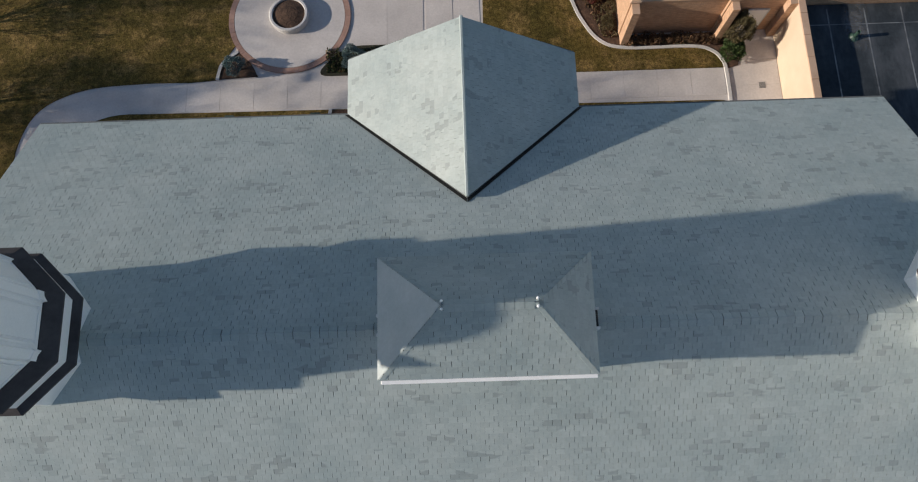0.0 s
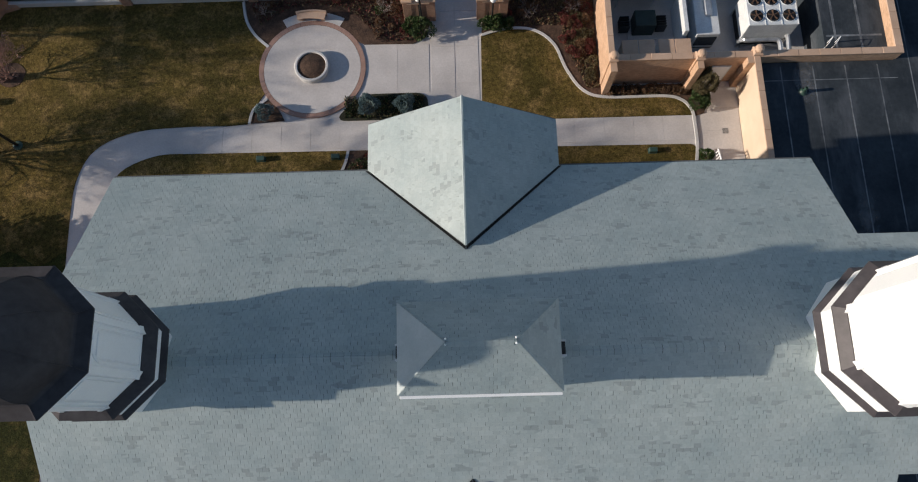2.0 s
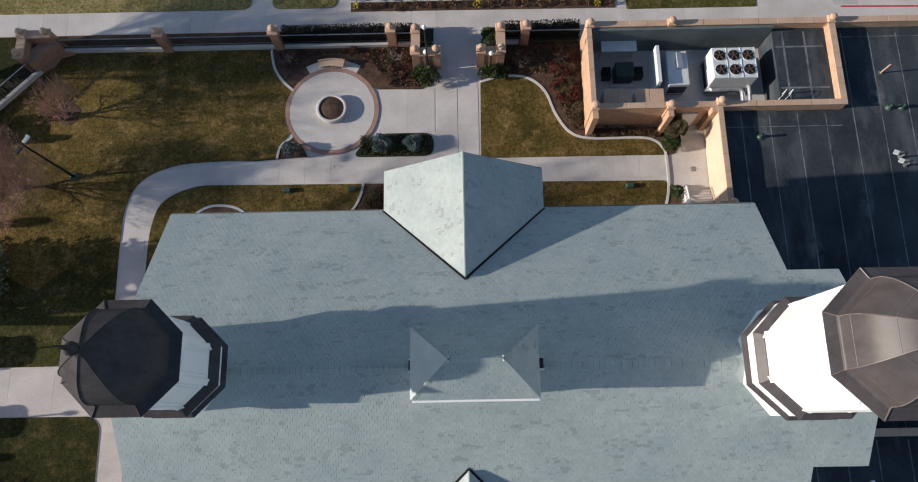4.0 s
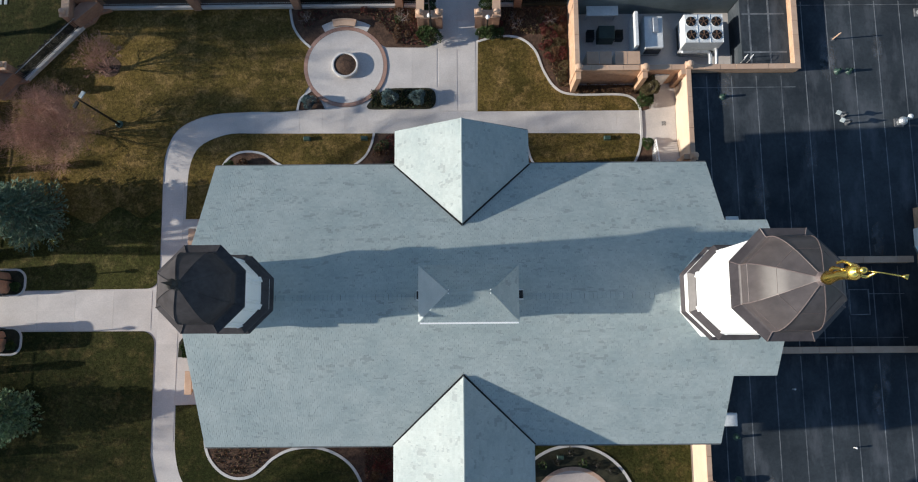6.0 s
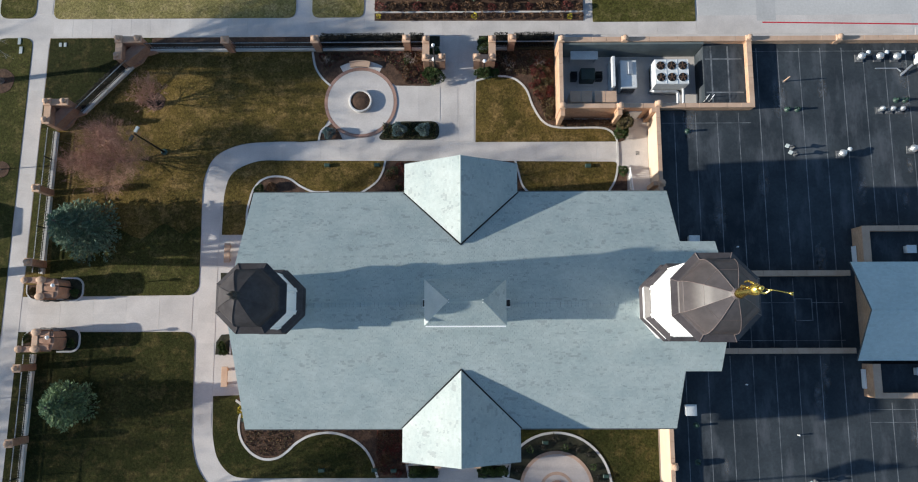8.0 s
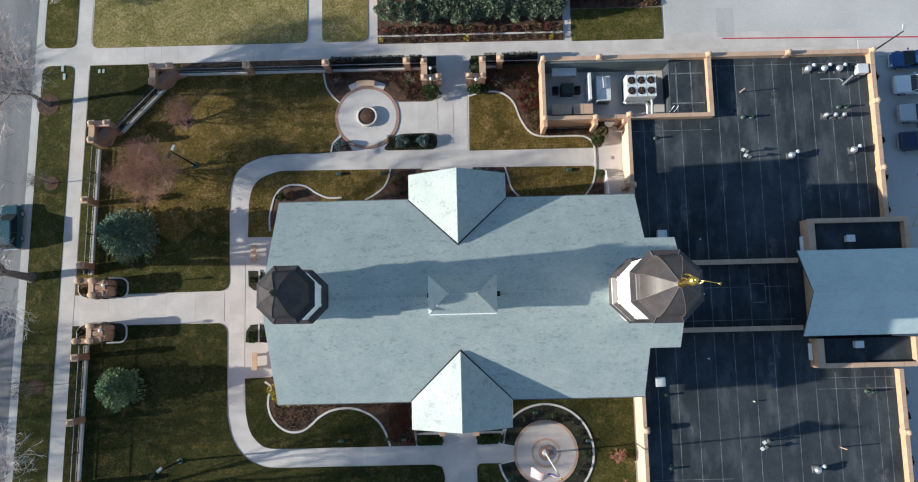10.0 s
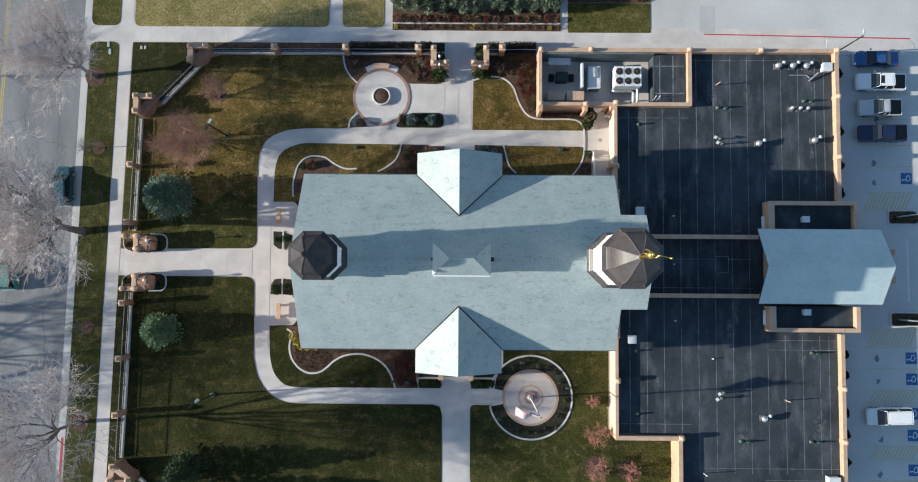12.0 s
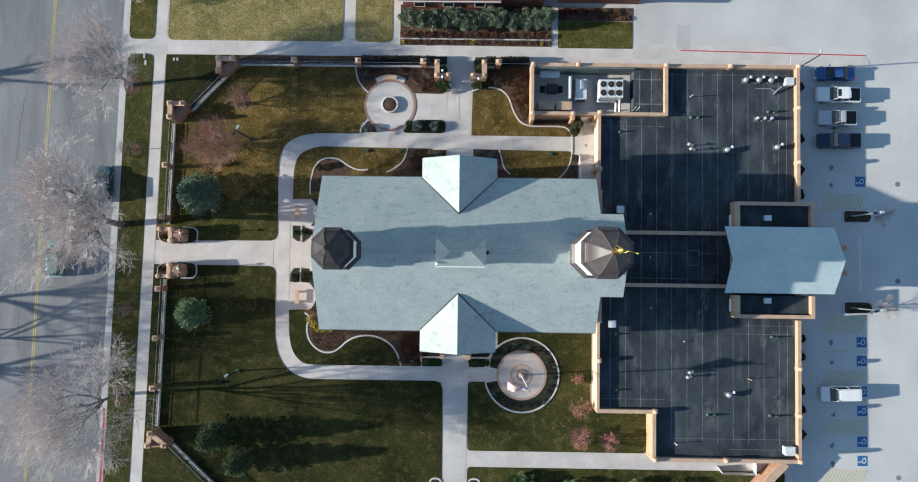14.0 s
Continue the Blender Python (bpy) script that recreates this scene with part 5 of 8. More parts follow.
bed(arc(*FC, 4.7, -168, 168, 64) + arc(*FC, 3.0, 168, -168, 64), "ring of dark planting around the flag plaza", 0.075, "mulch_dark")
kerb_line(arc(*FC, 4.72, -168, 168, 72), 0.2, 0.13, "pale round concrete edging of the flag plaza")
for a in (-168, 168):
    kerb_line([(FC[0] + r * math.cos(radians(a)), FC[1] + r * math.sin(radians(a))) for r in (3.22, 4.6)], 0.14)
for x0, x1 in ((-4.5, -2.1), (1.35, 4.0)):
    bed([(x0, -13.25), (x1, -13.25), (x1, -8.5), (x0, -8.5)], "bed of low evergreen hedge beside the porch", 0.075, "mulch_dark")
kerb_line([(-4.6, -13.25), (-4.8, -12.1), (-4.75, -11.0)])
kerb_line([(3.95, -13.2), (4.15, -12.0), (4.5, -11.2)])
kerb_line([(-4.75, -12.1), (-2.3, -12.1)], 0.22)
kerb_line([(1.6, -12.1), (4.1, -12.1)], 0.22)
bed([(-21.6, 4.55), (-20.55, 4.5), (-20.55, 2.5), (-21.0, 2.55), (-21.55, 3.0)], "small clipped bed by the west door", 0.065, "mulch_dark")
bed([(-20.35, 4.45), (-19.2, 4.0), (-18.7, 3.6), (-20.2, 2.45)], "small clipped bed by the west door", 0.065, "mulch_dark")
kerb_line([(-20.45, 4.6), (-20.45, 2.4)])
bed([(-21.8, -2.7), (-20.55, -2.7), (-20.55, -0.9), (-21.3, -0.95), (-21.75, -1.6)], "small clipped bed beside the entry", 0.065, "mulch_dark")
bed([(-20.35, -2.7), (-18.5, -2.9), (-18.5, -1.0), (-20.35, -0.95)], "small planting bed beside the entry", 0.065, "mulch_dark")
kerb_line([(-20.45, -2.75), (-20.45, -0.85)])
bed([(-8.1, 28.3), (11.55, 28.2), (11.55, 29.02), (-8.1, 29.05)], "narrow bed of dry clumps along the walk")
kerb_line([(-8.15, 29.12), (11.6, 29.08)], 0.16)
bed([(-8.1, 29.2), (11.55, 29.15), (11.55, 33.6), (-8.1, 33.6)], "mulch bed under a tall hedge")
bed([(12.42, 31.65), (22.07, 31.65), (22.07, 33.4), (12.42, 33.4)], "red brown mulch strip by the house")
bed([(9.2, 25.25), (41.9, 25.25), (41.9, 26.0), (9.2, 26.0)], "narrow dark bed at the foot of the parapet", 0.05)
bed([(-29.0, 25.75), (-13.9, 25.75), (-13.9, 26.75), (-29.0, 26.75)], "brown bark bed under the iron fence", 0.07)
# the next three beds carry the fence's shade in their dark colour
bed([(-13.9, 25.75), (-1.95, 25.75), (-1.95, 26.75), (-13.9, 26.75)], "bed under the iron fence, dark for its shade", 0.07, "mulch_dark")
bed([(-35.25, 19.55), (-30.85, 24.1), (-31.6, 24.85), (-36.0, 20.25)], "bed outside the slanting fence, dark for its shade", 0.07, "mulch_dark")
bed([(1.7, 25.75), (8.7, 25.75), (8.7, 26.75), (1.7, 26.75)], "bed under the iron fence, dark for its shade", 0.07, "mulch_dark")

for x0, x1 in ((-3.4, -2.0), (1.5, 2.9)):
    loop = rounded([(x0, -27.4), (x1, -27.4), (x1, -30.0), (x0, -30.0)], 0.6)
    bed(loop, "small dark bed beside the south gate", 0.07, "mulch_dark")
    kerb_line(loop, 0.2, 0.13, closed=True)

# round plazas
plaza = thing("round_plaza", "round concrete plaza with a red paver border", "plaza", at=(NC[0], NC[1], 0))
part("disc", ring(bmesh.new(), [(3.05, 0), (3.05, 0.075)], 64, 0), M["concrete"], plaza)
for k in range(72):
    a0, a1 = radians(k * 5 + 0.08), radians(k * 5 + 4.92)
    part("paver", prism(bmesh.new(), [(r * math.cos(a), r * math.sin(a)) for r, a in ((3.07, a0), (3.36, a0), (3.36, a1), (3.07, a1))], 0, 0.08), M["paver"], plaza)
tub = thing("round_planter", "pale round concrete planter filled with dark mulch", "planter", at=(NC[0] + 0.02, NC[1] + 0.02, 0.075))
part("rim", ring(bmesh.new(), [(1.06, 0), (1.08, 0.34), (1.03, 0.4), (0.92, 0.4), (0.89, 0.35), (0.89, 0.2)], 40, 0, cap=False), M["kerb"], tub)
part("soil", ring(bmesh.new(), [(0.91, 0.1), (0.88, 0.3), (0.5, 0.4), (0.1, 0.44)], 24, 0), M["mulch"], tub)
pad = part("bench_pad", ribbon(bmesh.new(), arc(*NC, 3.68, 60, 120, 20), 0.62, -0.02, 0.072), M["kerb"], None)
tagged(pad, "pale curved concrete pad behind the plaza", "pad", "", "structure")


def bench(x, y, length, ang, curved=False, label="buff stone bench on block feet"):
    ob = thing("bench", label, "bench", "garden benches", at=(x, y, 0.05))
    ob.rotation_euler = (0, 0, radians(ang))
    hl = length / 2
    if curved:
        line = arc(0, -3.75, 3.75, 90 + 14, 90 - 14, 10)
        part("seat", ribbon(bmesh.new(), line, 0.5, 0.38, 0.48), M["cap"], ob)
        part("back", ribbon(bmesh.new(), arc(0, -3.75, 4.0, 104, 76, 10), 0.12, 0.1, 0.55), M["cap"], ob)
    else:
        part("seat", boxes((-hl, hl, -0.27, 0.27, 0.38, 0.5), bevel=0.02), M["cap"], ob)
    for s in (-0.7, 0.7):
        part("foot", boxes((s * hl - 0.12, s * hl + 0.12, -0.2, 0.2, 0, 0.38), bevel=0.01), M["cap"], ob)


bench(-9.35, 23.9, 2.0, 0, True, "curved buff stone bench with a low back")
bench(-20.95, 6.3, 1.75, 90)
bench(-20.75, -4.6, 1.75, 90)

M["tan_concrete"] = mat("tan_concrete", (0.46, 0.40, 0.375), (0.57, 0.505, 0.475), 0.6, 0.9, 0, 0.002, 9, 0.14)
M["tan_paver"] = mat("tan_paver", (0.42, 0.275, 0.20), (0.50, 0.35, 0.27), 2.5, 0.9, 0, 0.002, 22, 0.1)
fp = thing("flag_plaza", "round concrete plaza with tan rings in the paving", "plaza", at=(FC[0], FC[1], 0))
part("disc", ring(bmesh.new(), [(3.0, 0), (3.0, 0.1)], 64, 0), M["tan_concrete"], fp)
for r0, r1, n in ((2.92, 3.2, 60), (1.2, 1.46, 36)):
    for k in range(n):
        d = 360 / n
        a0, a1 = radians(k * d + 0.1), radians(k * d + d - 0.1)
        part("paver", prism(bmesh.new(), [(r * math.cos(a), r * math.sin(a)) for r, a in ((r0, a0), (r1, a0), (r1, a1), (r0, a1))], 0.02, 0.108), M["tan_paver"], fp)
part("step", ring(bmesh.new(), [(0.75, 0.1), (0.75, 0.2)], 32, 0), M["paver"], fp)
pole = thing("flagpole", "tall white metal flagpole with a striped flag", "flagpole", at=(FC[0] - 0.05, FC[1] + 0.0, 0.2))
part("footing", ring(bmesh.new(), [(0.34, 0), (0.3, 0.12), (0.14, 0.25)], 16, 0), M["kerb"], pole)
part("shaft", ring(bmesh.new(), [(0.085, 0.1), (0.05, 11.3)], 12, 0), M["white"], pole)
part("truck_ball", ring(bmesh.new(), [(0.03, 11.3), (0.1, 11.36), (0.1, 11.46), (0.03, 11.54)], 10, 0), M["gold"], pole)
M["flag_red"] = mat("flag_red", (0.55, 0.13, 0.15), (0.62, 0.2, 0.21), 2, 0.8)
M["flag_white"] = mat("flag_white", (0.75, 0.74, 0.74), (0.82, 0.82, 0.82), 2, 0.8)
M["flag_blue"] = mat("flag_blue", (0.05, 0.06, 0.15), (0.07, 0.085, 0.2), 2, 0.8)
flag = part("flag", bmesh.new(), M["flag_white"], pole, "rippling striped flag")


def flag_strip(name, u0, u1, v0, v1, material):
    """Cloth strip blowing west from the pole; u along the fly, v down the hoist."""
    bm, N = bmesh.new(), 18
    rows = []
    for i in range(N + 1):
        u = u0 + (u1 - u0) * i / N
        row = []
        for v in (v0, v1):
            x = -0.06 - u * 0.93
            y = -0.05 + 0.10 * u + 0.15 * math.sin(u * 3.1) * min(1, u) + (v - 0.7) * (-0.28 - 0.2 * u)
            z = 11.1 - v * 0.95 - 0.16 * u + 0.1 * math.sin(u * 4 + v)
            row.append((x, y, z))
        rows.append(row)
    a = [[bm.verts.new((p[0], p[1] + o, p[2])) for p in r] for r in rows for o in (0,)]
    b = [[bm.verts.new((p[0], p[1] - 0.008, p[2] - 0.006)) for p in r] for r in rows]
    for i in range(N):
        bm.faces.new((a[i][0], a[i + 1][0], a[i + 1][1], a[i][1]))
        bm.faces.new((b[i][1], b[i + 1][1], b[i + 1][0], b[i][0]))
        bm.faces.new((a[i][0], b[i][0], b[i + 1][0], a[i + 1][0]))
        bm.faces.new((a[i][1], a[i + 1][1], b[i + 1][1], b[i][1]))
    bmesh.ops.recalc_face_normals(bm, faces=list(bm.faces))
    part(name, bm, material, flag)


for k in range(13):
    flag_strip("stripe", 0.0 if k > 6 else 1.02, 2.5, k * 0.115, (k + 1) * 0.115, M["flag_red"] if k % 2 == 0 else M["flag_white"])
flag_strip("canton", 0.0, 1.02, 0, 0.805, M["flag_blue"])


# ---- gilded figure on the east dome: one plain form ----
def gilded_figure(x, y, z):
    bm = bmesh.new()
    body = [(0.20, 0), (0.24, 0.06), (0.20, 0.25), (0.15, 0.7), (0.17, 1.0), (0.15, 1.25), (0.19, 1.5), (0.2, 1.72), (0.1, 1.86), (0.06, 1.92), (0.1, 2.0), (0.115, 2.1), (0.09, 2.2), (0.02, 2.25)]
    ring(bm, body, 18, 0)
    for v in bm.verts:
        v.co.x *= 1.25
        v.co.y *= 1.5 if 1.2 < v.co.z < 1.8 else 1.2
        v.co.x += 0.22 * (v.co.z / 2.2) ** 2 + 0.03 * math.sin(v.co.z * 9 + math.atan2(v.co.y, v.co.x) * 3) * (v.co.z < 1.2)
        v.co.y += 0.12 * (v.co.z / 2.2)
    tube(bm, spline([(0.2, 0.02, 1.7), (0.5, -0.1, 1.75), (0.72, 0.05, 2.02)], 5), 0.065, 0.045, 8)
    tube(bm, spline([(0.1, 0.34, 1.66), (-0.05, 0.52, 1.35), (-0.12, 0.5, 1.0)], 5), 0.07, 0.05, 8)
    tube(bm, spline([(-0.12, 0.2, 1.4), (-0.2, 0.32, 0.9), (-0.1, 0.3, 0.5)], 5), 0.05, 0.09, 8)
    tube(bm, [(0.34, 0.1, 2.06), (0.85, 0.0, 2.26), (1.35, -0.14, 2.5)], 0.02, 0.03, 8)
    tube(bm, [(1.33, -0.135, 2.49), (1.52, -0.18, 2.58)], 0.03, 0.11, 12)
    for f in bm.faces:
        f.smooth = True
    ob = part("figure", bm, M["gold"], None)
    ob.location = (x, y, z)
    return tagged(ob, "gilded robed figure blowing a long trumpet", "statue")


gilded_figure(14.3, 1.0, 26.66)


# ---- fences, piers and gates ----
def column(x, y, h=2.5, s=0.3, ang=0.0):
    ob = thing("brick_column", "buff brick fence column with a stone ball cap", "column", "fence columns", at=(x, y, 0.02))
    ob.rotation_euler = (0, 0, radians(ang))
    part("shaft", boxes((-s, s, -s, s, 0, h - 0.25), bevel=0.012), M["gate_brick"], ob)
    part("cap", boxes((-s - 0.07, s + 0.07, -s - 0.07, s + 0.07, h - 0.25, h - 0.1), bevel=0.03), M["cap"], ob)
    part("ball", ring(bmesh.new(), [(0.14, h - 0.1), (0.23, h + 0.0), (0.26, h + 0.12), (0.2, h + 0.27), (0.06, h + 0.34)], 12, 0), M["cap"], ob)


def brick_wall(pts, h=2.2, w=0.42, label="buff brick screen wall with a stone coping"):
    ob = thing("screen_wall", label, "wall", "brick screen walls")
    part("brickwork", ribbon(bmesh.new(), pts, w, 0, h - 0.1), M["gate_brick"], ob)
    part("coping", ribbon(bmesh.new(), pts, w + 0.14, h - 0.1, h), M["cap"], ob)


PICKET = []


def iron_fence(a, b, h=1.75, kerb="kerb"):
    """Picket fence on a low white wall from a to b."""
    A, B = Vector((*a, 0)), Vector((*b, 0))
    L = (B - A).length
    ob = thing("iron_fence", "black iron picket fence on a low white kerb wall", "fence", "boundary fence", at=tuple(A))
    ob.rotation_euler = (0, 0, math.atan2((B - A).y, (B - A).x))
    part("kerb_wall", boxes((0, L, -0.19, 0.19, 0, 0.42), bevel=0.02), M[kerb], ob, "concrete kerb wall")
    for z in (0.55, h - 0.15):
        part("rail", boxes((0, L, -0.03, 0.03, z, z + 0.05)), M["iron" if z < 1 else "steel"], ob)
    n = int(L / 0.14)
    if not PICKET:
        me = bpy.data.meshes.new("picket")
        bm = boxes((-0.019, 0.019, -0.019, 0.019, 0.4, h))
        bm.to_mesh(me)
        bm.free()
        me.materials.append(M["iron"])
        PICKET.append(me)
    for i in range(n):
        pk = new("picket", PICKET[0])
        pk.parent = ob
        pk.location = (0.07 + i * 0.14, 0, 0)
    k = int(L / 2.4)
    for i in range(1, k):
        part("post", boxes((i * L / k - 0.03, i * L / k + 0.03, -0.03, 0.03, 0.4, h + 0.08)), M["iron"], ob)


FY = 25.5
for x0, x1 in ((-13.8, -3.4), (3.1, 8.7)):
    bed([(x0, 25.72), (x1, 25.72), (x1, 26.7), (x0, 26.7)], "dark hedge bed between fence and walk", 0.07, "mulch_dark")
for x in (-21.35, -13.2, -4.9, 4.65):
    column(x, FY)
# the kerb wall east of the gate takes the dark fence-bed colour
for a, b in ((-29.0, -21.7), (-21.0, -13.55), (-12.85, -5.25), (5.0, 8.7)):
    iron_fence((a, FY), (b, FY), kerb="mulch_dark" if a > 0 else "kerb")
iron_fence((-4.55, FY), (-3.45, FY))
iron_fence((3.1, FY), (4.3, FY))
# north gate
for pts in ([(-3.15, 25.4), (-3.15, 23.8)], [(-3.15, 23.75), (-1.75, 23.75)], [(2.85, 25.4), (2.85, 23.8)], [(2.85, 23.75), (1.5, 23.75)]):
    brick_wall(pts, 2.1, 0.5)
for x, y in ((-3.15, 25.45), (-3.15, 23.75), (-1.7, 23.75), (2.85, 25.45), (2.85, 23.75), (1.45, 23.75)):
    column(x, y, 2.4, 0.27)
# corner screens: solid brick masses with three ball capped columns each
def corner_screen(pts, caps):
    ob = thing("corner_pier", "massive buff brick corner pier with stone coping", "pier", "corner piers")
    part("plinth", prism(bmesh.new(), pts, 0, 0.35), M["gate_brick"], ob)
    line = [caps[1], caps[0], caps[2]]
    for q, w in zip(line, line[1:]):
        part("brickwork", ribbon(bmesh.new(), [q, w], 0.5, 0, 2.2), M["gate_brick"], ob)
        part("coping", ribbon(bmesh.new(), [q, w], 0.6, 2.2, 2.32), M["cap"], ob)
    # a lower canted wall closes the inner corner
    part("inner_wall", ribbon(bmesh.new(), [caps[1], caps[2]], 0.9, 0, 1.5), M["gate_brick"], ob)
    for x, y in caps:
        column(x, y, 2.55, 0.27)


corner_screen([(-31.15, 25.75), (-29.1, 25.75), (-28.3, 25.2), (-29.3, 24.9), (-29.7, 24.2), (-30.5, 23.75), (-31.15, 23.9)], ((-30.95, 25.6), (-29.2, 25.6), (-30.95, 24.0)))
corner_screen([(-37.15, 19.9), (-35.3, 19.9), (-34.6, 19.3), (-35.5, 19.0), (-35.9, 18.2), (-36.5, 17.75), (-37.15, 17.95)], ((-37.0, 19.75), (-35.45, 19.75), (-37.0, 18.05)))
corner_screen([(-38.75, -21.6), (-37.9, -21.6), (-37.4, -22.4), (-36.4, -22.75), (-36.3, -23.45), (-38.75, -23.45)], ((-38.3, -21.8), (-38.55, -23.25), (-36.5, -23.2)))
iron_fence((-34.9, 19.4), (-30.6, 23.9))
iron_fence((-36.2, -23.6), (-29.8, -29.6))
WF = -37.75
for y in (11.9, 5.35, -3.75, -9.95, -16.2):
    column(*st(WF, y), 2.5, 0.28, 1.6)
for a, b in ((17.6, 12.25), (11.55, 5.7), (5.0, 4.5), (-2.6, -3.4), (-4.1, -9.6), (-10.3, -15.85), (-16.55, -21.3)):
    iron_fence(st(WF, a), st(WF, b))


def gate_pier(x, y, sgn):
    """A broad brick pier with rounded stone caps, a side arm towards the street and a folded iron gate leaf."""
    ob = thing("gate_pier", "broad brown brick gate pier with rounded stone caps", "gate pier", "gate piers", at=(x, y, 0.02))
    out = [(-0.55, -0.84)] + [(0.62 + 0.36 * math.cos(radians(a)), 0.84 * math.sin(radians(a))) for a in range(-90, 91, 18)] + [(-0.55, 0.84)]
    part("brickwork", prism(bmesh.new(), [(px * 0.96, py * 0.97) for px, py in out], 0, 1.98), M["gate_brick"], ob)
    part("coping", prism(bmesh.new(), out, 1.98, 2.08), M["gate_brick"], ob)
    for dy in (-0.56, 0.0, 0.56):
        part("coping_stone", boxes((-0.36, 0.78 - 0.25 * abs(dy), dy - 0.24, dy + 0.24, 2.08, 2.17), bevel=0.05), M["gate_brick"], ob)
    part("front_wall", boxes((-0.85, -0.42, -0.6, 0.6, 0, 2.12), bevel=0.03), M["gate_brick"], ob)
    part("front_coping", boxes((-0.9, -0.36, -0.5, 0.5, 2.12, 2.22), bevel=0.04), M["cap"], ob, "pale stone coping")
    for dy in (-0.72, 0.72):
        part("post", boxes((-0.88, -0.34, dy - 0.25, dy + 0.25, 0, 2.15), bevel=0.05), M["gate_brick"], ob)
        bm = ring(bmesh.new(), [(0.36, 2.15), (0.38, 2.22), (0.34, 2.34), (0.2, 2.42), (0.05, 2.45)], 14, 0)
        bmesh.ops.transform(bm, matrix=Matrix.Translation((-0.55, dy, 0)) @ Matrix.Diagonal((1.15, 0.85, 1, 1)), verts=bm.verts)
        part("cap_stone", bm, M["cap"], ob, "rounded pale cap stone")
    part("arm", boxes((-2.1, -0.88, sgn * 0.72 - 0.2, sgn * 0.72 + 0.2, 0, 2.05), bevel=0.03), M["gate_brick"], ob)
    part("arm_coping", boxes((-2.0, -0.95, sgn * 0.72 - 0.26, sgn * 0.72 + 0.26, 2.05, 2.15), bevel=0.04), M["gate_brick"], ob)
    part("end_cap", ring(bmesh.new(), [(0.3, 2.0), (0.32, 2.16), (0.28, 2.27), (0.1, 2.34)], 12, 0, (-2.02, sgn * 0.72)), M["cap"], ob, "rounded pale cap stone")
    bm = bmesh.new()
    g = -sgn * 1.02
    for i in range(13):
        xx = -0.95 + i * 0.15
        tube(bm, [(xx, g, 0.1), (xx, g, 1.45 + 0.35 * math.sin(math.pi * i / 12))], 0.014, n=4)
    for z in (0.2, 1.0, 1.4):
        tube(bm, [(-0.98, g, z), (0.88, g, z)], 0.025, n=4)
    tube(bm, [(-0.95 + 1.8 * i / 16, g, 1.45 + 0.37 * math.sin(math.pi * i / 16)) for i in range(17)], 0.025, n=4)
    for cx in (-0.5, 0.4):
        tube(bm, [(cx + (0.06 + 0.011 * i) * math.cos(0.5 * i), g - sgn * 0.09, 1.2 + (0.06 + 0.011 * i) * math.sin(0.5 * i)) for i in range(22)], 0.02, n=4)
    part("gate_leaf", bm, M["iron"], ob, "folded black iron gate leaf with scrolls")


gate_pier(-35.9, 3.08, 1)
gate_pier(-35.97, -1.42, -1)
for cy, s in ((3.08, 1), (-1.42, -1)):
    east = rounded([(-36.0, cy - 0.92), (-33.95, cy - 0.92), (-33.95, cy + 0.98), (-36.0, cy + 0.98)], 0.75)
    bed(east, "dark bed round the foot of the gate pier", 0.07, "mulch_dark")
    kerb_line([(-35.9, cy - 0.98)] + arc(-34.65, cy - 0.22, 0.76, -90, 0, 8) + arc(-34.65, cy + 0.28, 0.76, 0, 90, 8) + [(-35.9, cy + 1.04)], 0.16)
    west = arc(-38.05, cy, 0.9, 90 if s < 0 else 270, 180, 8) + [(-38.95, cy + s * 0.45), (-36.8, cy + s * 0.45), (-36.8, cy - s * 0.9)]
    bed(west, "small bed of dry plants before the gate pier", 0.07, "mulch")
    kerb_line(west[:10], 0.1)


def lamp_post(x, y, h=6.0, double=True, ang=150, material="iron", label="dark street lamp post with flat pale heads"):
    ob = thing("lamp_post", label, "street lamp", "lamp posts", at=(x, y, 0.03))
    part("footing", ring(bmesh.new(), [(0.3, 0), (0.3, 0.1), (0.22, 0.16)], 14, 0), M["green_metal"], ob)
    part("shaft", ring(bmesh.new(), [(0.1, 0.1), (0.06, h)], 10, 0), M[material], ob)
    for k, s in enumerate((1, -1) if double else (1,)):
        a = radians(ang)
        dx, dy = math.cos(a) * s * 0.42, math.sin(a) * s * 0.42
        bm = boxes((-0.27, 0.27, -0.14, 0.14, 0, 0.13), bevel=0.03)
        bmesh.ops.transform(bm, matrix=Matrix.Translation((dx, dy, h - 0.06)) @ Matrix.Rotation(a, 4, "Z"), verts=bm.verts)
        part("lamp_head", bm, M["hip_sheet"] if s > 0 else M["iron"], ob, "flat pale lamp head")


lamp_post(-27.27, 15.7, 6.0, True, 62)
lamp_post(-28.15, -14.2, 5.6, True, 40)
lamp_post(43.05, 25.5, 6.6, False, 80)
lamp_post(49.9, 6.6, 6.4, True, 10, "steel", "pale steel parking lot lamp with flat heads")
lamp_post(49.9, -5.05, 6.4, True, 10, "steel", "pale steel parking lot lamp with flat heads")
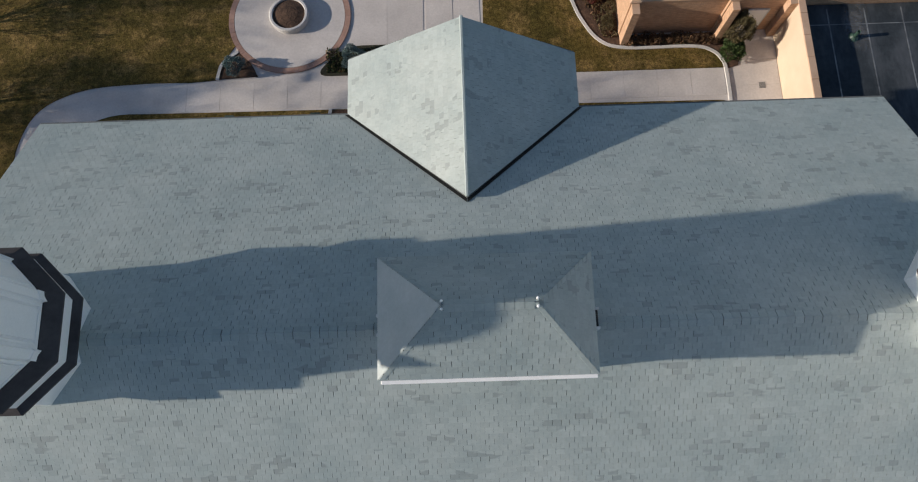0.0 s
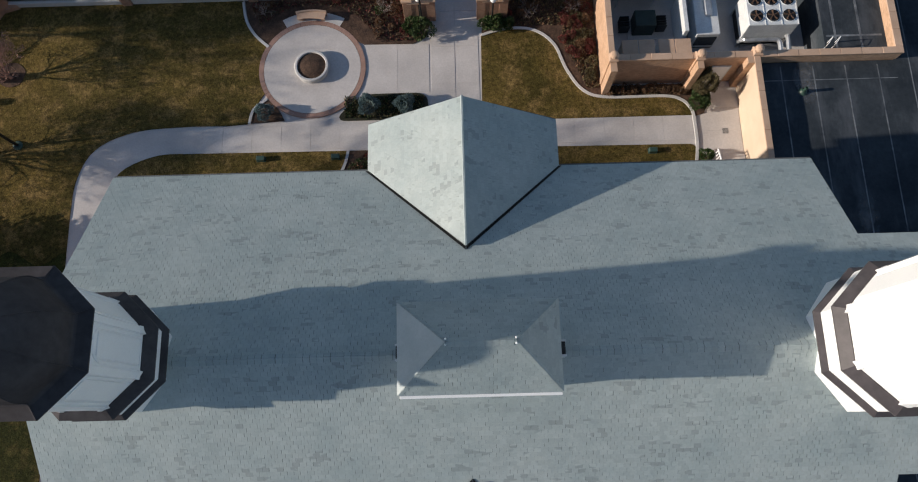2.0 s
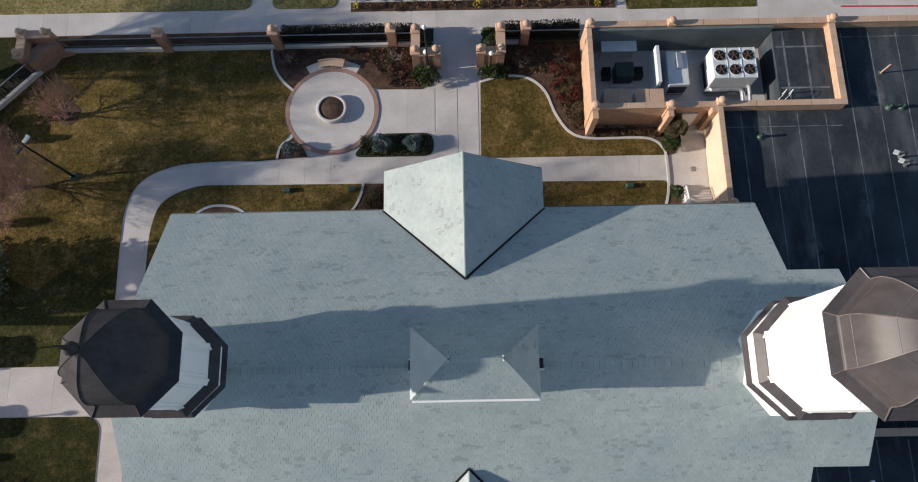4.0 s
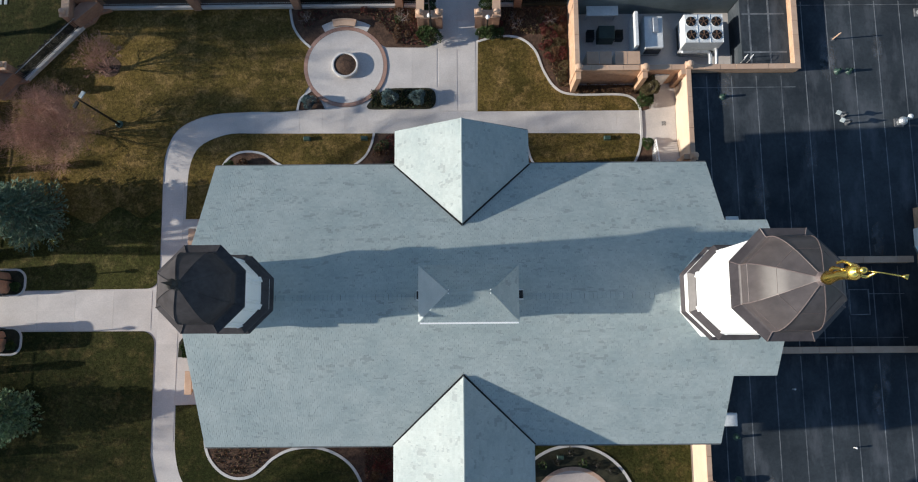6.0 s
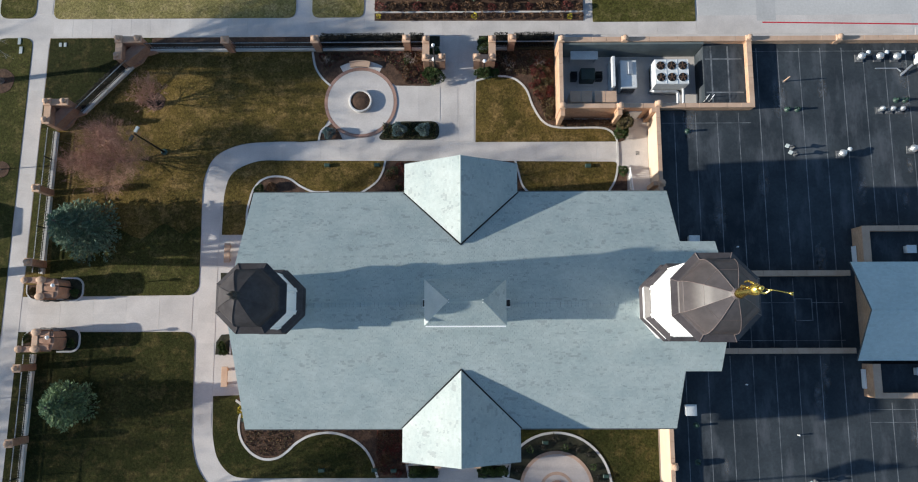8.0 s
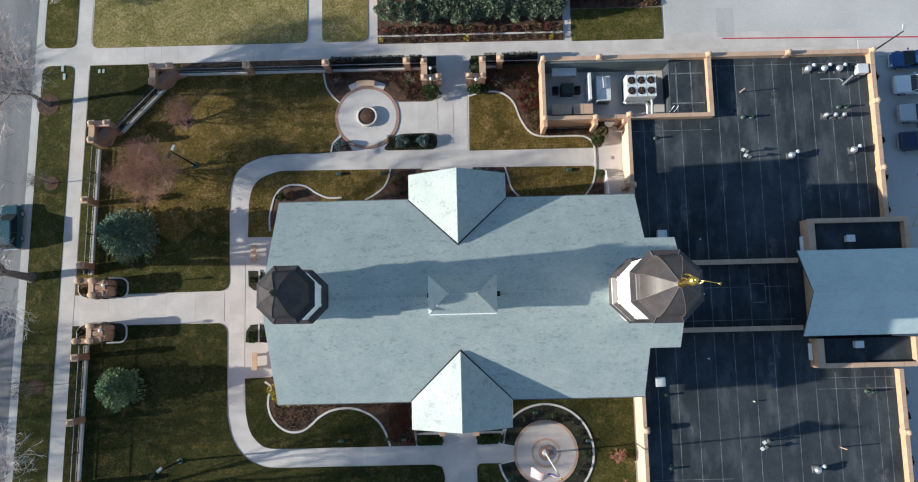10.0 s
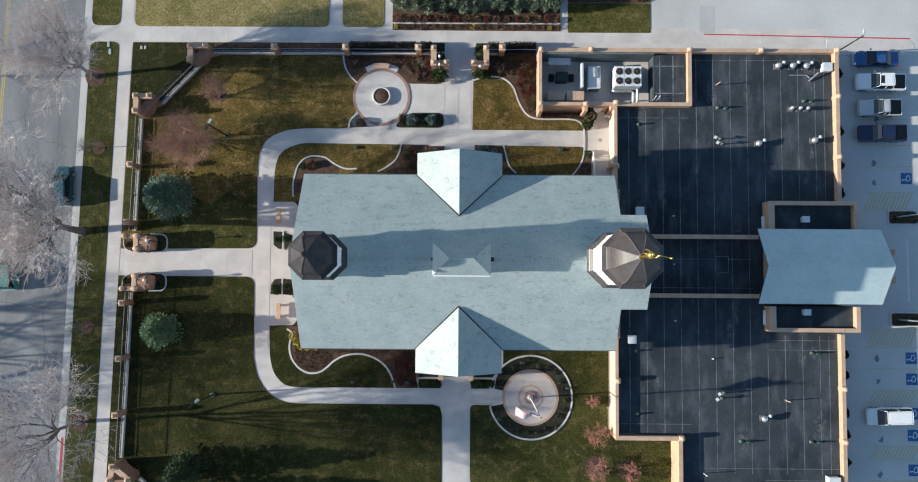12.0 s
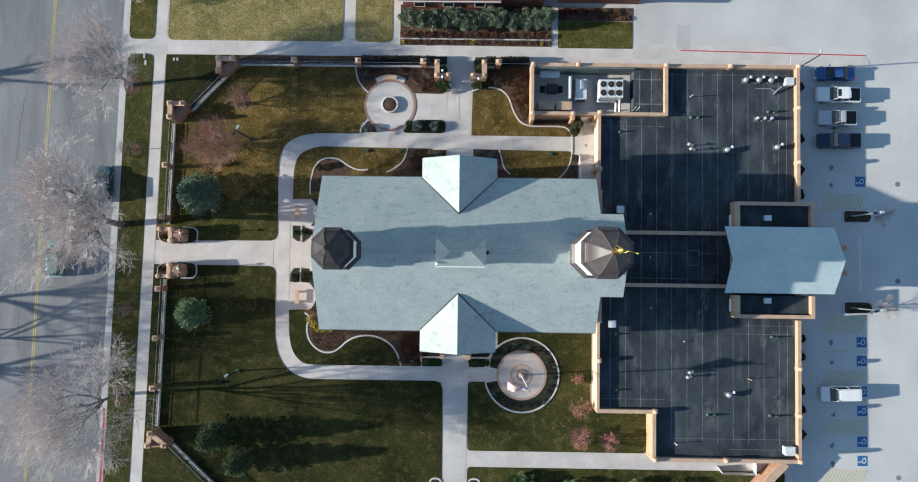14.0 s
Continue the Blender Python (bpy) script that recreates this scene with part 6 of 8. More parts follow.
for x, y, h in ((-2.42, 23.5, 2.25), (2.15, 23.3, 2.25), (-34.95, 3.27, 2.75), (-35.1, -1.15, 2.75)):
    ob = thing("globe_lamp", "white globe lamp on a black post", "street lamp", "globe lamps", at=(x, y, 0.06))
    part("shaft", ring(bmesh.new(), [(0.12, 0), (0.06, 0.3), (0.05, h)], 10, 0), M["iron"], ob)
    part("globe", ring(bmesh.new(), [(0.05, h - 0.03), (0.14, h + 0.03), (0.175, h + 0.14), (0.14, h + 0.26), (0.04, h + 0.32)], 14, 0), M["white"], ob, "white glass globe")
mast = thing("lamp_mast", "tall black lamp mast with a small white head by the gate", "street lamp", "lamp posts", at=(-2.32, 23.28, 0.06))
part("shaft", ring(bmesh.new(), [(0.13, 0), (0.07, 0.4), (0.045, 5.7)], 10, 0), M["iron"], mast)
part("collar", ring(bmesh.new(), [(0.05, 5.6), (0.09, 5.66), (0.09, 5.74), (0.05, 5.8)], 10, 0), M["iron"], mast)
part("lamp_head", ring(bmesh.new(), [(0.05, 5.78), (0.13, 5.86), (0.15, 6.0), (0.08, 6.14), (0.02, 6.18)], 12, 0), M["white"], mast, "small white lamp head")
for x, y in ((-12.24, 14.35), (-7.7, 14.35), (11.57, 14.2), (-12.14, -12.58), (-7.55, -12.55), (7.2, -10.3), (12.35, -13.1), (4.6, -16.6), (-18.9, -8.3), (-5.9, -12.6)):
    ob = thing("ground_floodlight", "small green metal floodlight box in the turf", "floodlight", "ground lights", at=(x, y, 0.05))
    part("housing", boxes((-0.25, 0.25, -0.15, 0.15, 0.04, 0.3), bevel=0.03), M["green_metal"], ob)
    part("lens", boxes((-0.2, 0.2, 0.1, 0.16, 0.08, 0.26)), M["glass"], ob)
    part("base", boxes((-0.27, 0.27, -0.17, 0.17, -0.01, 0.04)), M["green_metal"], ob)
for x, y in ((-41.5, 26.5), (-41.3, 25.6), (-37.6, 26.1), (-37.15, 26.1)):
    ob = thing("meter_lid", "pale plastic meter cover set in the turf", "cover", "meter covers", at=(x, y, 0.05))
    part("lid", boxes((-0.13, 0.13, -0.2, 0.2, 0, 0.06), bevel=0.02) if x > -40 else boxes((-0.15, 0.15, -0.34, 0.34, 0, 0.06), bevel=0.02), M["hip_sheet"], ob)
drain = thing("drain_grate", "square iron drain grate in the patio", "drain", at=(16.15, 15.4, 0.025))
for i in range(6):
    part("bar", boxes((-0.17, 0.17, -0.17 + i * 0.06, -0.135 + i * 0.06, 0.0, 0.012)), M["kerb_flashing"], drain)
# stair beside the wing
stair = thing("stair", "concrete stair with white railing beside the brick wall", "stairs", at=(0, 0, 0))
for i in range(7):
    part("step", boxes((15.3, 17.1, 9.7, 13.8 - i * 0.42, 0.17 * i + 0.01, 0.17 * (i + 1)), bevel=0.01), M["concrete"], stair)
for i in range(15):
    y = 13.75 - i * 0.2
    bm = bmesh.new()
    tube(bm, [(15.2, y, 0.05), (15.2, y, 1.0 + 0.36 * (13.75 - y))], 0.035, n=6)
    part("baluster", bm, M["white"], stair, "white steel baluster")
for z0, r in ((1.0, 0.05), (0.3, 0.04)):
    bm = bmesh.new()
    tube(bm, [(15.2, 13.85, z0), (15.2, 10.9, z0 + 1.06)], r, n=6)
    part("handrail", bm, M["white"], stair, "white steel railing")
door = thing("yard_door", "pale door in the brick yard wall", "door", at=(15.6, 18.66, 0))
part("leaf", boxes((-0.5, 0.5, -0.04, 0.01, 0.03, 2.05), bevel=0.01), M["white"], door)
part("frame", boxes((-0.56, -0.5, -0.05, 0.02, 0.03, 2.11), (0.5, 0.56, -0.05, 0.02, 0.03, 2.11), (-0.5, 0.5, -0.05, 0.02, 2.05, 2.11)), M["grey_metal"], door)
# west entry
entry = thing("entry_steps", "pale stone entry steps at the west door", "stairs", at=(0, 0, 0))
for i in range(4):
    part("step", boxes((-18.6 + i * 0.34, -15.2, -0.55, 2.55, 0.03 + 0.16 * i, 0.19 + 0.16 * i), bevel=0.012), M["kerb"], entry)
for y in (-0.95, 2.95):
    ob = thing("entry_pier", "buff stone pier beside the entry steps", "pier", "entry piers", at=(-17.9, y, 0.02))
    part("block", boxes((-1.0, 1.2, -0.28, 0.28, 0, 1.2), bevel=0.03), M["brick"], ob)
    part("coping", boxes((-1.06, 1.26, -0.34, 0.34, 1.2, 1.32), bevel=0.03), M["kerb"], ob)
# half round benches' pads are edged by dark clipped beds
for y, s in ((6.3, 1), (-4.6, -1)):
    bed([(-18.9, y - 1.75), (-17.6, y - 1.9), (-17.6, y + 1.9), (-18.9, y + 1.75)] + arc(-20.5, y, 2.1, 55, -55, 10), "dark clipped hedge bed behind a bench", 0.065, "mulch_dark")
# porch piers on the south front
for x in (-1.98, 1.28):
    ob = thing("porch_pier", "pale stone porch pier at the south door", "pier", "porch piers", at=(x, -11.7, 0.02))
    part("shaft", boxes((-0.28, 0.28, -0.28, 0.28, 0, 2.7), bevel=0.03), M["cap"], ob)
    part("base", boxes((-0.36, 0.36, -0.36, 0.36, 0, 0.4), bevel=0.03), M["cap"], ob)
# glass balustrade and splayed wall south of the wing
bal = thing("balustrade", "grey metal balustrade round a sunken entry", "balustrade", at=(0, 0, 0))
for pts in ([(32.9, -25.3), (33.4, -26.0)], [(33.4, -26.0), (37.5, -26.1)], [(37.5, -26.1), (37.5, -24.2)]):
    part("panel", ribbon(bmesh.new(), pts, 0.06, 0.05, 1.0), M["grey_metal"], bal)
    bm = bmesh.new()
    tube(bm, [(*pts[0], 1.08), (*pts[1], 1.08)], 0.04)
    part("rail", bm, M["steel"], bal)
brick_wall([(40.6, -24.2), (36.6, -28.4)], 2.4, 0.9)

# ---- street and parking marks ----

def mark(name, pts, material, label, z0=0.012, dz=0.006):
    ob = part(name, prism(bmesh.new(), pts, z0 - 0.004, z0 + dz), M[material], None)
    return tagged(ob, label, "road marking", "", "structure")


for off in (-0.12, 0.12):
    mark("centre_line", [st(-54.5 + off - 0.055, -60), st(-54.5 + off + 0.055, -60), st(-54.5 + off + 0.055, 60), st(-54.5 + off - 0.055, 60)], "yellow", "double yellow centre line on the street", -0.15)
mark("gutter_pan", [st(-45.35, -60), st(-44.91, -60), st(-44.91, 60), st(-45.35, 60)], "lot_patch", "grey concrete gutter along the kerb", -0.15, 0.01)
mark("red_kerb_paint", [st(-44.88, -40), st(-44.62, -40), st(-44.62, -19.2), st(-44.88, -19.2)], "line_red", "worn red paint along the kerb top", 0.0, 0.008)
rnd = random.Random(12)
M["crack"] = mat("tar_crack", (0.075, 0.076, 0.082), (0.11, 0.11, 0.118), 3, 0.8)
for x0, y0, dx, dy in ((-52.5, 16.2, 6.5, -2.0), (-50.8, 21.5, -0.4, -5.6), (-53.6, 17.0, 7.0, 2.6), (-58, 12, 1.0, 9), (-53.5, -4, 8.5, -0.6), (-47.5, -14, -0.6, 9), (-52, -12, 6, 1.2), (-57.5, -3, 0.8, -9)):
    pts = [(x0 + dx * i / 9 + rnd.uniform(-0.22, 0.22), y0 + dy * i / 9 + rnd.uniform(-0.22, 0.22)) for i in range(10)]
    ob = part("tar_crack", ribbon(bmesh.new(), pts, 0.07, -0.154, -0.1455), M["crack"], None)
    tagged(ob, "dark sealed crack across the asphalt", "crack", "", "structure")
for k in range(9):
    x = -64 + k * 2.3
    if k not in (4,):
        mark("tyre_track", [st(x - 0.35, -60), st(x + 0.35, -60), st(x + 0.3, 60), st(x - 0.3, 60)], "asphalt", "darker wheel track worn along the lane", -0.15, 0.004 if k % 2 else 0.003)
mark("fire_lane_line", [(28.3, 27.87), (52.2, 27.42), (52.2, 27.56), (28.3, 28.0)], "line_red", "red fire lane line on the lot edge")
isl = part("walk_end", prism(bmesh.new(), [(42.5, 25.5), (51.6, 25.5)] + arc(51.7, 26.45, 0.9, -90, 90, 8) + [(42.5, 27.35)], 0.0, 0.045), M["concrete"], None)
tagged(isl, "rounded raised end of the concrete walk", "walk", "", "structure")
mark("loading_pad", [(27.8, 28.1), (29.6, 28.1), (29.6, 31.3), (27.8, 31.3)], "lot_patch", "faint grey patch in the concrete lot")


def hatched(x0, x1, y0, y1):
    for a, b in ((y0, y0 + 0.1), (y1 - 0.1, y1)):
        mark("aisle_line", [(x0, a), (x1, a), (x1, b), (x0, b)], "faded_yellow", "faded yellow border of an access aisle")
    n = int((x1 - x0 - 0.8) / 0.42)
    for i in range(n):
        x = x0 + 0.1 + i * 0.42
        mark("hatch_bar", [(x, y0 + 0.14), (x + 0.2, y0 + 0.14), (x + 1.0, y1 - 0.14), (x + 0.8, y1 - 0.14)], "faded_yellow", "faded yellow diagonal stripe in the access aisle")


for y0, y1 in ((7.4, 9.5), (-8.3, -6.1), (-14.5, -13.0), (-20.85, -19.23), (-27.2, -25.47)):
    hatched(46.25, 52.1, y0, y1)
for y in (12.5, 14.95, 17.95, 20.95, 23.85, -10.65, -16.9, -23.15):
    mark("stall_line", [(46.2, y - 0.05), (52.2, y - 0.05), (52.2, y + 0.05), (46.2, y + 0.05)], "faded_yellow", "faded yellow parking stall line")
for y in (11.1, -9.43, -11.8, -15.66, -18.09, -21.96, -24.36):
    mark("access_square", [(50.68, y - 0.65), (51.95, y - 0.65), (51.95, y + 0.65), (50.68, y + 0.65)], "line_blue", "blue painted access symbol square")
    wheel = [(51.45 + 0.3 * math.cos(radians(a)), y + 0.02 + 0.3 * math.sin(radians(a))) for a in range(-140, 75, 15)]
    sitter = [(51.03, y - 0.14), (51.33, y - 0.06), (51.35, y + 0.26), (51.67, y + 0.4)]
    for pts in (wheel, sitter):
        ob = part("access_symbol", ribbon(bmesh.new(), pts, 0.09, 0.015, 0.0265), M["line_white"], None)
        tagged(ob, "white wheelchair symbol on a blue square", "road marking", "", "structure")
    mark("access_symbol", arc(50.9, y - 0.16, 0.1, 0, 360, 12)[:-1], "line_white", "white wheelchair symbol on a blue square", 0.019)
mark("stop_line", [(51.15, -3.0), (51.36, -3.0), (51.32, 4.2), (51.11, 4.2)], "line_white", "white painted line before the entrance")
for x, y in ((56.1, 10.85), (56.0, -1.6), (55.84, -26.4)):
    mark("manhole", arc(x, y, 0.34, 0, 360, 20)[:-1], "asphalt", "round dark manhole cover in the lot")
rnd = random.Random(77)
for x, y in ((47.6, 12.9), (47.6, 10.7), (47.5, -9.4), (47.5, -12.0), (47.7, -18.7), (48, 18.0), (47.5, -22.4), (47.6, -24.8)):
    pts = [(x + 0.4 * rnd.uniform(0.3, 1) * math.cos(a), y + 0.5 * rnd.uniform(0.3, 1) * math.sin(a)) for a in [2 * math.pi * i / 9 for i in range(9)]]
    mark("oil_stain", spline(pts, 3, True), "asphalt", "dark oil stain on the parking stall")
for y in (6.6, -5.05):
    slab("kerbed_island", rounded([(49.0, y - 0.85), (52.3, y - 0.85), (52.9, y), (52.3, y + 0.85), (49.0, y + 0.85)], 0.3), -0.02, 0.14, M["kerb"], None, "kerbed planting island in the lot", "island")
    slab("planting_bed", rounded([(49.15, y - 0.7), (52.2, y - 0.7), (52.7, y), (52.2, y + 0.7), (49.15, y + 0.7)], 0.3), 0.1, 0.16, M["mulch"], None, "dark mulch inside the kerbed island", "flower bed")


# ---- plants ----
def soup(name, verts, faces, material, parent, label=""):
    me = bpy.data.meshes.new(name)
    me.from_pydata(verts, [], faces)
    me.materials.append(material)
    ob = new(name, me)
    ob.parent = parent
    if label:
        ob["label"] = label
    return ob


def stick(V, F, p, q, r0, r1, n):
    """Appends a tapered rod to vertex and face lists."""
    d = (q - p).normalized()
    a = d.cross(Vector((0, 0, 1)) if abs(d.z) < 0.9 else Vector((1, 0, 0))).normalized()
    b = d.cross(a)
    i = len(V)
    for c, r in ((p, r0), (q, r1)):
        for k in range(n):
            t = 2 * math.pi * k / n
            V.append(tuple(c + r * (math.cos(t) * a + math.sin(t) * b)))
    for k in range(n):
        j = (k + 1) % n
        F.append((i + k, i + j, i + n + j, i + n + k))


def bare_tree(x, y, h, spread, seed, twig="twig", label="large leafless street tree with a grey branching crown", levels=6, trunk_r=0.3, fork=0.28, lean=(0, 0), kids=3, group="street trees", bark="bark", thin=0.012, n0=5, tips=9, dark=2, outward=0.0, z=0.0, feather=0, stout=0.0):
    rnd = random.Random(seed)
    ob = thing("bare_tree", label, "tree", group, at=(x, y, z))
    TV, TF, CV, CF = [], [], [], []
    base_top = Vector((lean[0] * 0.15, lean[1] * 0.15, h * fork))
    stick(TV, TF, Vector((0, 0, 0)), base_top * 0.5, trunk_r * 1.15, trunk_r * 0.95, 9)
    stick(TV, TF, base_top * 0.5, base_top, trunk_r * 0.95, trunk_r * 0.8, 9)
    stick(TV, TF, Vector((0, 0, -0.05)), Vector((0, 0, 0.3)), trunk_r * 1.7, trunk_r * 1.12, 9)

    def grow(p, d, length, r, lev):
        segs = 3 if lev < 3 else 2
        q = p
        for s in range(segs):
            d = (d + Vector((rnd.gauss(0, 0.14), rnd.gauss(0, 0.14), rnd.gauss(0.03, 0.08)))).normalized()
            e = q + d * (length / segs)
            f0, f1 = r * (1 - 0.4 * s / segs), r * (1 - 0.4 * (s + 1) / segs)
            if lev < dark:
                stick(TV, TF, q, e, f0, f1, 6)
            else:
                stick(CV, CF, q, e, max(f0, thin), max(f1, thin * 0.6), 4 if lev < 4 else 3)
            q = e
            if lev < levels and (s > 0 or lev == 0 or rnd.random() < 0.5):
                n = 1 if s < segs - 1 else (kids if lev < 3 else min(kids, tips))
                for _ in range(n):
                    ax = Vector((rnd.gauss(0, 1), rnd.gauss(0, 1), rnd.gauss(0, 0.5))).normalized()
                    out = Vector((q.x - lean[0] * 0.3, q.y - lean[1] * 0.3, 0.25 * h)).normalized() * outward
                    nd = (d * rnd.uniform(0.5, 1.0) + ax * rnd.uniform(0.45, 0.85) * (1 - 0.45 * outward) + out + Vector((0, 0, 0.10))).normalized()
                    grow(q, nd, length * rnd.uniform(0.58, 0.8), f1 * (rnd.uniform(0.5, 0.68) + stout), lev + 1)
        if lev == levels:
            # the last fine twigs, sweeping up and out
            for _ in range(feather):
                o = p.lerp(q, rnd.uniform(0.2, 1.0))
                nd = (d + Vector((rnd.gauss(0, 0.45), rnd.gauss(0, 0.45), rnd.gauss(0.25, 0.35)))).normalized()
                stick(CV, CF, o, o + nd * rnd.uniform(0.35, 0.95), thin * 0.62, thin * 0.3, 3)

    for k in range(n0):
        a = 2 * math.pi * (k + rnd.uniform(-0.3, 0.3)) / n0
        d = Vector((math.cos(a) * spread + lean[0] * 0.1, math.sin(a) * spread + lean[1] * 0.1, 1.0)).normalized()
        grow(base_top * rnd.uniform(0.8, 1.0), d, h * 0.30, trunk_r * 0.62, 0)
    soup("trunk", TV, TF, M[bark], ob, "grey bark trunk and limbs")
    soup("crown", CV, CF, M[twig], ob, "bare twiggy crown")
    return ob


def leaf(V, F, p, d, size, width, rnd):
    """A folded leaf or needle spray: two triangles."""
    d = d.normalized()
    a = d.cross(Vector((rnd.gauss(0, 1), rnd.gauss(0, 1), rnd.gauss(0, 1)))).normalized()
    up = d.cross(a)
    i = len(V)
    V += [tuple(p), tuple(p + d * size * 0.5 + a * width + up * width * 0.3), tuple(p + d * size), tuple(p + d * size * 0.5 - a * width + up * width * 0.3)]
    F.append((i, i + 1, i + 2))
    F.append((i, i + 2, i + 3))


def shrub(x, y, r, h, material, label, seed, n=500, size=0.16, name="shrub", z=0.06, cat="shrub", group=""):
    rnd = random.Random(seed)
    ob = thing(name, label, cat, group, at=(x, y, z))
    V, F = [], []
    for _ in range(5):
        a = rnd.uniform(0, 6.28)
        stick(V, F, Vector((0, 0, 0)), Vector((math.cos(a) * r * 0.5, math.sin(a) * r * 0.5, h * 0.6)), 0.025, 0.012, 4)
    soup("stem", V, F, M["bark"], ob)
    V, F = [], []
    lobes = [(rnd.uniform(0.75, 1.12), rnd.uniform(0, 6.28)) for _ in range(6)]
    for _ in range(n):
        a = rnd.uniform(0, 2 * math.pi)
        t = math.acos(rnd.uniform(-0.25, 1))
        k = 1 + 0.16 * math.sin(a * 3 + lobes[0][1]) + 0.12 * math.sin(a * 5 + t * 4 + lobes[1][1])
        s = rnd.uniform(0.72, 1.0) * k
        d = Vector((math.sin(t) * math.cos(a), math.sin(t) * math.sin(a), math.cos(t)))
        p = Vector((d.x * r * s, d.y * r * s, h * 0.48 + d.z * h * 0.5 * s))
        leaf(V, F, p, d + Vector((rnd.gauss(0, 0.6), rnd.gauss(0, 0.6), rnd.gauss(0.2, 0.5))), size * rnd.uniform(0.6, 1.3), size * 0.42, rnd)
    soup("foliage", V, F, M[material], ob)
    return ob


def conifer(x, y, r, h, material, label, seed, n_br=190, droop=0.25):
    rnd = random.Random(seed)
    ob = thing("conifer", label, "tree", "evergreens", at=(x, y, 0.03))
    part("trunk", ring(bmesh.new(), [(0.2, 0), (0.15, h * 0.3), (0.03, h * 0.97)], 8, 0), M["bark"], ob)
    V, F, BV, BF = [], [], [], []
    for i in range(n_br):
        f = (i + rnd.random()) / n_br
        z = h * (0.07 + 0.92 * f)
        L = r * (1 - f) ** 0.75 * rnd.uniform(0.72, 1.12) + 0.1
        a = i * 2.399 + rnd.uniform(-0.3, 0.3)
        d = Vector((math.cos(a), math.sin(a), 0.15 - droop * (1 - f) + rnd.uniform(-0.08, 0.08)))
        p0 = Vector((0, 0, z))
        stick(BV, BF, p0, p0 + d * L, 0.03, 0.01, 3)
        m = max(6, int(L * 26))
        for k in range(m):
            s = rnd.uniform(0.12, 1.0)
            q = p0 + d * L * s
            side = Vector((-d.y, d.x, 0)) * rnd.choice((-1, 1))
            w = 0.20 * L * (1.15 - s) + 0.10
            e = (d * rnd.uniform(0.5, 1.0) + side * rnd.uniform(0.2, 1.1) + Vector((0, 0, rnd.uniform(-0.1, 0.4))))
            leaf(V, F, q + side * rnd.uniform(0, w) + Vector((0, 0, rnd.uniform(-0.05, 0.08))), e, rnd.uniform(0.18, 0.38), 0.06, rnd)
    soup("limb", BV, BF, M["bark"], ob)
    soup("crown", V, F, M[material], ob)
    return ob


def mulch_ring(x, y, r):
    slab("mulch_ring", [(x + r * math.cos(a) * (1 + 0.05 * math.sin(5 * a)), y + r * math.sin(a)) for a in [2 * math.pi * i / 28 for i in range(28)]], 0.0, 0.075, M["mulch"], None, "round mulch ring under a tree", "mulch")


# street trees
S = dict(thin=0.0145, n0=6, tips=2, levels=5, dark=3, outward=0.2, fork=0.28, feather=2, stout=0.04)
bare_tree(-42.9, 22.6, 10.8, 0.6, 101, lean=(-3.2, 3.0), trunk_r=0.22, **{**S, "thin": 0.013, "stout": 0.07})
bare_tree(-43.9, 4.4, 16.0, 0.5, 102, lean=(-1, 2), trunk_r=0.38, **{**S, "thin": 0.021, "stout": 0.09})
bare_tree(-43.3, -17.4, 16.0, 0.5, 103, lean=(-1, 0), trunk_r=0.2, **{**S, "thin": 0.018, "stout": 0.06})
for k, (x, y, h, w) in enumerate(((-73, -11.5, 16, 0.7), )):
    bare_tree(x, y, h, w, 131 + k, trunk_r=0.19, fork=0.3, label="tall leafless tree across the street", levels=4, group="far street trees", z=-0.3, thin=0.018, tips=3, n0=5)
for k, (y, h, w) in enumerate(((22.1, 13, 0.6), (-7.3, 14, 0.6), (-16.0, 14, 0.6))):
    bare_tree(-85.0, y, h, w, 121 + k, trunk_r=0.38, fork=0.6, label="very tall leafless tree across the street", levels=2, group="far street trees", z=-0.3, thin=0.02, tips=2, n0=4)
bare_tree(-14.0, -36.0, 14.0, 0.5, 104, lean=(0, 0), trunk_r=0.3, label="tall leafless tree south of the lawn", **S)
bare_tree(-42.2, 34.6, 4.2, 0.7, 105, trunk_r=0.07, levels=4)
for x, y, r in ((-42.9, 22.6, 1.2), (-43.3, -17.4, 1.1), (-42.2, 14.15, 0.75), (-42.85, -6.6, 0.8), (15.45, -21.9, 1.2), (19.15, -22.2, 1.1), (-28.3, 20.5, 0.85)):
    mulch_ring(x, y, r)
for k, (x, y) in enumerate(((-42.2, 14.15), (-42.85, -6.6))):
    bare_tree(x, y, 3.2, 0.4, 140 + k, label="young leafless tree in a mulch ring", levels=3, trunk_r=0.05, fork=0.4, twig="bark", thin=0.007)
# russet ornamental trees
R = dict(twig="red_twig", bark="red_twig", group="russet trees")
bare_tree(-30.9, 14.9, 6.1, 0.66, 151, label="spreading russet leafless ornamental tree", levels=5, trunk_r=0.12, fork=0.10, kids=3, thin=0.0056, n0=6, feather=1, stout=0.05, lean=(-0.6, 0), **R)
bare_tree(-28.3, 20.3, 3.7, 0.55, 152, label="small russet leafless ornamental tree", levels=4, trunk_r=0.08, fork=0.1, kids=3, thin=0.008, **R)
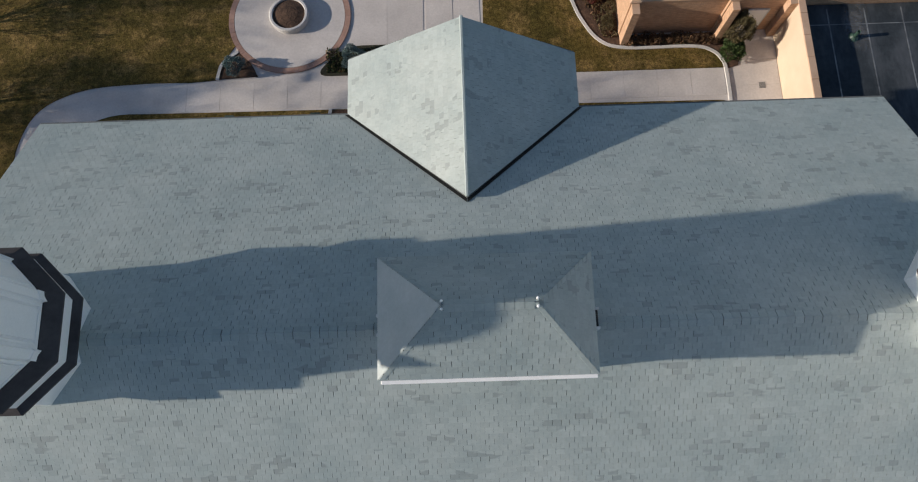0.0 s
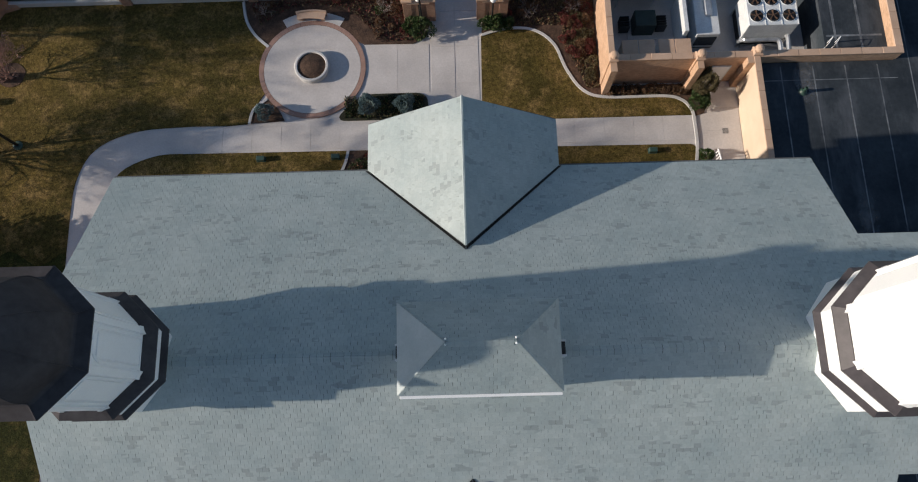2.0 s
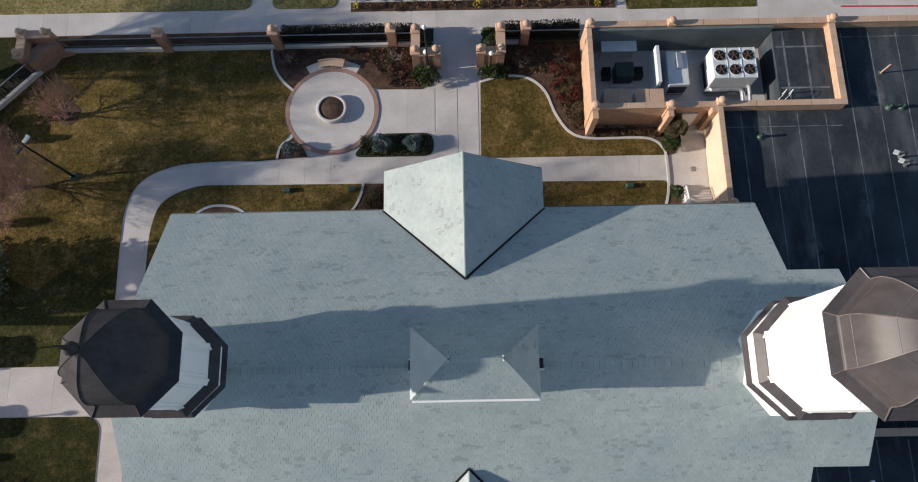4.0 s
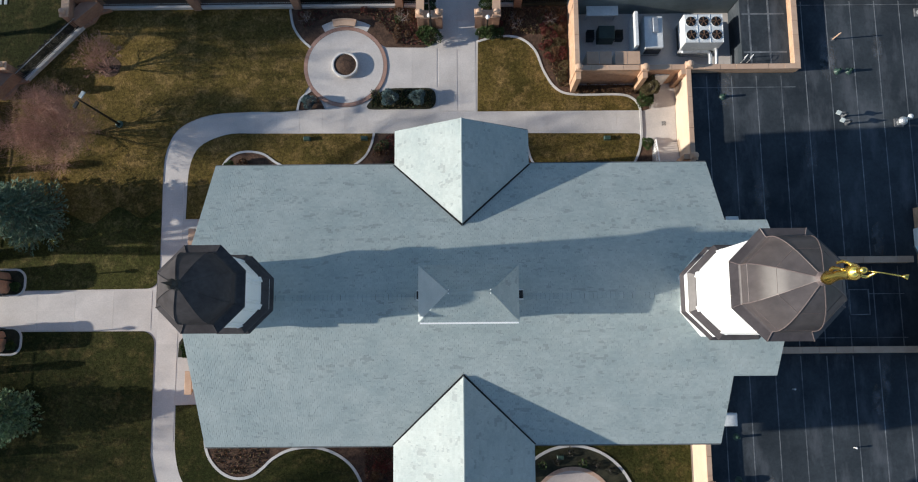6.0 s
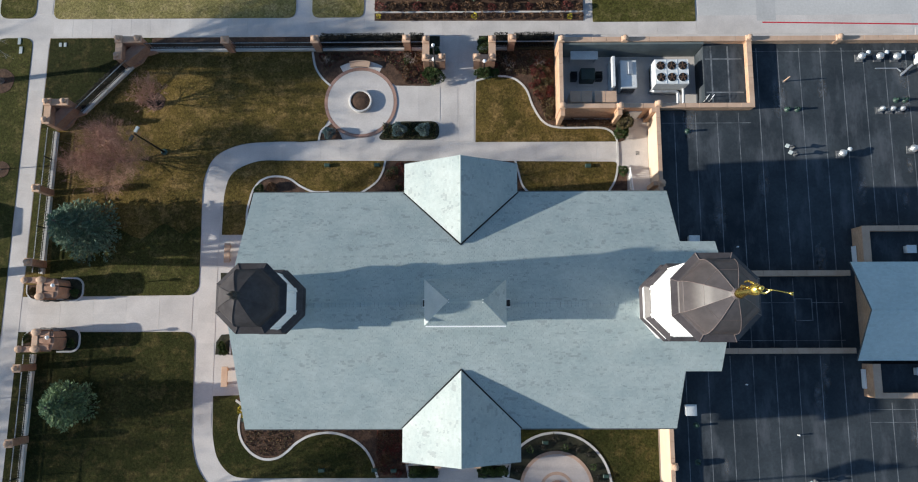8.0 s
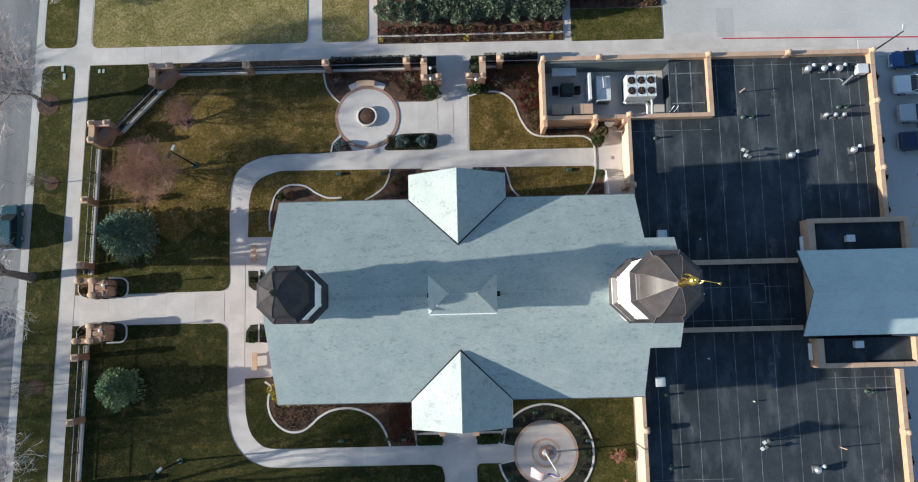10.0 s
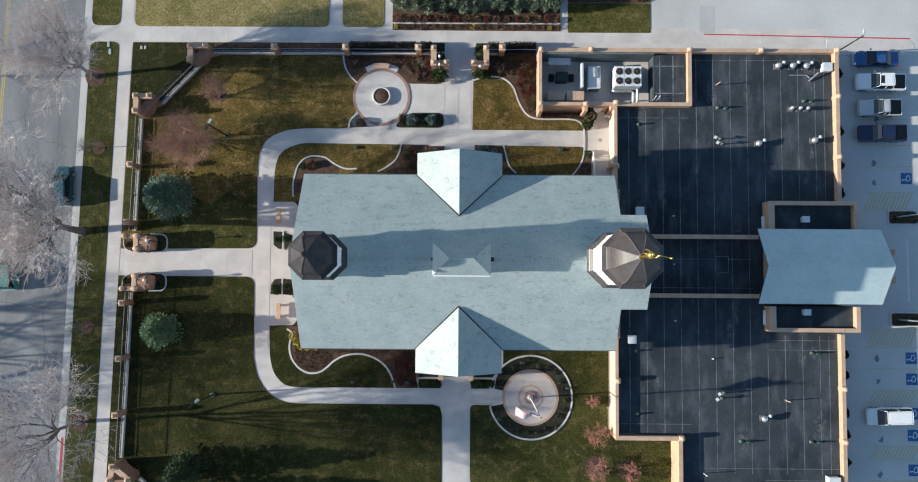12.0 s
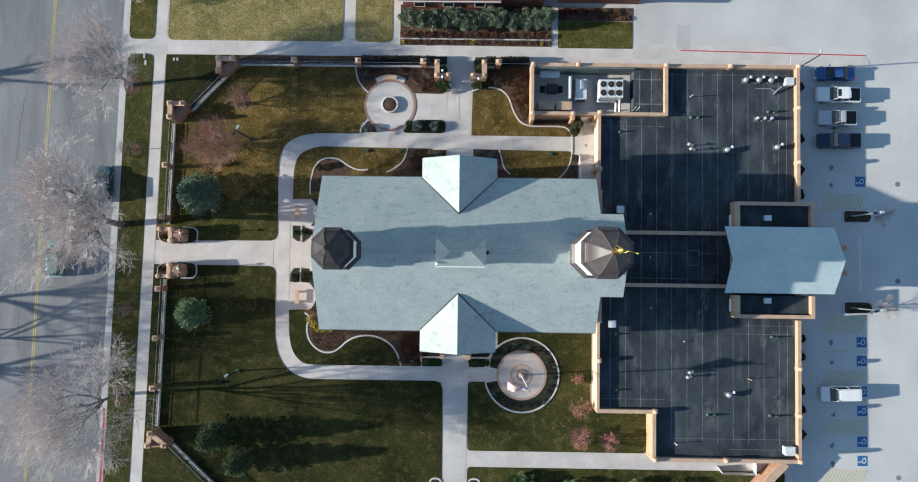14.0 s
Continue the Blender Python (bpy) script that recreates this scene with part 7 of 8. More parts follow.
for k, (x, y, h) in enumerate(((15.1, -14.5, 1.5), (15.6, -18.2, 3.2), (15.45, -21.9, 2.8), (19.15, -22.2, 2.6))):
    bare_tree(x, y, h, 1.0, 160 + k, label="small russet leafless tree on the lawn", levels=3, trunk_r=0.04, fork=0.12, kids=3, thin=0.011, twig="maroon_twig", bark="red_twig", group="russet trees")
for k, (x, y) in enumerate(((-12.4, 24.2), (-4.75, 24.2), (4.5, 23.8), (7.2, 23.9))):
    bare_tree(x, y, 1.8, 0.5, 170 + k, label="small pale stemmed leafless birch in the bed", levels=2, trunk_r=0.02, kids=2, thin=0.006, fork=0.08, group="birches", bark="dry_twig", twig="dry_twig")
bare_tree(53.6, -4.95, 3.2, 0.8, 180, label="small straw coloured leafless tree on the island", levels=4, trunk_r=0.05, fork=0.2, thin=0.008, kids=2, twig="dry_twig", group="island trees")
bare_tree(53.2, 6.55, 3.0, 0.8, 181, label="small straw coloured leafless tree on the island", levels=4, trunk_r=0.05, fork=0.2, thin=0.008, kids=2, twig="dry_twig", group="island trees")
# evergreens
conifer(-33.35, 8.35, 2.85, 6.4, "spruce", "broad blue green spruce on the lawn", 201, 330)
conifer(-34.0, -6.85, 2.15, 4.4, "pine", "light green young pine on the lawn", 202, 270, 0.1)
conifer(-30.6, -22.2, 2.15, 6.6, "dark_pine", "dark green pine on the south lawn", 203, 210)
conifer(-27.5, -25.3, 1.95, 5.8, "dark_pine", "dark green pine beside another pine", 204, 190)
# shrubs
for k, (x, y, r) in enumerate(((-5.7, 17.6, 0.62), (-3.45, 17.6, 0.58), (-12.1, 17.3, 0.52))):
    shrub(x, y, r, 0.85, "blue_shrub", "rounded blue grey juniper in mulch", 210 + k, 2400, 0.075, "juniper", group="junipers")
rnd = random.Random(3)
for k in range(13):
    shrub(-6.9 + k * 1.46 + rnd.uniform(-0.15, 0.15), 31.4 + rnd.uniform(-0.25, 0.25), rnd.uniform(1.0, 1.25), rnd.uniform(2.2, 2.9), "grey_hedge", "tall grey green broadleaf shrub in a hedge row", 230 + k, 2000, 0.17, "hedge_shrub", cat="hedge", group="tall hedge")
for k in range(17):
    shrub(-7.6 + k * 1.17, 29.5 + rnd.uniform(-0.1, 0.1), rnd.uniform(0.3, 0.48), 0.5, "brown_shrub" if k % 3 else "red_shrub", "low dry russet shrub in the bed", 260 + k, 130, 0.14, "dry_shrub", group="dry shrubs")
for k in range(22):
    shrub(-7.7 + k * 0.9, 28.65 + rnd.uniform(-0.1, 0.1), rnd.uniform(0.2, 0.33), 0.3, "brown_shrub" if k % 2 else "yellow_shrub" if k % 5 == 0 else "brown_shrub", "dry clump of grass in the bed", 290 + k, 70, 0.12, "dry_clump", group="dry clumps")
for k, (x, y, r, m) in enumerate(((-2.3, 22.6, 0.75, "hedge"), (-3.0, 23.0, 0.5, "hedge"), (-2.5, 24.8, 0.62, "hedge"), (2.2, 25.6, 0.7, "hedge"), (2.3, 22.95, 0.55, "hedge"), (1.7, 23.0, 0.4, "hedge"), (3.1, 22.95, 0.4, "hedge"),
                                  (14.55, 17.2, 0.6, "hedge"), (14.9, 17.5, 0.45, "hedge"), (14.7, 13.7, 0.42, "hedge"), (-21.1, 3.6, 0.3, "hedge"), (-20.0, 3.7, 0.33, "hedge"), (-21.2, -1.9, 0.3, "hedge"), (-19.8, -1.8, 0.36, "hedge"),
                                  (-38.3, 2.9, 0.33, "olive_shrub"), (-37.5, 2.8, 0.3, "hedge"), (-34.5, 2.8, 0.33, "hedge"), (-38.4, -1.25, 0.35, "hedge"), (-37.5, -1.1, 0.3, "olive_shrub"), (-34.5, -1.7, 0.33, "hedge"), (-18.3, 12.1, 0.4, "hedge"), (-17.2, 12.3, 0.4, "brown_shrub"), (-21.0, -2.4, 0.35, "hedge"))):
    shrub(x, y, r, r * 1.5, m, "rounded clipped shrub of brown leaves" if m in ("brown_shrub", "olive_shrub") else "rounded clipped evergreen shrub", 330 + k, int(1000 + 2600 * r * r), 0.085, "clipped_shrub", group="clipped shrubs")
shrub(14.8, 18.0, 0.64, 2.4, "olive_shrub", "tall rounded clipped shrub of olive brown leaves", 329, 6500, 0.075, "clipped_shrub", group="clipped shrubs")
for k in range(16):
    x, y = rnd.uniform(6.3, 8.5), rnd.uniform(19.3, 24.0)
    if x < 6.9 and y < 21.5:
        x += 0.9
    shrub(x, y, rnd.uniform(0.25, 0.42), 0.45, "red_shrub" if k % 3 else "brown_shrub", "low red barberry bush in mulch", 360 + k, 900, 0.05, "barberry", group="barberries")
for k in range(34):
    f = rnd.random()
    x, y = (2.0 + 6.3 * f, 23.1 + rnd.uniform(0.1, 1.9)) if k % 2 else (6.6 + 1.9 * f, 18.9 + rnd.uniform(0.2, 5.6))
    if y < 22.9 and x < 6.9 + 0.4 * (20 - min(y, 20)):
        continue
    shrub(x, y, rnd.uniform(0.22, 0.4), 0.3, ("olive_shrub", "brown_shrub", "olive_shrub", "red_shrub")[k % 4], "straw brown dry clump in the mulch bed", 800 + k, 520, 0.055, "dry_clump", group="dry clumps")
for k in range(14):
    shrub(9.2 + k * 0.36, 18.2 + rnd.uniform(-0.15, 0.15), rnd.uniform(0.2, 0.32), 0.4, "brown_shrub", "low russet shrub at the brick wall", 380 + k, 420, 0.06, "low_shrub", group="low shrubs")
for k in range(22):
    a, d = rnd.uniform(-13.2, -2.4), rnd.uniform(22.3, 25.2)
    if math.hypot(a - NC[0], d - NC[1]) < 4.6:
        continue
    shrub(a, d, rnd.uniform(0.2, 0.4), 0.35, ("brown_shrub", "red_shrub", "brown_shrub", "hedge")[k % 4], "low dry shrub in dark mulch", 400 + k, 560, 0.052, "low_shrub", group="low shrubs")
for k in range(20):
    a, d = rnd.uniform(-7.3, -4.6), rnd.uniform(-12.9, -8.2)
    shrub(a, d, rnd.uniform(0.2, 0.42), 0.35, ("brown_shrub", "red_shrub", "brown_shrub")[k % 3], "low russet shrub in the south bed", 430 + k, 330, 0.07, "low_shrub", group="low shrubs")
for k in range(12):
    a, d = rnd.uniform(-7.0, -4.6), rnd.uniform(11.9, 14.4)
    shrub(a, d, rnd.uniform(0.2, 0.38), 0.35, ("brown_shrub", "red_shrub", "hedge")[k % 3], "low russet shrub beside the porch", 455 + k, 110, 0.12, "low_shrub", group="low shrubs")
for k in range(9):
    shrub(1.9 + rnd.uniform(0, 2.8), rnd.uniform(12.6, 14.4), rnd.uniform(0.25, 0.42), 0.5, "blue_shrub" if k % 2 else "hedge", "low green shrub beside the porch", 470 + k, 140, 0.12, "low_shrub", group="low shrubs")
for k in range(6):
    shrub(-3.6 + rnd.uniform(0, 1.5), rnd.uniform(12.4, 14.4), rnd.uniform(0.25, 0.4), 0.5, "blue_shrub" if k % 2 else "hedge", "low green shrub beside the porch", 480 + k, 140, 0.12, "low_shrub", group="low shrubs")
for k, (x, y) in enumerate(((-18.6, -8.0), (-18.1, -8.5), (-17.3, -8.6), (-19.0, -7.4), (-16.5, -8.55))):
    shrub(x, y, 0.42, 0.8, "yellow_shrub", "bright yellow flowering shrub by the wall", 490 + k, 200, 0.14, "yellow_shrub", group="yellow shrubs")
for k in range(24):
    a, d = 0.27 * k, rnd.uniform(3.5, 4.35)
    if abs(math.sin(a)) < 0.25 and math.cos(a) < 0:
        continue
    shrub(FC[0] + d * math.cos(a), FC[1] + d * math.sin(a), rnd.uniform(0.18, 0.34), 0.3, ("dark_hedge", "dark_hedge", "hedge")[k % 3], "low dark ground cover round the plaza", 500 + k, 90, 0.11, "ground_cover", group="ground cover")
for k in range(10):
    for sx in ((-4.4, -2.2), (1.45, 3.8)):
        shrub(sx[0] + (sx[1] - sx[0]) * (k + 0.5) / 10, rnd.uniform(-12.95, -12.5), rnd.uniform(0.25, 0.36), 0.5, "hedge", "low evergreen hedge plant by the porch", 530 + k, 330, 0.09, "hedge_plant", group="porch hedges")
for k, (x, y, r) in enumerate(((6.9, -27.5, 0.9), (8.1, -27.7, 1.25), (9.5, -27.6, 1.0), (14.4, -28.0, 1.0), (15.6, -28.1, 0.9), (22.4, -28.0, 1.0), (27.5, -27.9, 0.9))):
    shrub(x, y, r, 1.6, "pine" if k % 2 else "hedge", "rounded evergreen bush south of the walk", 560 + k, 1700, 0.15, "evergreen_bush", group="evergreen bushes")
for k, y in enumerate((23.2, 16.5, 12.4, 9.3, -9.0, -11.2, -15.4, -17.8, -21.0, 6.8)):
    shrub(43.15, y, 0.62, 1.2, "dark_hedge", "dark clipped shrub at the foot of the parapet", 580 + k, 1500, 0.13, "dark_shrub", z=0.02, group="parapet shrubs")
for k in range(14):
    for y in (6.6, -5.05):
        shrub(49.6 + k * 0.2 + rnd.uniform(-0.1, 0.1), y + rnd.uniform(-0.5, 0.5), 0.2, 0.25, "dark_pine", "low dark ground cover on the island", 600 + k, 60, 0.1, "ground_cover", z=0.16, group="island planting")
for k in range(30):
    x = 12.8 + 9 * rnd.random()
    shrub(x, rnd.uniform(31.9, 33.1), rnd.uniform(0.2, 0.35), 0.3, "brown_shrub" if x > 18 else "red_shrub", "low russet shrub in a mulch strip", 640 + k, 70, 0.12, "dry_shrub", group="dry shrubs")
def hedge_row(x0, x1, y0, y1, h, seed):
    """Dense clipped hedge: an uneven core under a coat of small leaves and stems."""
    r = random.Random(seed)
    ob = thing("fence_hedge", "dense dark brown clipped hedge along the iron fence", "hedge", "fence hedge", at=(0, 0, 0.05))
    bm = bmesh.new()
    n = max(4, int((x1 - x0) / 0.5))
    rows = []
    for i in range(n + 1):
        x = x0 + (x1 - x0) * i / n
        a, b, t = y0 + r.uniform(0, 0.12), y1 - r.uniform(0, 0.12), h * r.uniform(0.8, 0.92)
        rows.append([bm.verts.new(q) for q in ((x, a, 0), (x, a - 0.03, t * 0.7), (x, a + 0.1, t), (x, b - 0.1, t * r.uniform(0.95, 1.03)), (x, b + 0.03, t * 0.7), (x, b, 0))])
    for p, q in zip(rows, rows[1:]):
        for k in range(5):
            bm.faces.new((p[k], q[k], q[k + 1], p[k + 1]))
    bm.faces.new(rows[0])
    bm.faces.new(rows[-1][::-1])
    part("core", bm, M["dark_hedge"], ob)
    V, F = [], []
    for _ in range(int((x1 - x0) * 420)):
        f, k = r.random(), r.random()
        x = x0 + (x1 - x0) * f
        if k < 0.55:
            p, d = Vector((x, r.uniform(y0, y1), h * r.uniform(0.8, 0.98))), Vector((r.gauss(0, 0.6), r.gauss(0, 0.6), 1))
        else:
            side = 1 if k < 0.78 else -1
            p, d = Vector((x, y1 if side > 0 else y0, r.uniform(0.1, h * 0.9))), Vector((r.gauss(0, 0.5), side, r.gauss(0.3, 0.5)))
        leaf(V, F, p, d, 0.11 * r.uniform(0.6, 1.4), 0.05, r)
    soup("foliage", V, F, M["dark_hedge"], ob)


for k, (x0, x1) in enumerate(((-12.9, -9.3), (-9.35, -5.2), (-4.65, -3.4), (3.1, 4.35), (4.95, 8.65))):
    hedge_row(x0, x1, 25.78, 26.5, 1.35, 680 + k)
for k in range(9):
    f = (k + 0.5) / 9
    shrub(-35.35 + 4.3 * f, 20.0 + 4.5 * f, 0.4, 0.5, "dark_hedge", "dark low hedge along the iron fence", 720 + k, 120, 0.13, "fence_hedge", group="fence hedge")
    shrub(-36.7 + 6.3 * f, -24.1 - 6.0 * f, 0.45, 0.6, "dark_pine", "dark green low hedge along the iron fence", 740 + k, 160, 0.13, "fence_hedge", group="fence hedge")


def ground_cover(name, label, spots, material, size, seed):
    """Loose dry blades and stems scattered over a bed."""
    r = random.Random(seed)
    V, F = [], []
    for x, y in spots:
        leaf(V, F, Vector((x, y, 0.05)), Vector((r.gauss(0, 0.7), r.gauss(0, 0.7), 1.0)), size * r.uniform(0.6, 1.5), size * 0.3, r)
    ob = soup(name, V, F, M[material], None)
    return tagged(ob, label, "ground cover", "", "stuff")


def north_west(x, y):
    return math.hypot(x - NC[0], y - NC[1]) > 4.5 and x > -13.3 + max(0.0, 25.0 - y) * 0.42


def north_east(x, y):
    return y > 22.95 or (x > 6.6 + max(0.0, 21.6 - y) * 0.42 and y > 18.5)


rnd = random.Random(91)
for area, test, n, mt_a, mt_b in (((-13.2, -2.2, 22.1, 25.15), north_west, 3800, "red_shrub", "olive_shrub"), ((1.8, 8.6, 18.4, 25.15), north_east, 8000, "brown_shrub", "olive_shrub"), ((-7.4, -4.4, -13.0, -8.1), lambda x, y: True, 2200, "brown_shrub", "red_shrub"), ((8.9, 14.4, 17.95, 18.55), lambda x, y: True, 900, "brown_shrub", "olive_shrub"), ((-7.2, -2.3, 16.9, 18.3), lambda x, y: math.hypot(x + 5.7, y - 17.6) > 0.6, 1700, "olive_shrub", "dark_pine"), ((-18.9, -7.9, -11.5, -8.2), lambda x, y: y > -9.6 or x < -14.8, 2600, "brown_shrub", "olive_shrub")):
    pts = [(rnd.uniform(area[0], area[1]), rnd.uniform(area[2], area[3])) for _ in range(n)]
    pts = [q for q in pts if test(*q) and not (q[1] < -8 and q[0] < -8 and (math.hypot(q[0] + 16.8, q[1] + 9.0) > 2.4 and q[1] < -9.3))]
    ground_cover("dry_ground_cover", "low dry russet ground cover in a mulch bed", pts[::2], mt_a, 0.15, 92)
    ground_cover("dry_ground_cover", "low straw coloured dry grass in a mulch bed", pts[1::2], mt_b, 0.15, 93)


# ---- house across the walk ----
house = thing("brick_house", "red brown brick house with pale windows", "house", at=(0, 0, 0))
part("wall", boxes((-7.6, 4.4, 32.9, 44, 0, 4.2)), M["house_brick"], house)
part("wall", boxes((4.4, 10.4, 33.5, 44, 0, 4.0)), M["house_brick"], house)
part("wall", boxes((12.4, 22.8, 34.0, 44, 0, 3.6)), M["house_brick"], house)
M["brown_roof"] = mat("brown_shingle", (0.14, 0.06, 0.045), (0.22, 0.10, 0.075), 2, 0.9, 0, 0.004, 14, 0.25)
for x0, x1, y, z in ((-8.0, 4.8, 32.5, 4.2), (4.2, 10.8, 33.1, 4.0), (12.0, 23.2, 33.5, 3.6)):
    part("roof", plane_slab([(x0, y, z), (x1, y, z), (x1, y + 6, z + 2.6), (x0, y + 6, z + 2.6)], 0.18), M["brown_roof"], house)
    part("roof", plane_slab([(x0, y + 12, z), (x0, y + 6, z + 2.6), (x1, y + 6, z + 2.6), (x1, y + 12, z)], 0.18), M["brown_roof"], house)
    part("fascia", boxes((x0, x1, y - 0.06, y - 0.005, z - 0.2, z + 0.02)), M["white"], house)
for x in (-5.5, -1.8, 2.2):
    w = part("window", boxes((x - 0.6, x + 0.6, 32.8, 32.89, 1.6, 3.0)), M["glass"], house)
    part("frame", boxes((x - 0.7, x - 0.6, 32.78, 32.9, 1.5, 3.1), (x + 0.6, x + 0.7, 32.78, 32.9, 1.5, 3.1), (x - 0.6, x + 0.6, 32.78, 32.9, 3.0, 3.1), (x - 0.6, x + 0.6, 32.78, 32.9, 1.5, 1.6)), M["white"], w)


# ---- vehicles ----
def loft(stations):
    """A closed body from cross sections: (x, half width low, half width high, z low, z high)."""
    bm = bmesh.new()
    rows = []
    for x, wl, wh, z0, z1 in stations:
        zm = z0 + (z1 - z0) * 0.55
        sec = [(-wl * 0.93, z0), (-wl, z0 + 0.12), (-wl, zm), (-wh, z1 - 0.04), (-wh + 0.1, z1), (wh - 0.1, z1), (wh, z1 - 0.04), (wl, zm), (wl, z0 + 0.12), (wl * 0.93, z0)]
        rows.append([bm.verts.new((x, y, z)) for y, z in sec])
    for a, b in zip(rows, rows[1:]):
        for i in range(10):
            j = (i + 1) % 10
            bm.faces.new((a[i], a[j], b[j], b[i]))
    bm.faces.new(rows[0]), bm.faces.new(rows[-1][::-1])
    bmesh.ops.recalc_face_normals(bm, faces=list(bm.faces))
    for f in bm.faces:
        f.smooth = False
    return bm


def vehicle(name, label, kind, paint, x, y, ang=0.0, length=5.6, z=0.012):
    """Front towards -x. kind: pickup, sedan or van."""
    ob = thing(name, label, "car", "parked vehicles", at=(x, y, z))
    ob.rotation_euler = (0, 0, radians(ang))
    h = length / 2
    pm = M[paint]
    W = 0.98 if kind != "sedan" else 0.9
    if kind == "pickup":
        hood, deck, roof = 1.12, 1.08, 1.86
        part("body", loft([(-h, W * 0.82, W * 0.75, 0.45, 0.85), (-h + 0.15, W * 0.95, W * 0.88, 0.38, 1.0), (-h + 1.45, W, W * 0.9, 0.36, hood), (-h + 1.6, W, W * 0.92, 0.36, hood + 0.02), (h - 1.6, W, W * 0.92, 0.36, hood), (h - 1.55, W, W * 0.95, 0.36, deck), (h - 0.05, W * 0.97, W * 0.93, 0.42, deck), (h, W * 0.94, W * 0.9, 0.5, deck - 0.05)]), pm, ob)
        part("bed_liner", boxes((h - 1.5, h - 0.1, -W + 0.14, W - 0.14, deck - 0.05, deck + 0.006)), M["iron"], ob, "dark truck bed")
        for sy in (-1, 1):
            part("bed_rail", boxes((h - 1.53, h - 0.04, sy * (W - 0.1) - 0.06, sy * (W - 0.1) + 0.06, deck - 0.02, deck + 0.05), bevel=0.015), pm, ob)
        part("tailgate", boxes((h - 0.1, h - 0.01, -W + 0.1, W - 0.1, 0.6, deck + 0.05), bevel=0.015), pm, ob)
        g0, g1, g2, g3 = -h + 1.5, -h + 2.25, h - 1.75, h - 1.57
    elif kind == "sedan":
        hood, deck, roof = 0.92, 0.98, 1.42
        part("body", loft([(-h, W * 0.7, W * 0.6, 0.4, 0.65), (-h + 0.2, W * 0.93, W * 0.82, 0.3, 0.78), (-h + 1.5, W, W * 0.88, 0.28, hood), (h - 1.2, W, W * 0.88, 0.28, deck), (h - 0.15, W * 0.94, W * 0.84, 0.32, deck - 0.03), (h, W * 0.8, W * 0.7, 0.45, 0.85)]), pm, ob)
        g0, g1, g2, g3 = -h + 1.35, -h + 2.15, h - 1.75, h - 0.95
    else:
        hood, deck, roof = 1.05, 1.1, 1.78
        part("body", loft([(-h, W * 0.75, W * 0.66, 0.42, 0.8), (-h + 0.18, W * 0.94, W * 0.85, 0.34, 0.94), (-h + 1.15, W, W * 0.9, 0.32, hood), (h - 0.2, W, W * 0.92, 0.32, deck), (h, W * 0.95, W * 0.88, 0.45, deck)]), pm, ob)
        g0, g1, g2, g3 = -h + 1.0, -h + 1.8, h - 0.4, h - 0.08
    b = hood - 0.02
    wb, wt = W * 0.9, W * 0.72
    bm = bmesh.new()
    lo = [bm.verts.new(p) for p in ((g0, -wb, b), (g3, -wb, b), (g3, wb, b), (g0, wb, b))]
    hi = [bm.verts.new(p) for p in ((g1, -wt, roof - 0.03), (g2, -wt, roof - 0.03), (g2, wt, roof - 0.03), (g1, wt, roof - 0.03))]
    bm.faces.new(lo[::-1]), bm.faces.new(hi)
    for i in range(4):
        j = (i + 1) % 4
        bm.faces.new((lo[i], lo[j], hi[j], hi[i]))
    part("window_glass", bm, M["glass"], ob, "dark tinted windows")
    part("roof", loft([(g1 - 0.06, wt * 0.9, wt * 0.85, roof - 0.09, roof - 0.02), (g1 + 0.15, wt + 0.03, wt - 0.02, roof - 0.09, roof + 0.02), (g2 - 0.15, wt + 0.03, wt - 0.02, roof - 0.09, roof + 0.02), (g2 + 0.04, wt * 0.92, wt * 0.88, roof - 0.09, roof - 0.02)]), pm, ob)
    for sy in (-1, 1):
        for xa, xb, ya, yb in ((g0, g1, wb, wt), (g3, g2, wb, wt)):
            bm = bmesh.new()
            tube(bm, [(xa, sy * ya, b), (xb, sy * yb, roof - 0.03)], 0.03, n=5)
            part("pillar", bm, pm, ob)
        bm = bmesh.new()
        xm = (g1 + g2) / 2
        tube(bm, [(xm, sy * (wb + 0.005), b), (xm, sy * (wt + 0.01), roof - 0.03)], 0.025, n=5)
        part("pillar", bm, pm, ob)
        part("mirror", boxes((g0 + 0.35, g0 + 0.5, sy * (W + 0.1) - 0.1, sy * (W + 0.1) + 0.1, b + 0.02, b + 0.2), bevel=0.03), pm, ob)
        part("headlight", boxes((-h + 0.02, -h + 0.16, sy * W * 0.72 - 0.15, sy * W * 0.72 + 0.15, 0.66, 0.8), bevel=0.02), M["grey_metal"], ob)
        part("tail_light", boxes((h - 0.1, h + 0.01, sy * W * 0.84 - 0.07, sy * W * 0.84 + 0.07, 0.65, 0.95), bevel=0.01), M["line_red"], ob)
        for xw in (-h + 0.95, h - 1.1):
            wl = part("wheel", bmesh.new(), M["iron"], ob)
            bm = ring(bmesh.new(), [(0.26, -0.12), (0.36, -0.11), (0.37, 0.0), (0.36, 0.11), (0.26, 0.12)], 18, 0)
            bmesh.ops.transform(bm, matrix=Matrix.Translation((xw, sy * (W - 0.1), 0.37)) @ Matrix.Rotation(radians(90), 4, "X"), verts=bm.verts)
            part("tyre", bm, M["iron"], wl)
            bm = ring(bmesh.new(), [(0.24, -0.125), (0.24, 0.125)], 14, 0)
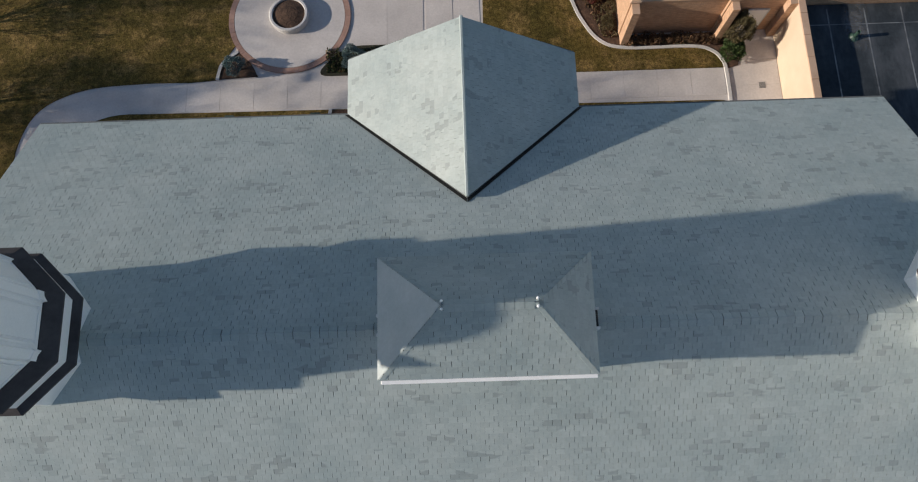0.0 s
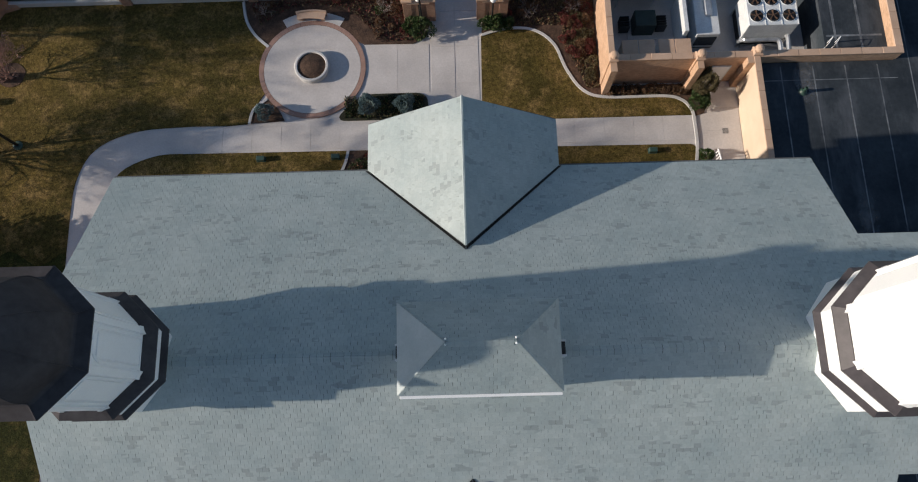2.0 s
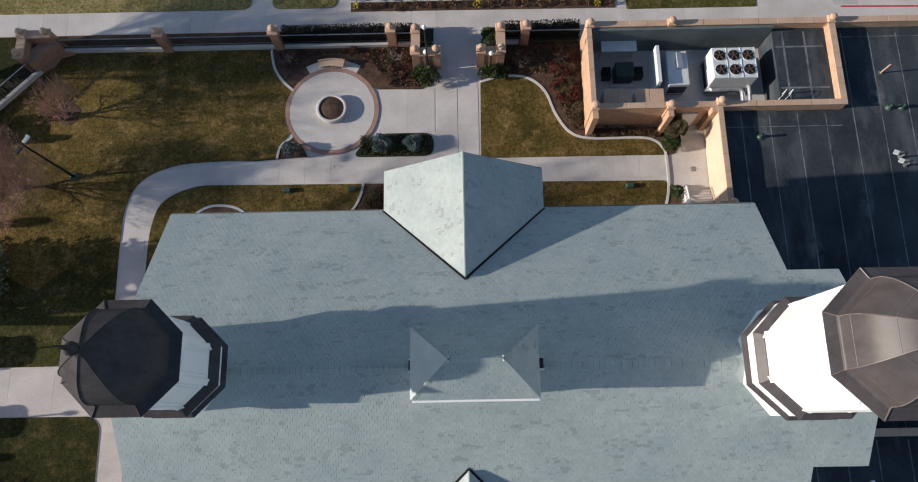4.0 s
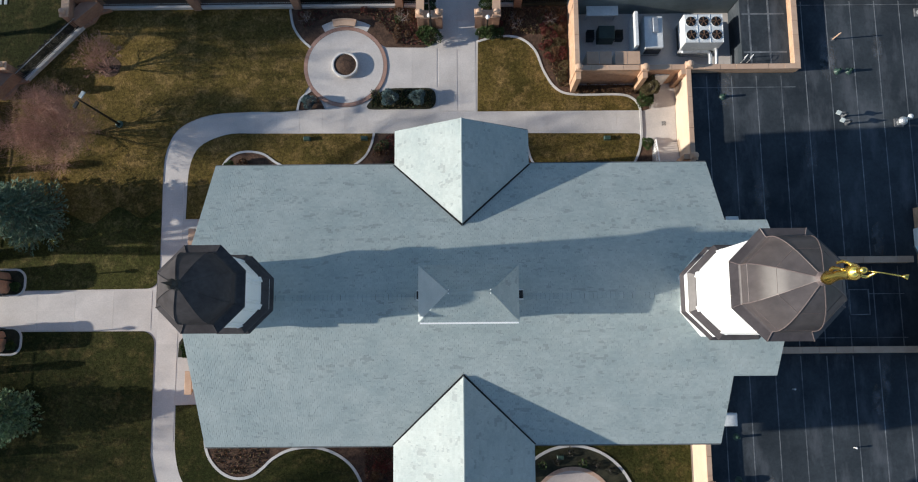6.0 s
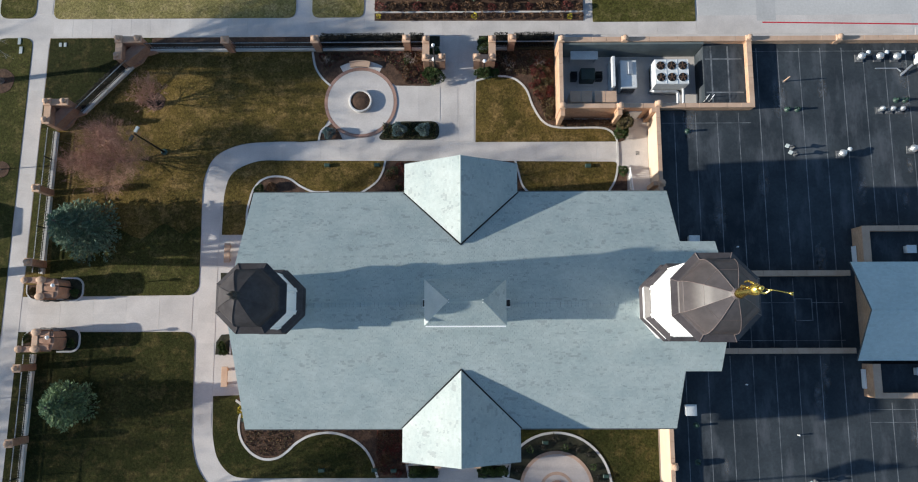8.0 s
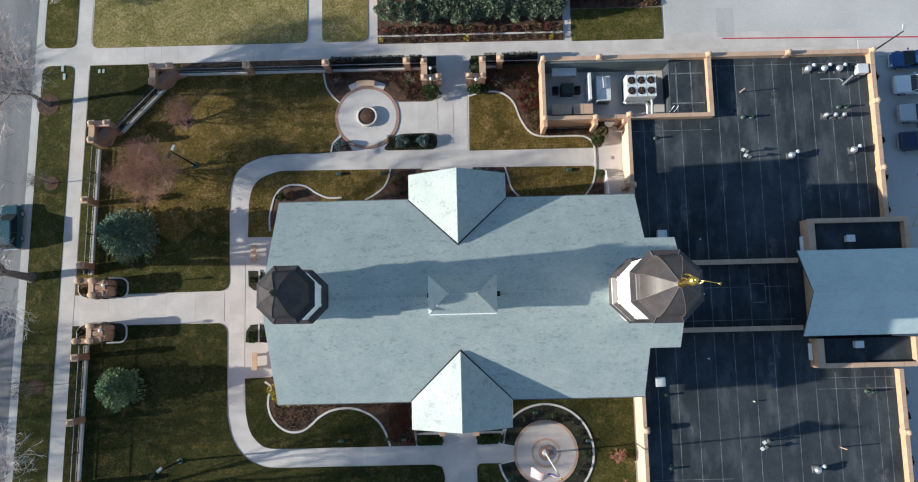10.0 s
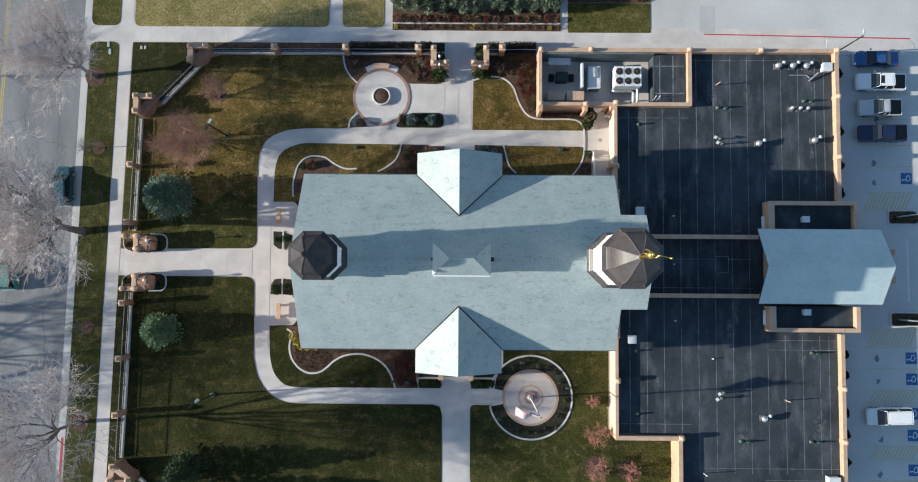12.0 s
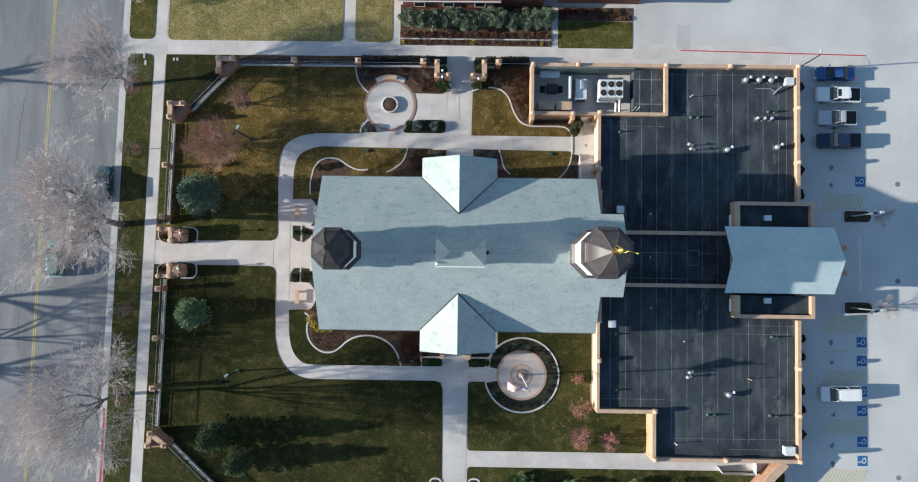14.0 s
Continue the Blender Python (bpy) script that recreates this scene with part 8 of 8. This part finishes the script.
            bmesh.ops.transform(bm, matrix=Matrix.Translation((xw, sy * (W - 0.1), 0.37)) @ Matrix.Rotation(radians(90), 4, "X"), verts=bm.verts)
            part("rim", bm, M["steel"], wl)
    part("bumper", boxes((-h - 0.06, -h + 0.1, -W * 0.85, W * 0.85, 0.42, 0.6), bevel=0.03), M["steel"], ob)
    part("bumper", boxes((h - 0.08, h + 0.07, -W * 0.85, W * 0.85, 0.42, 0.58), bevel=0.03), M["steel"], ob)
    return ob, roof


M["paint_blue"] = mat("blue_car_paint", (0.028, 0.085, 0.23), (0.04, 0.11, 0.29), 1, 0.3, 0.2, 0, 8, 0.05, coat=0.6)
M["paint_navy"] = mat("navy_car_paint", (0.012, 0.02, 0.06), (0.02, 0.03, 0.08), 1, 0.3, 0.2, 0, 8, 0.05, coat=0.6)
M["paint_white"] = mat("white_car_paint", (0.74, 0.75, 0.76), (0.8, 0.8, 0.8), 1, 0.3, 0, 0, 8, 0.04, coat=0.5)
M["paint_silver"] = mat("silver_car_paint", (0.5, 0.51, 0.52), (0.58, 0.59, 0.6), 1, 0.35, 0.3, 0, 8, 0.04, coat=0.5)
M["paint_teal"] = mat("teal_car_paint", (0.02, 0.20, 0.18), (0.03, 0.25, 0.22), 1, 0.35, 0.2, 0, 8, 0.05, coat=0.5)
M["paint_dark_teal"] = mat("dark_teal_car_paint", (0.01, 0.06, 0.08), (0.02, 0.08, 0.10), 1, 0.35, 0.2, 0, 8, 0.05, coat=0.5)
vehicle("sedan_car", "blue sedan parked in the shade of the wing", "sedan", "paint_blue", 47.8, 24.9, 0, 5.1)
v, rf = vehicle("pickup_truck", "white crew cab pickup with a sunroof and dark bed", "pickup", "paint_white", 48.15, 22.15, -1, 5.5)
part("sunroof", boxes((-0.55, -0.1, -0.45, 0.45, rf + 0.005, rf + 0.03), bevel=0.01), M["glass"], v)
part("tool_box", boxes((0.85, 1.5, -0.45, 0.45, 1.08, 1.25), bevel=0.02), M["white"], v)
vehicle("pickup_truck", "silver pickup with an open dark bed", "pickup", "paint_silver", 48.0, 19.15, 0, 4.75)
vehicle("pickup_truck", "navy blue pickup with a dark bed", "pickup", "paint_navy", 48.15, 16.2, 0, 5.45)
v, rf = vehicle("estate_car", "white van with roof rails in an access bay", "van", "paint_white", 48.2, -15.85, 2, 4.9)
for sy in (-0.6, 0.6):
    part("roof_rail", boxes((-0.8, 1.9, sy - 0.02, sy + 0.02, rf + 0.02, rf + 0.06), bevel=0.01), M["grey_metal"], v)
vehicle("estate_car", "teal green van on the street lane", "van", "paint_teal", -51.9, -0.1, -88, 4.6, -0.145)
vehicle("estate_car", "dark teal van parked at the kerb", "van", "paint_dark_teal", -45.9, 9.6, -88, 4.6, -0.14)


# ---- walk panels ----
def panels(x0, x1, y0, y1, nx, ny, slant=False):
    """Concrete panels with open joints laid on the pavement."""
    sx, sy = (x1 - x0) / nx, (y1 - y0) / ny
    me = None
    for i in range(nx):
        for j in range(ny):
            cx, cy = x0 + (i + 0.5) * sx, y0 + (j + 0.5) * sy
            if me is None:
                bm = boxes((-sx / 2 + 0.007, sx / 2 - 0.007, -sy / 2 + 0.007, sy / 2 - 0.007, -0.002, 0.016))
                me = bpy.data.meshes.new("walk_panel")
                bm.to_mesh(me)
                bm.free()
                me.materials.append(M["panel"])
            ob = new("walk_panel", me)
            ob.parent = pave
            if slant:
                ob.location = (*st(cx, cy), 0)
                ob.rotation_euler = (0, 0, radians(-1.6))
            else:
                ob.location = (cx, cy, 0)


pave = bpy.data.objects["pavement"]
panels(-38.4, 42.3, 26.82, 28.64, 44, 1)
panels(-40.98, -39.42, -40, 26.3, 1, 42, True)
panels(-40.98, -39.42, 29.2, 45, 1, 10, True)
panels(-38.8, -24.0, -0.64, 2.4, 5, 2)
panels(-23.5, -21.9, -9.0, 11.0, 1, 11)
panels(-16.5, 14.2, 14.9, 16.5, 17, 1)
panels(-17.5, 5.0, -15.02, -13.35, 12, 1)
panels(-1.78, -0.28, 16.6, 26.7, 1, 4)
panels(-0.22, 1.22, 16.6, 26.7, 1, 4)
panels(-5.9, -1.9, 18.55, 21.85, 2, 1)
panels(-1.9, 1.15, -40, -15.2, 1, 8)
panels(14.5, 17.1, 13.95, 18.4, 1, 3)
panels(1.35, 33.0, -25.78, -23.98, 13, 1)
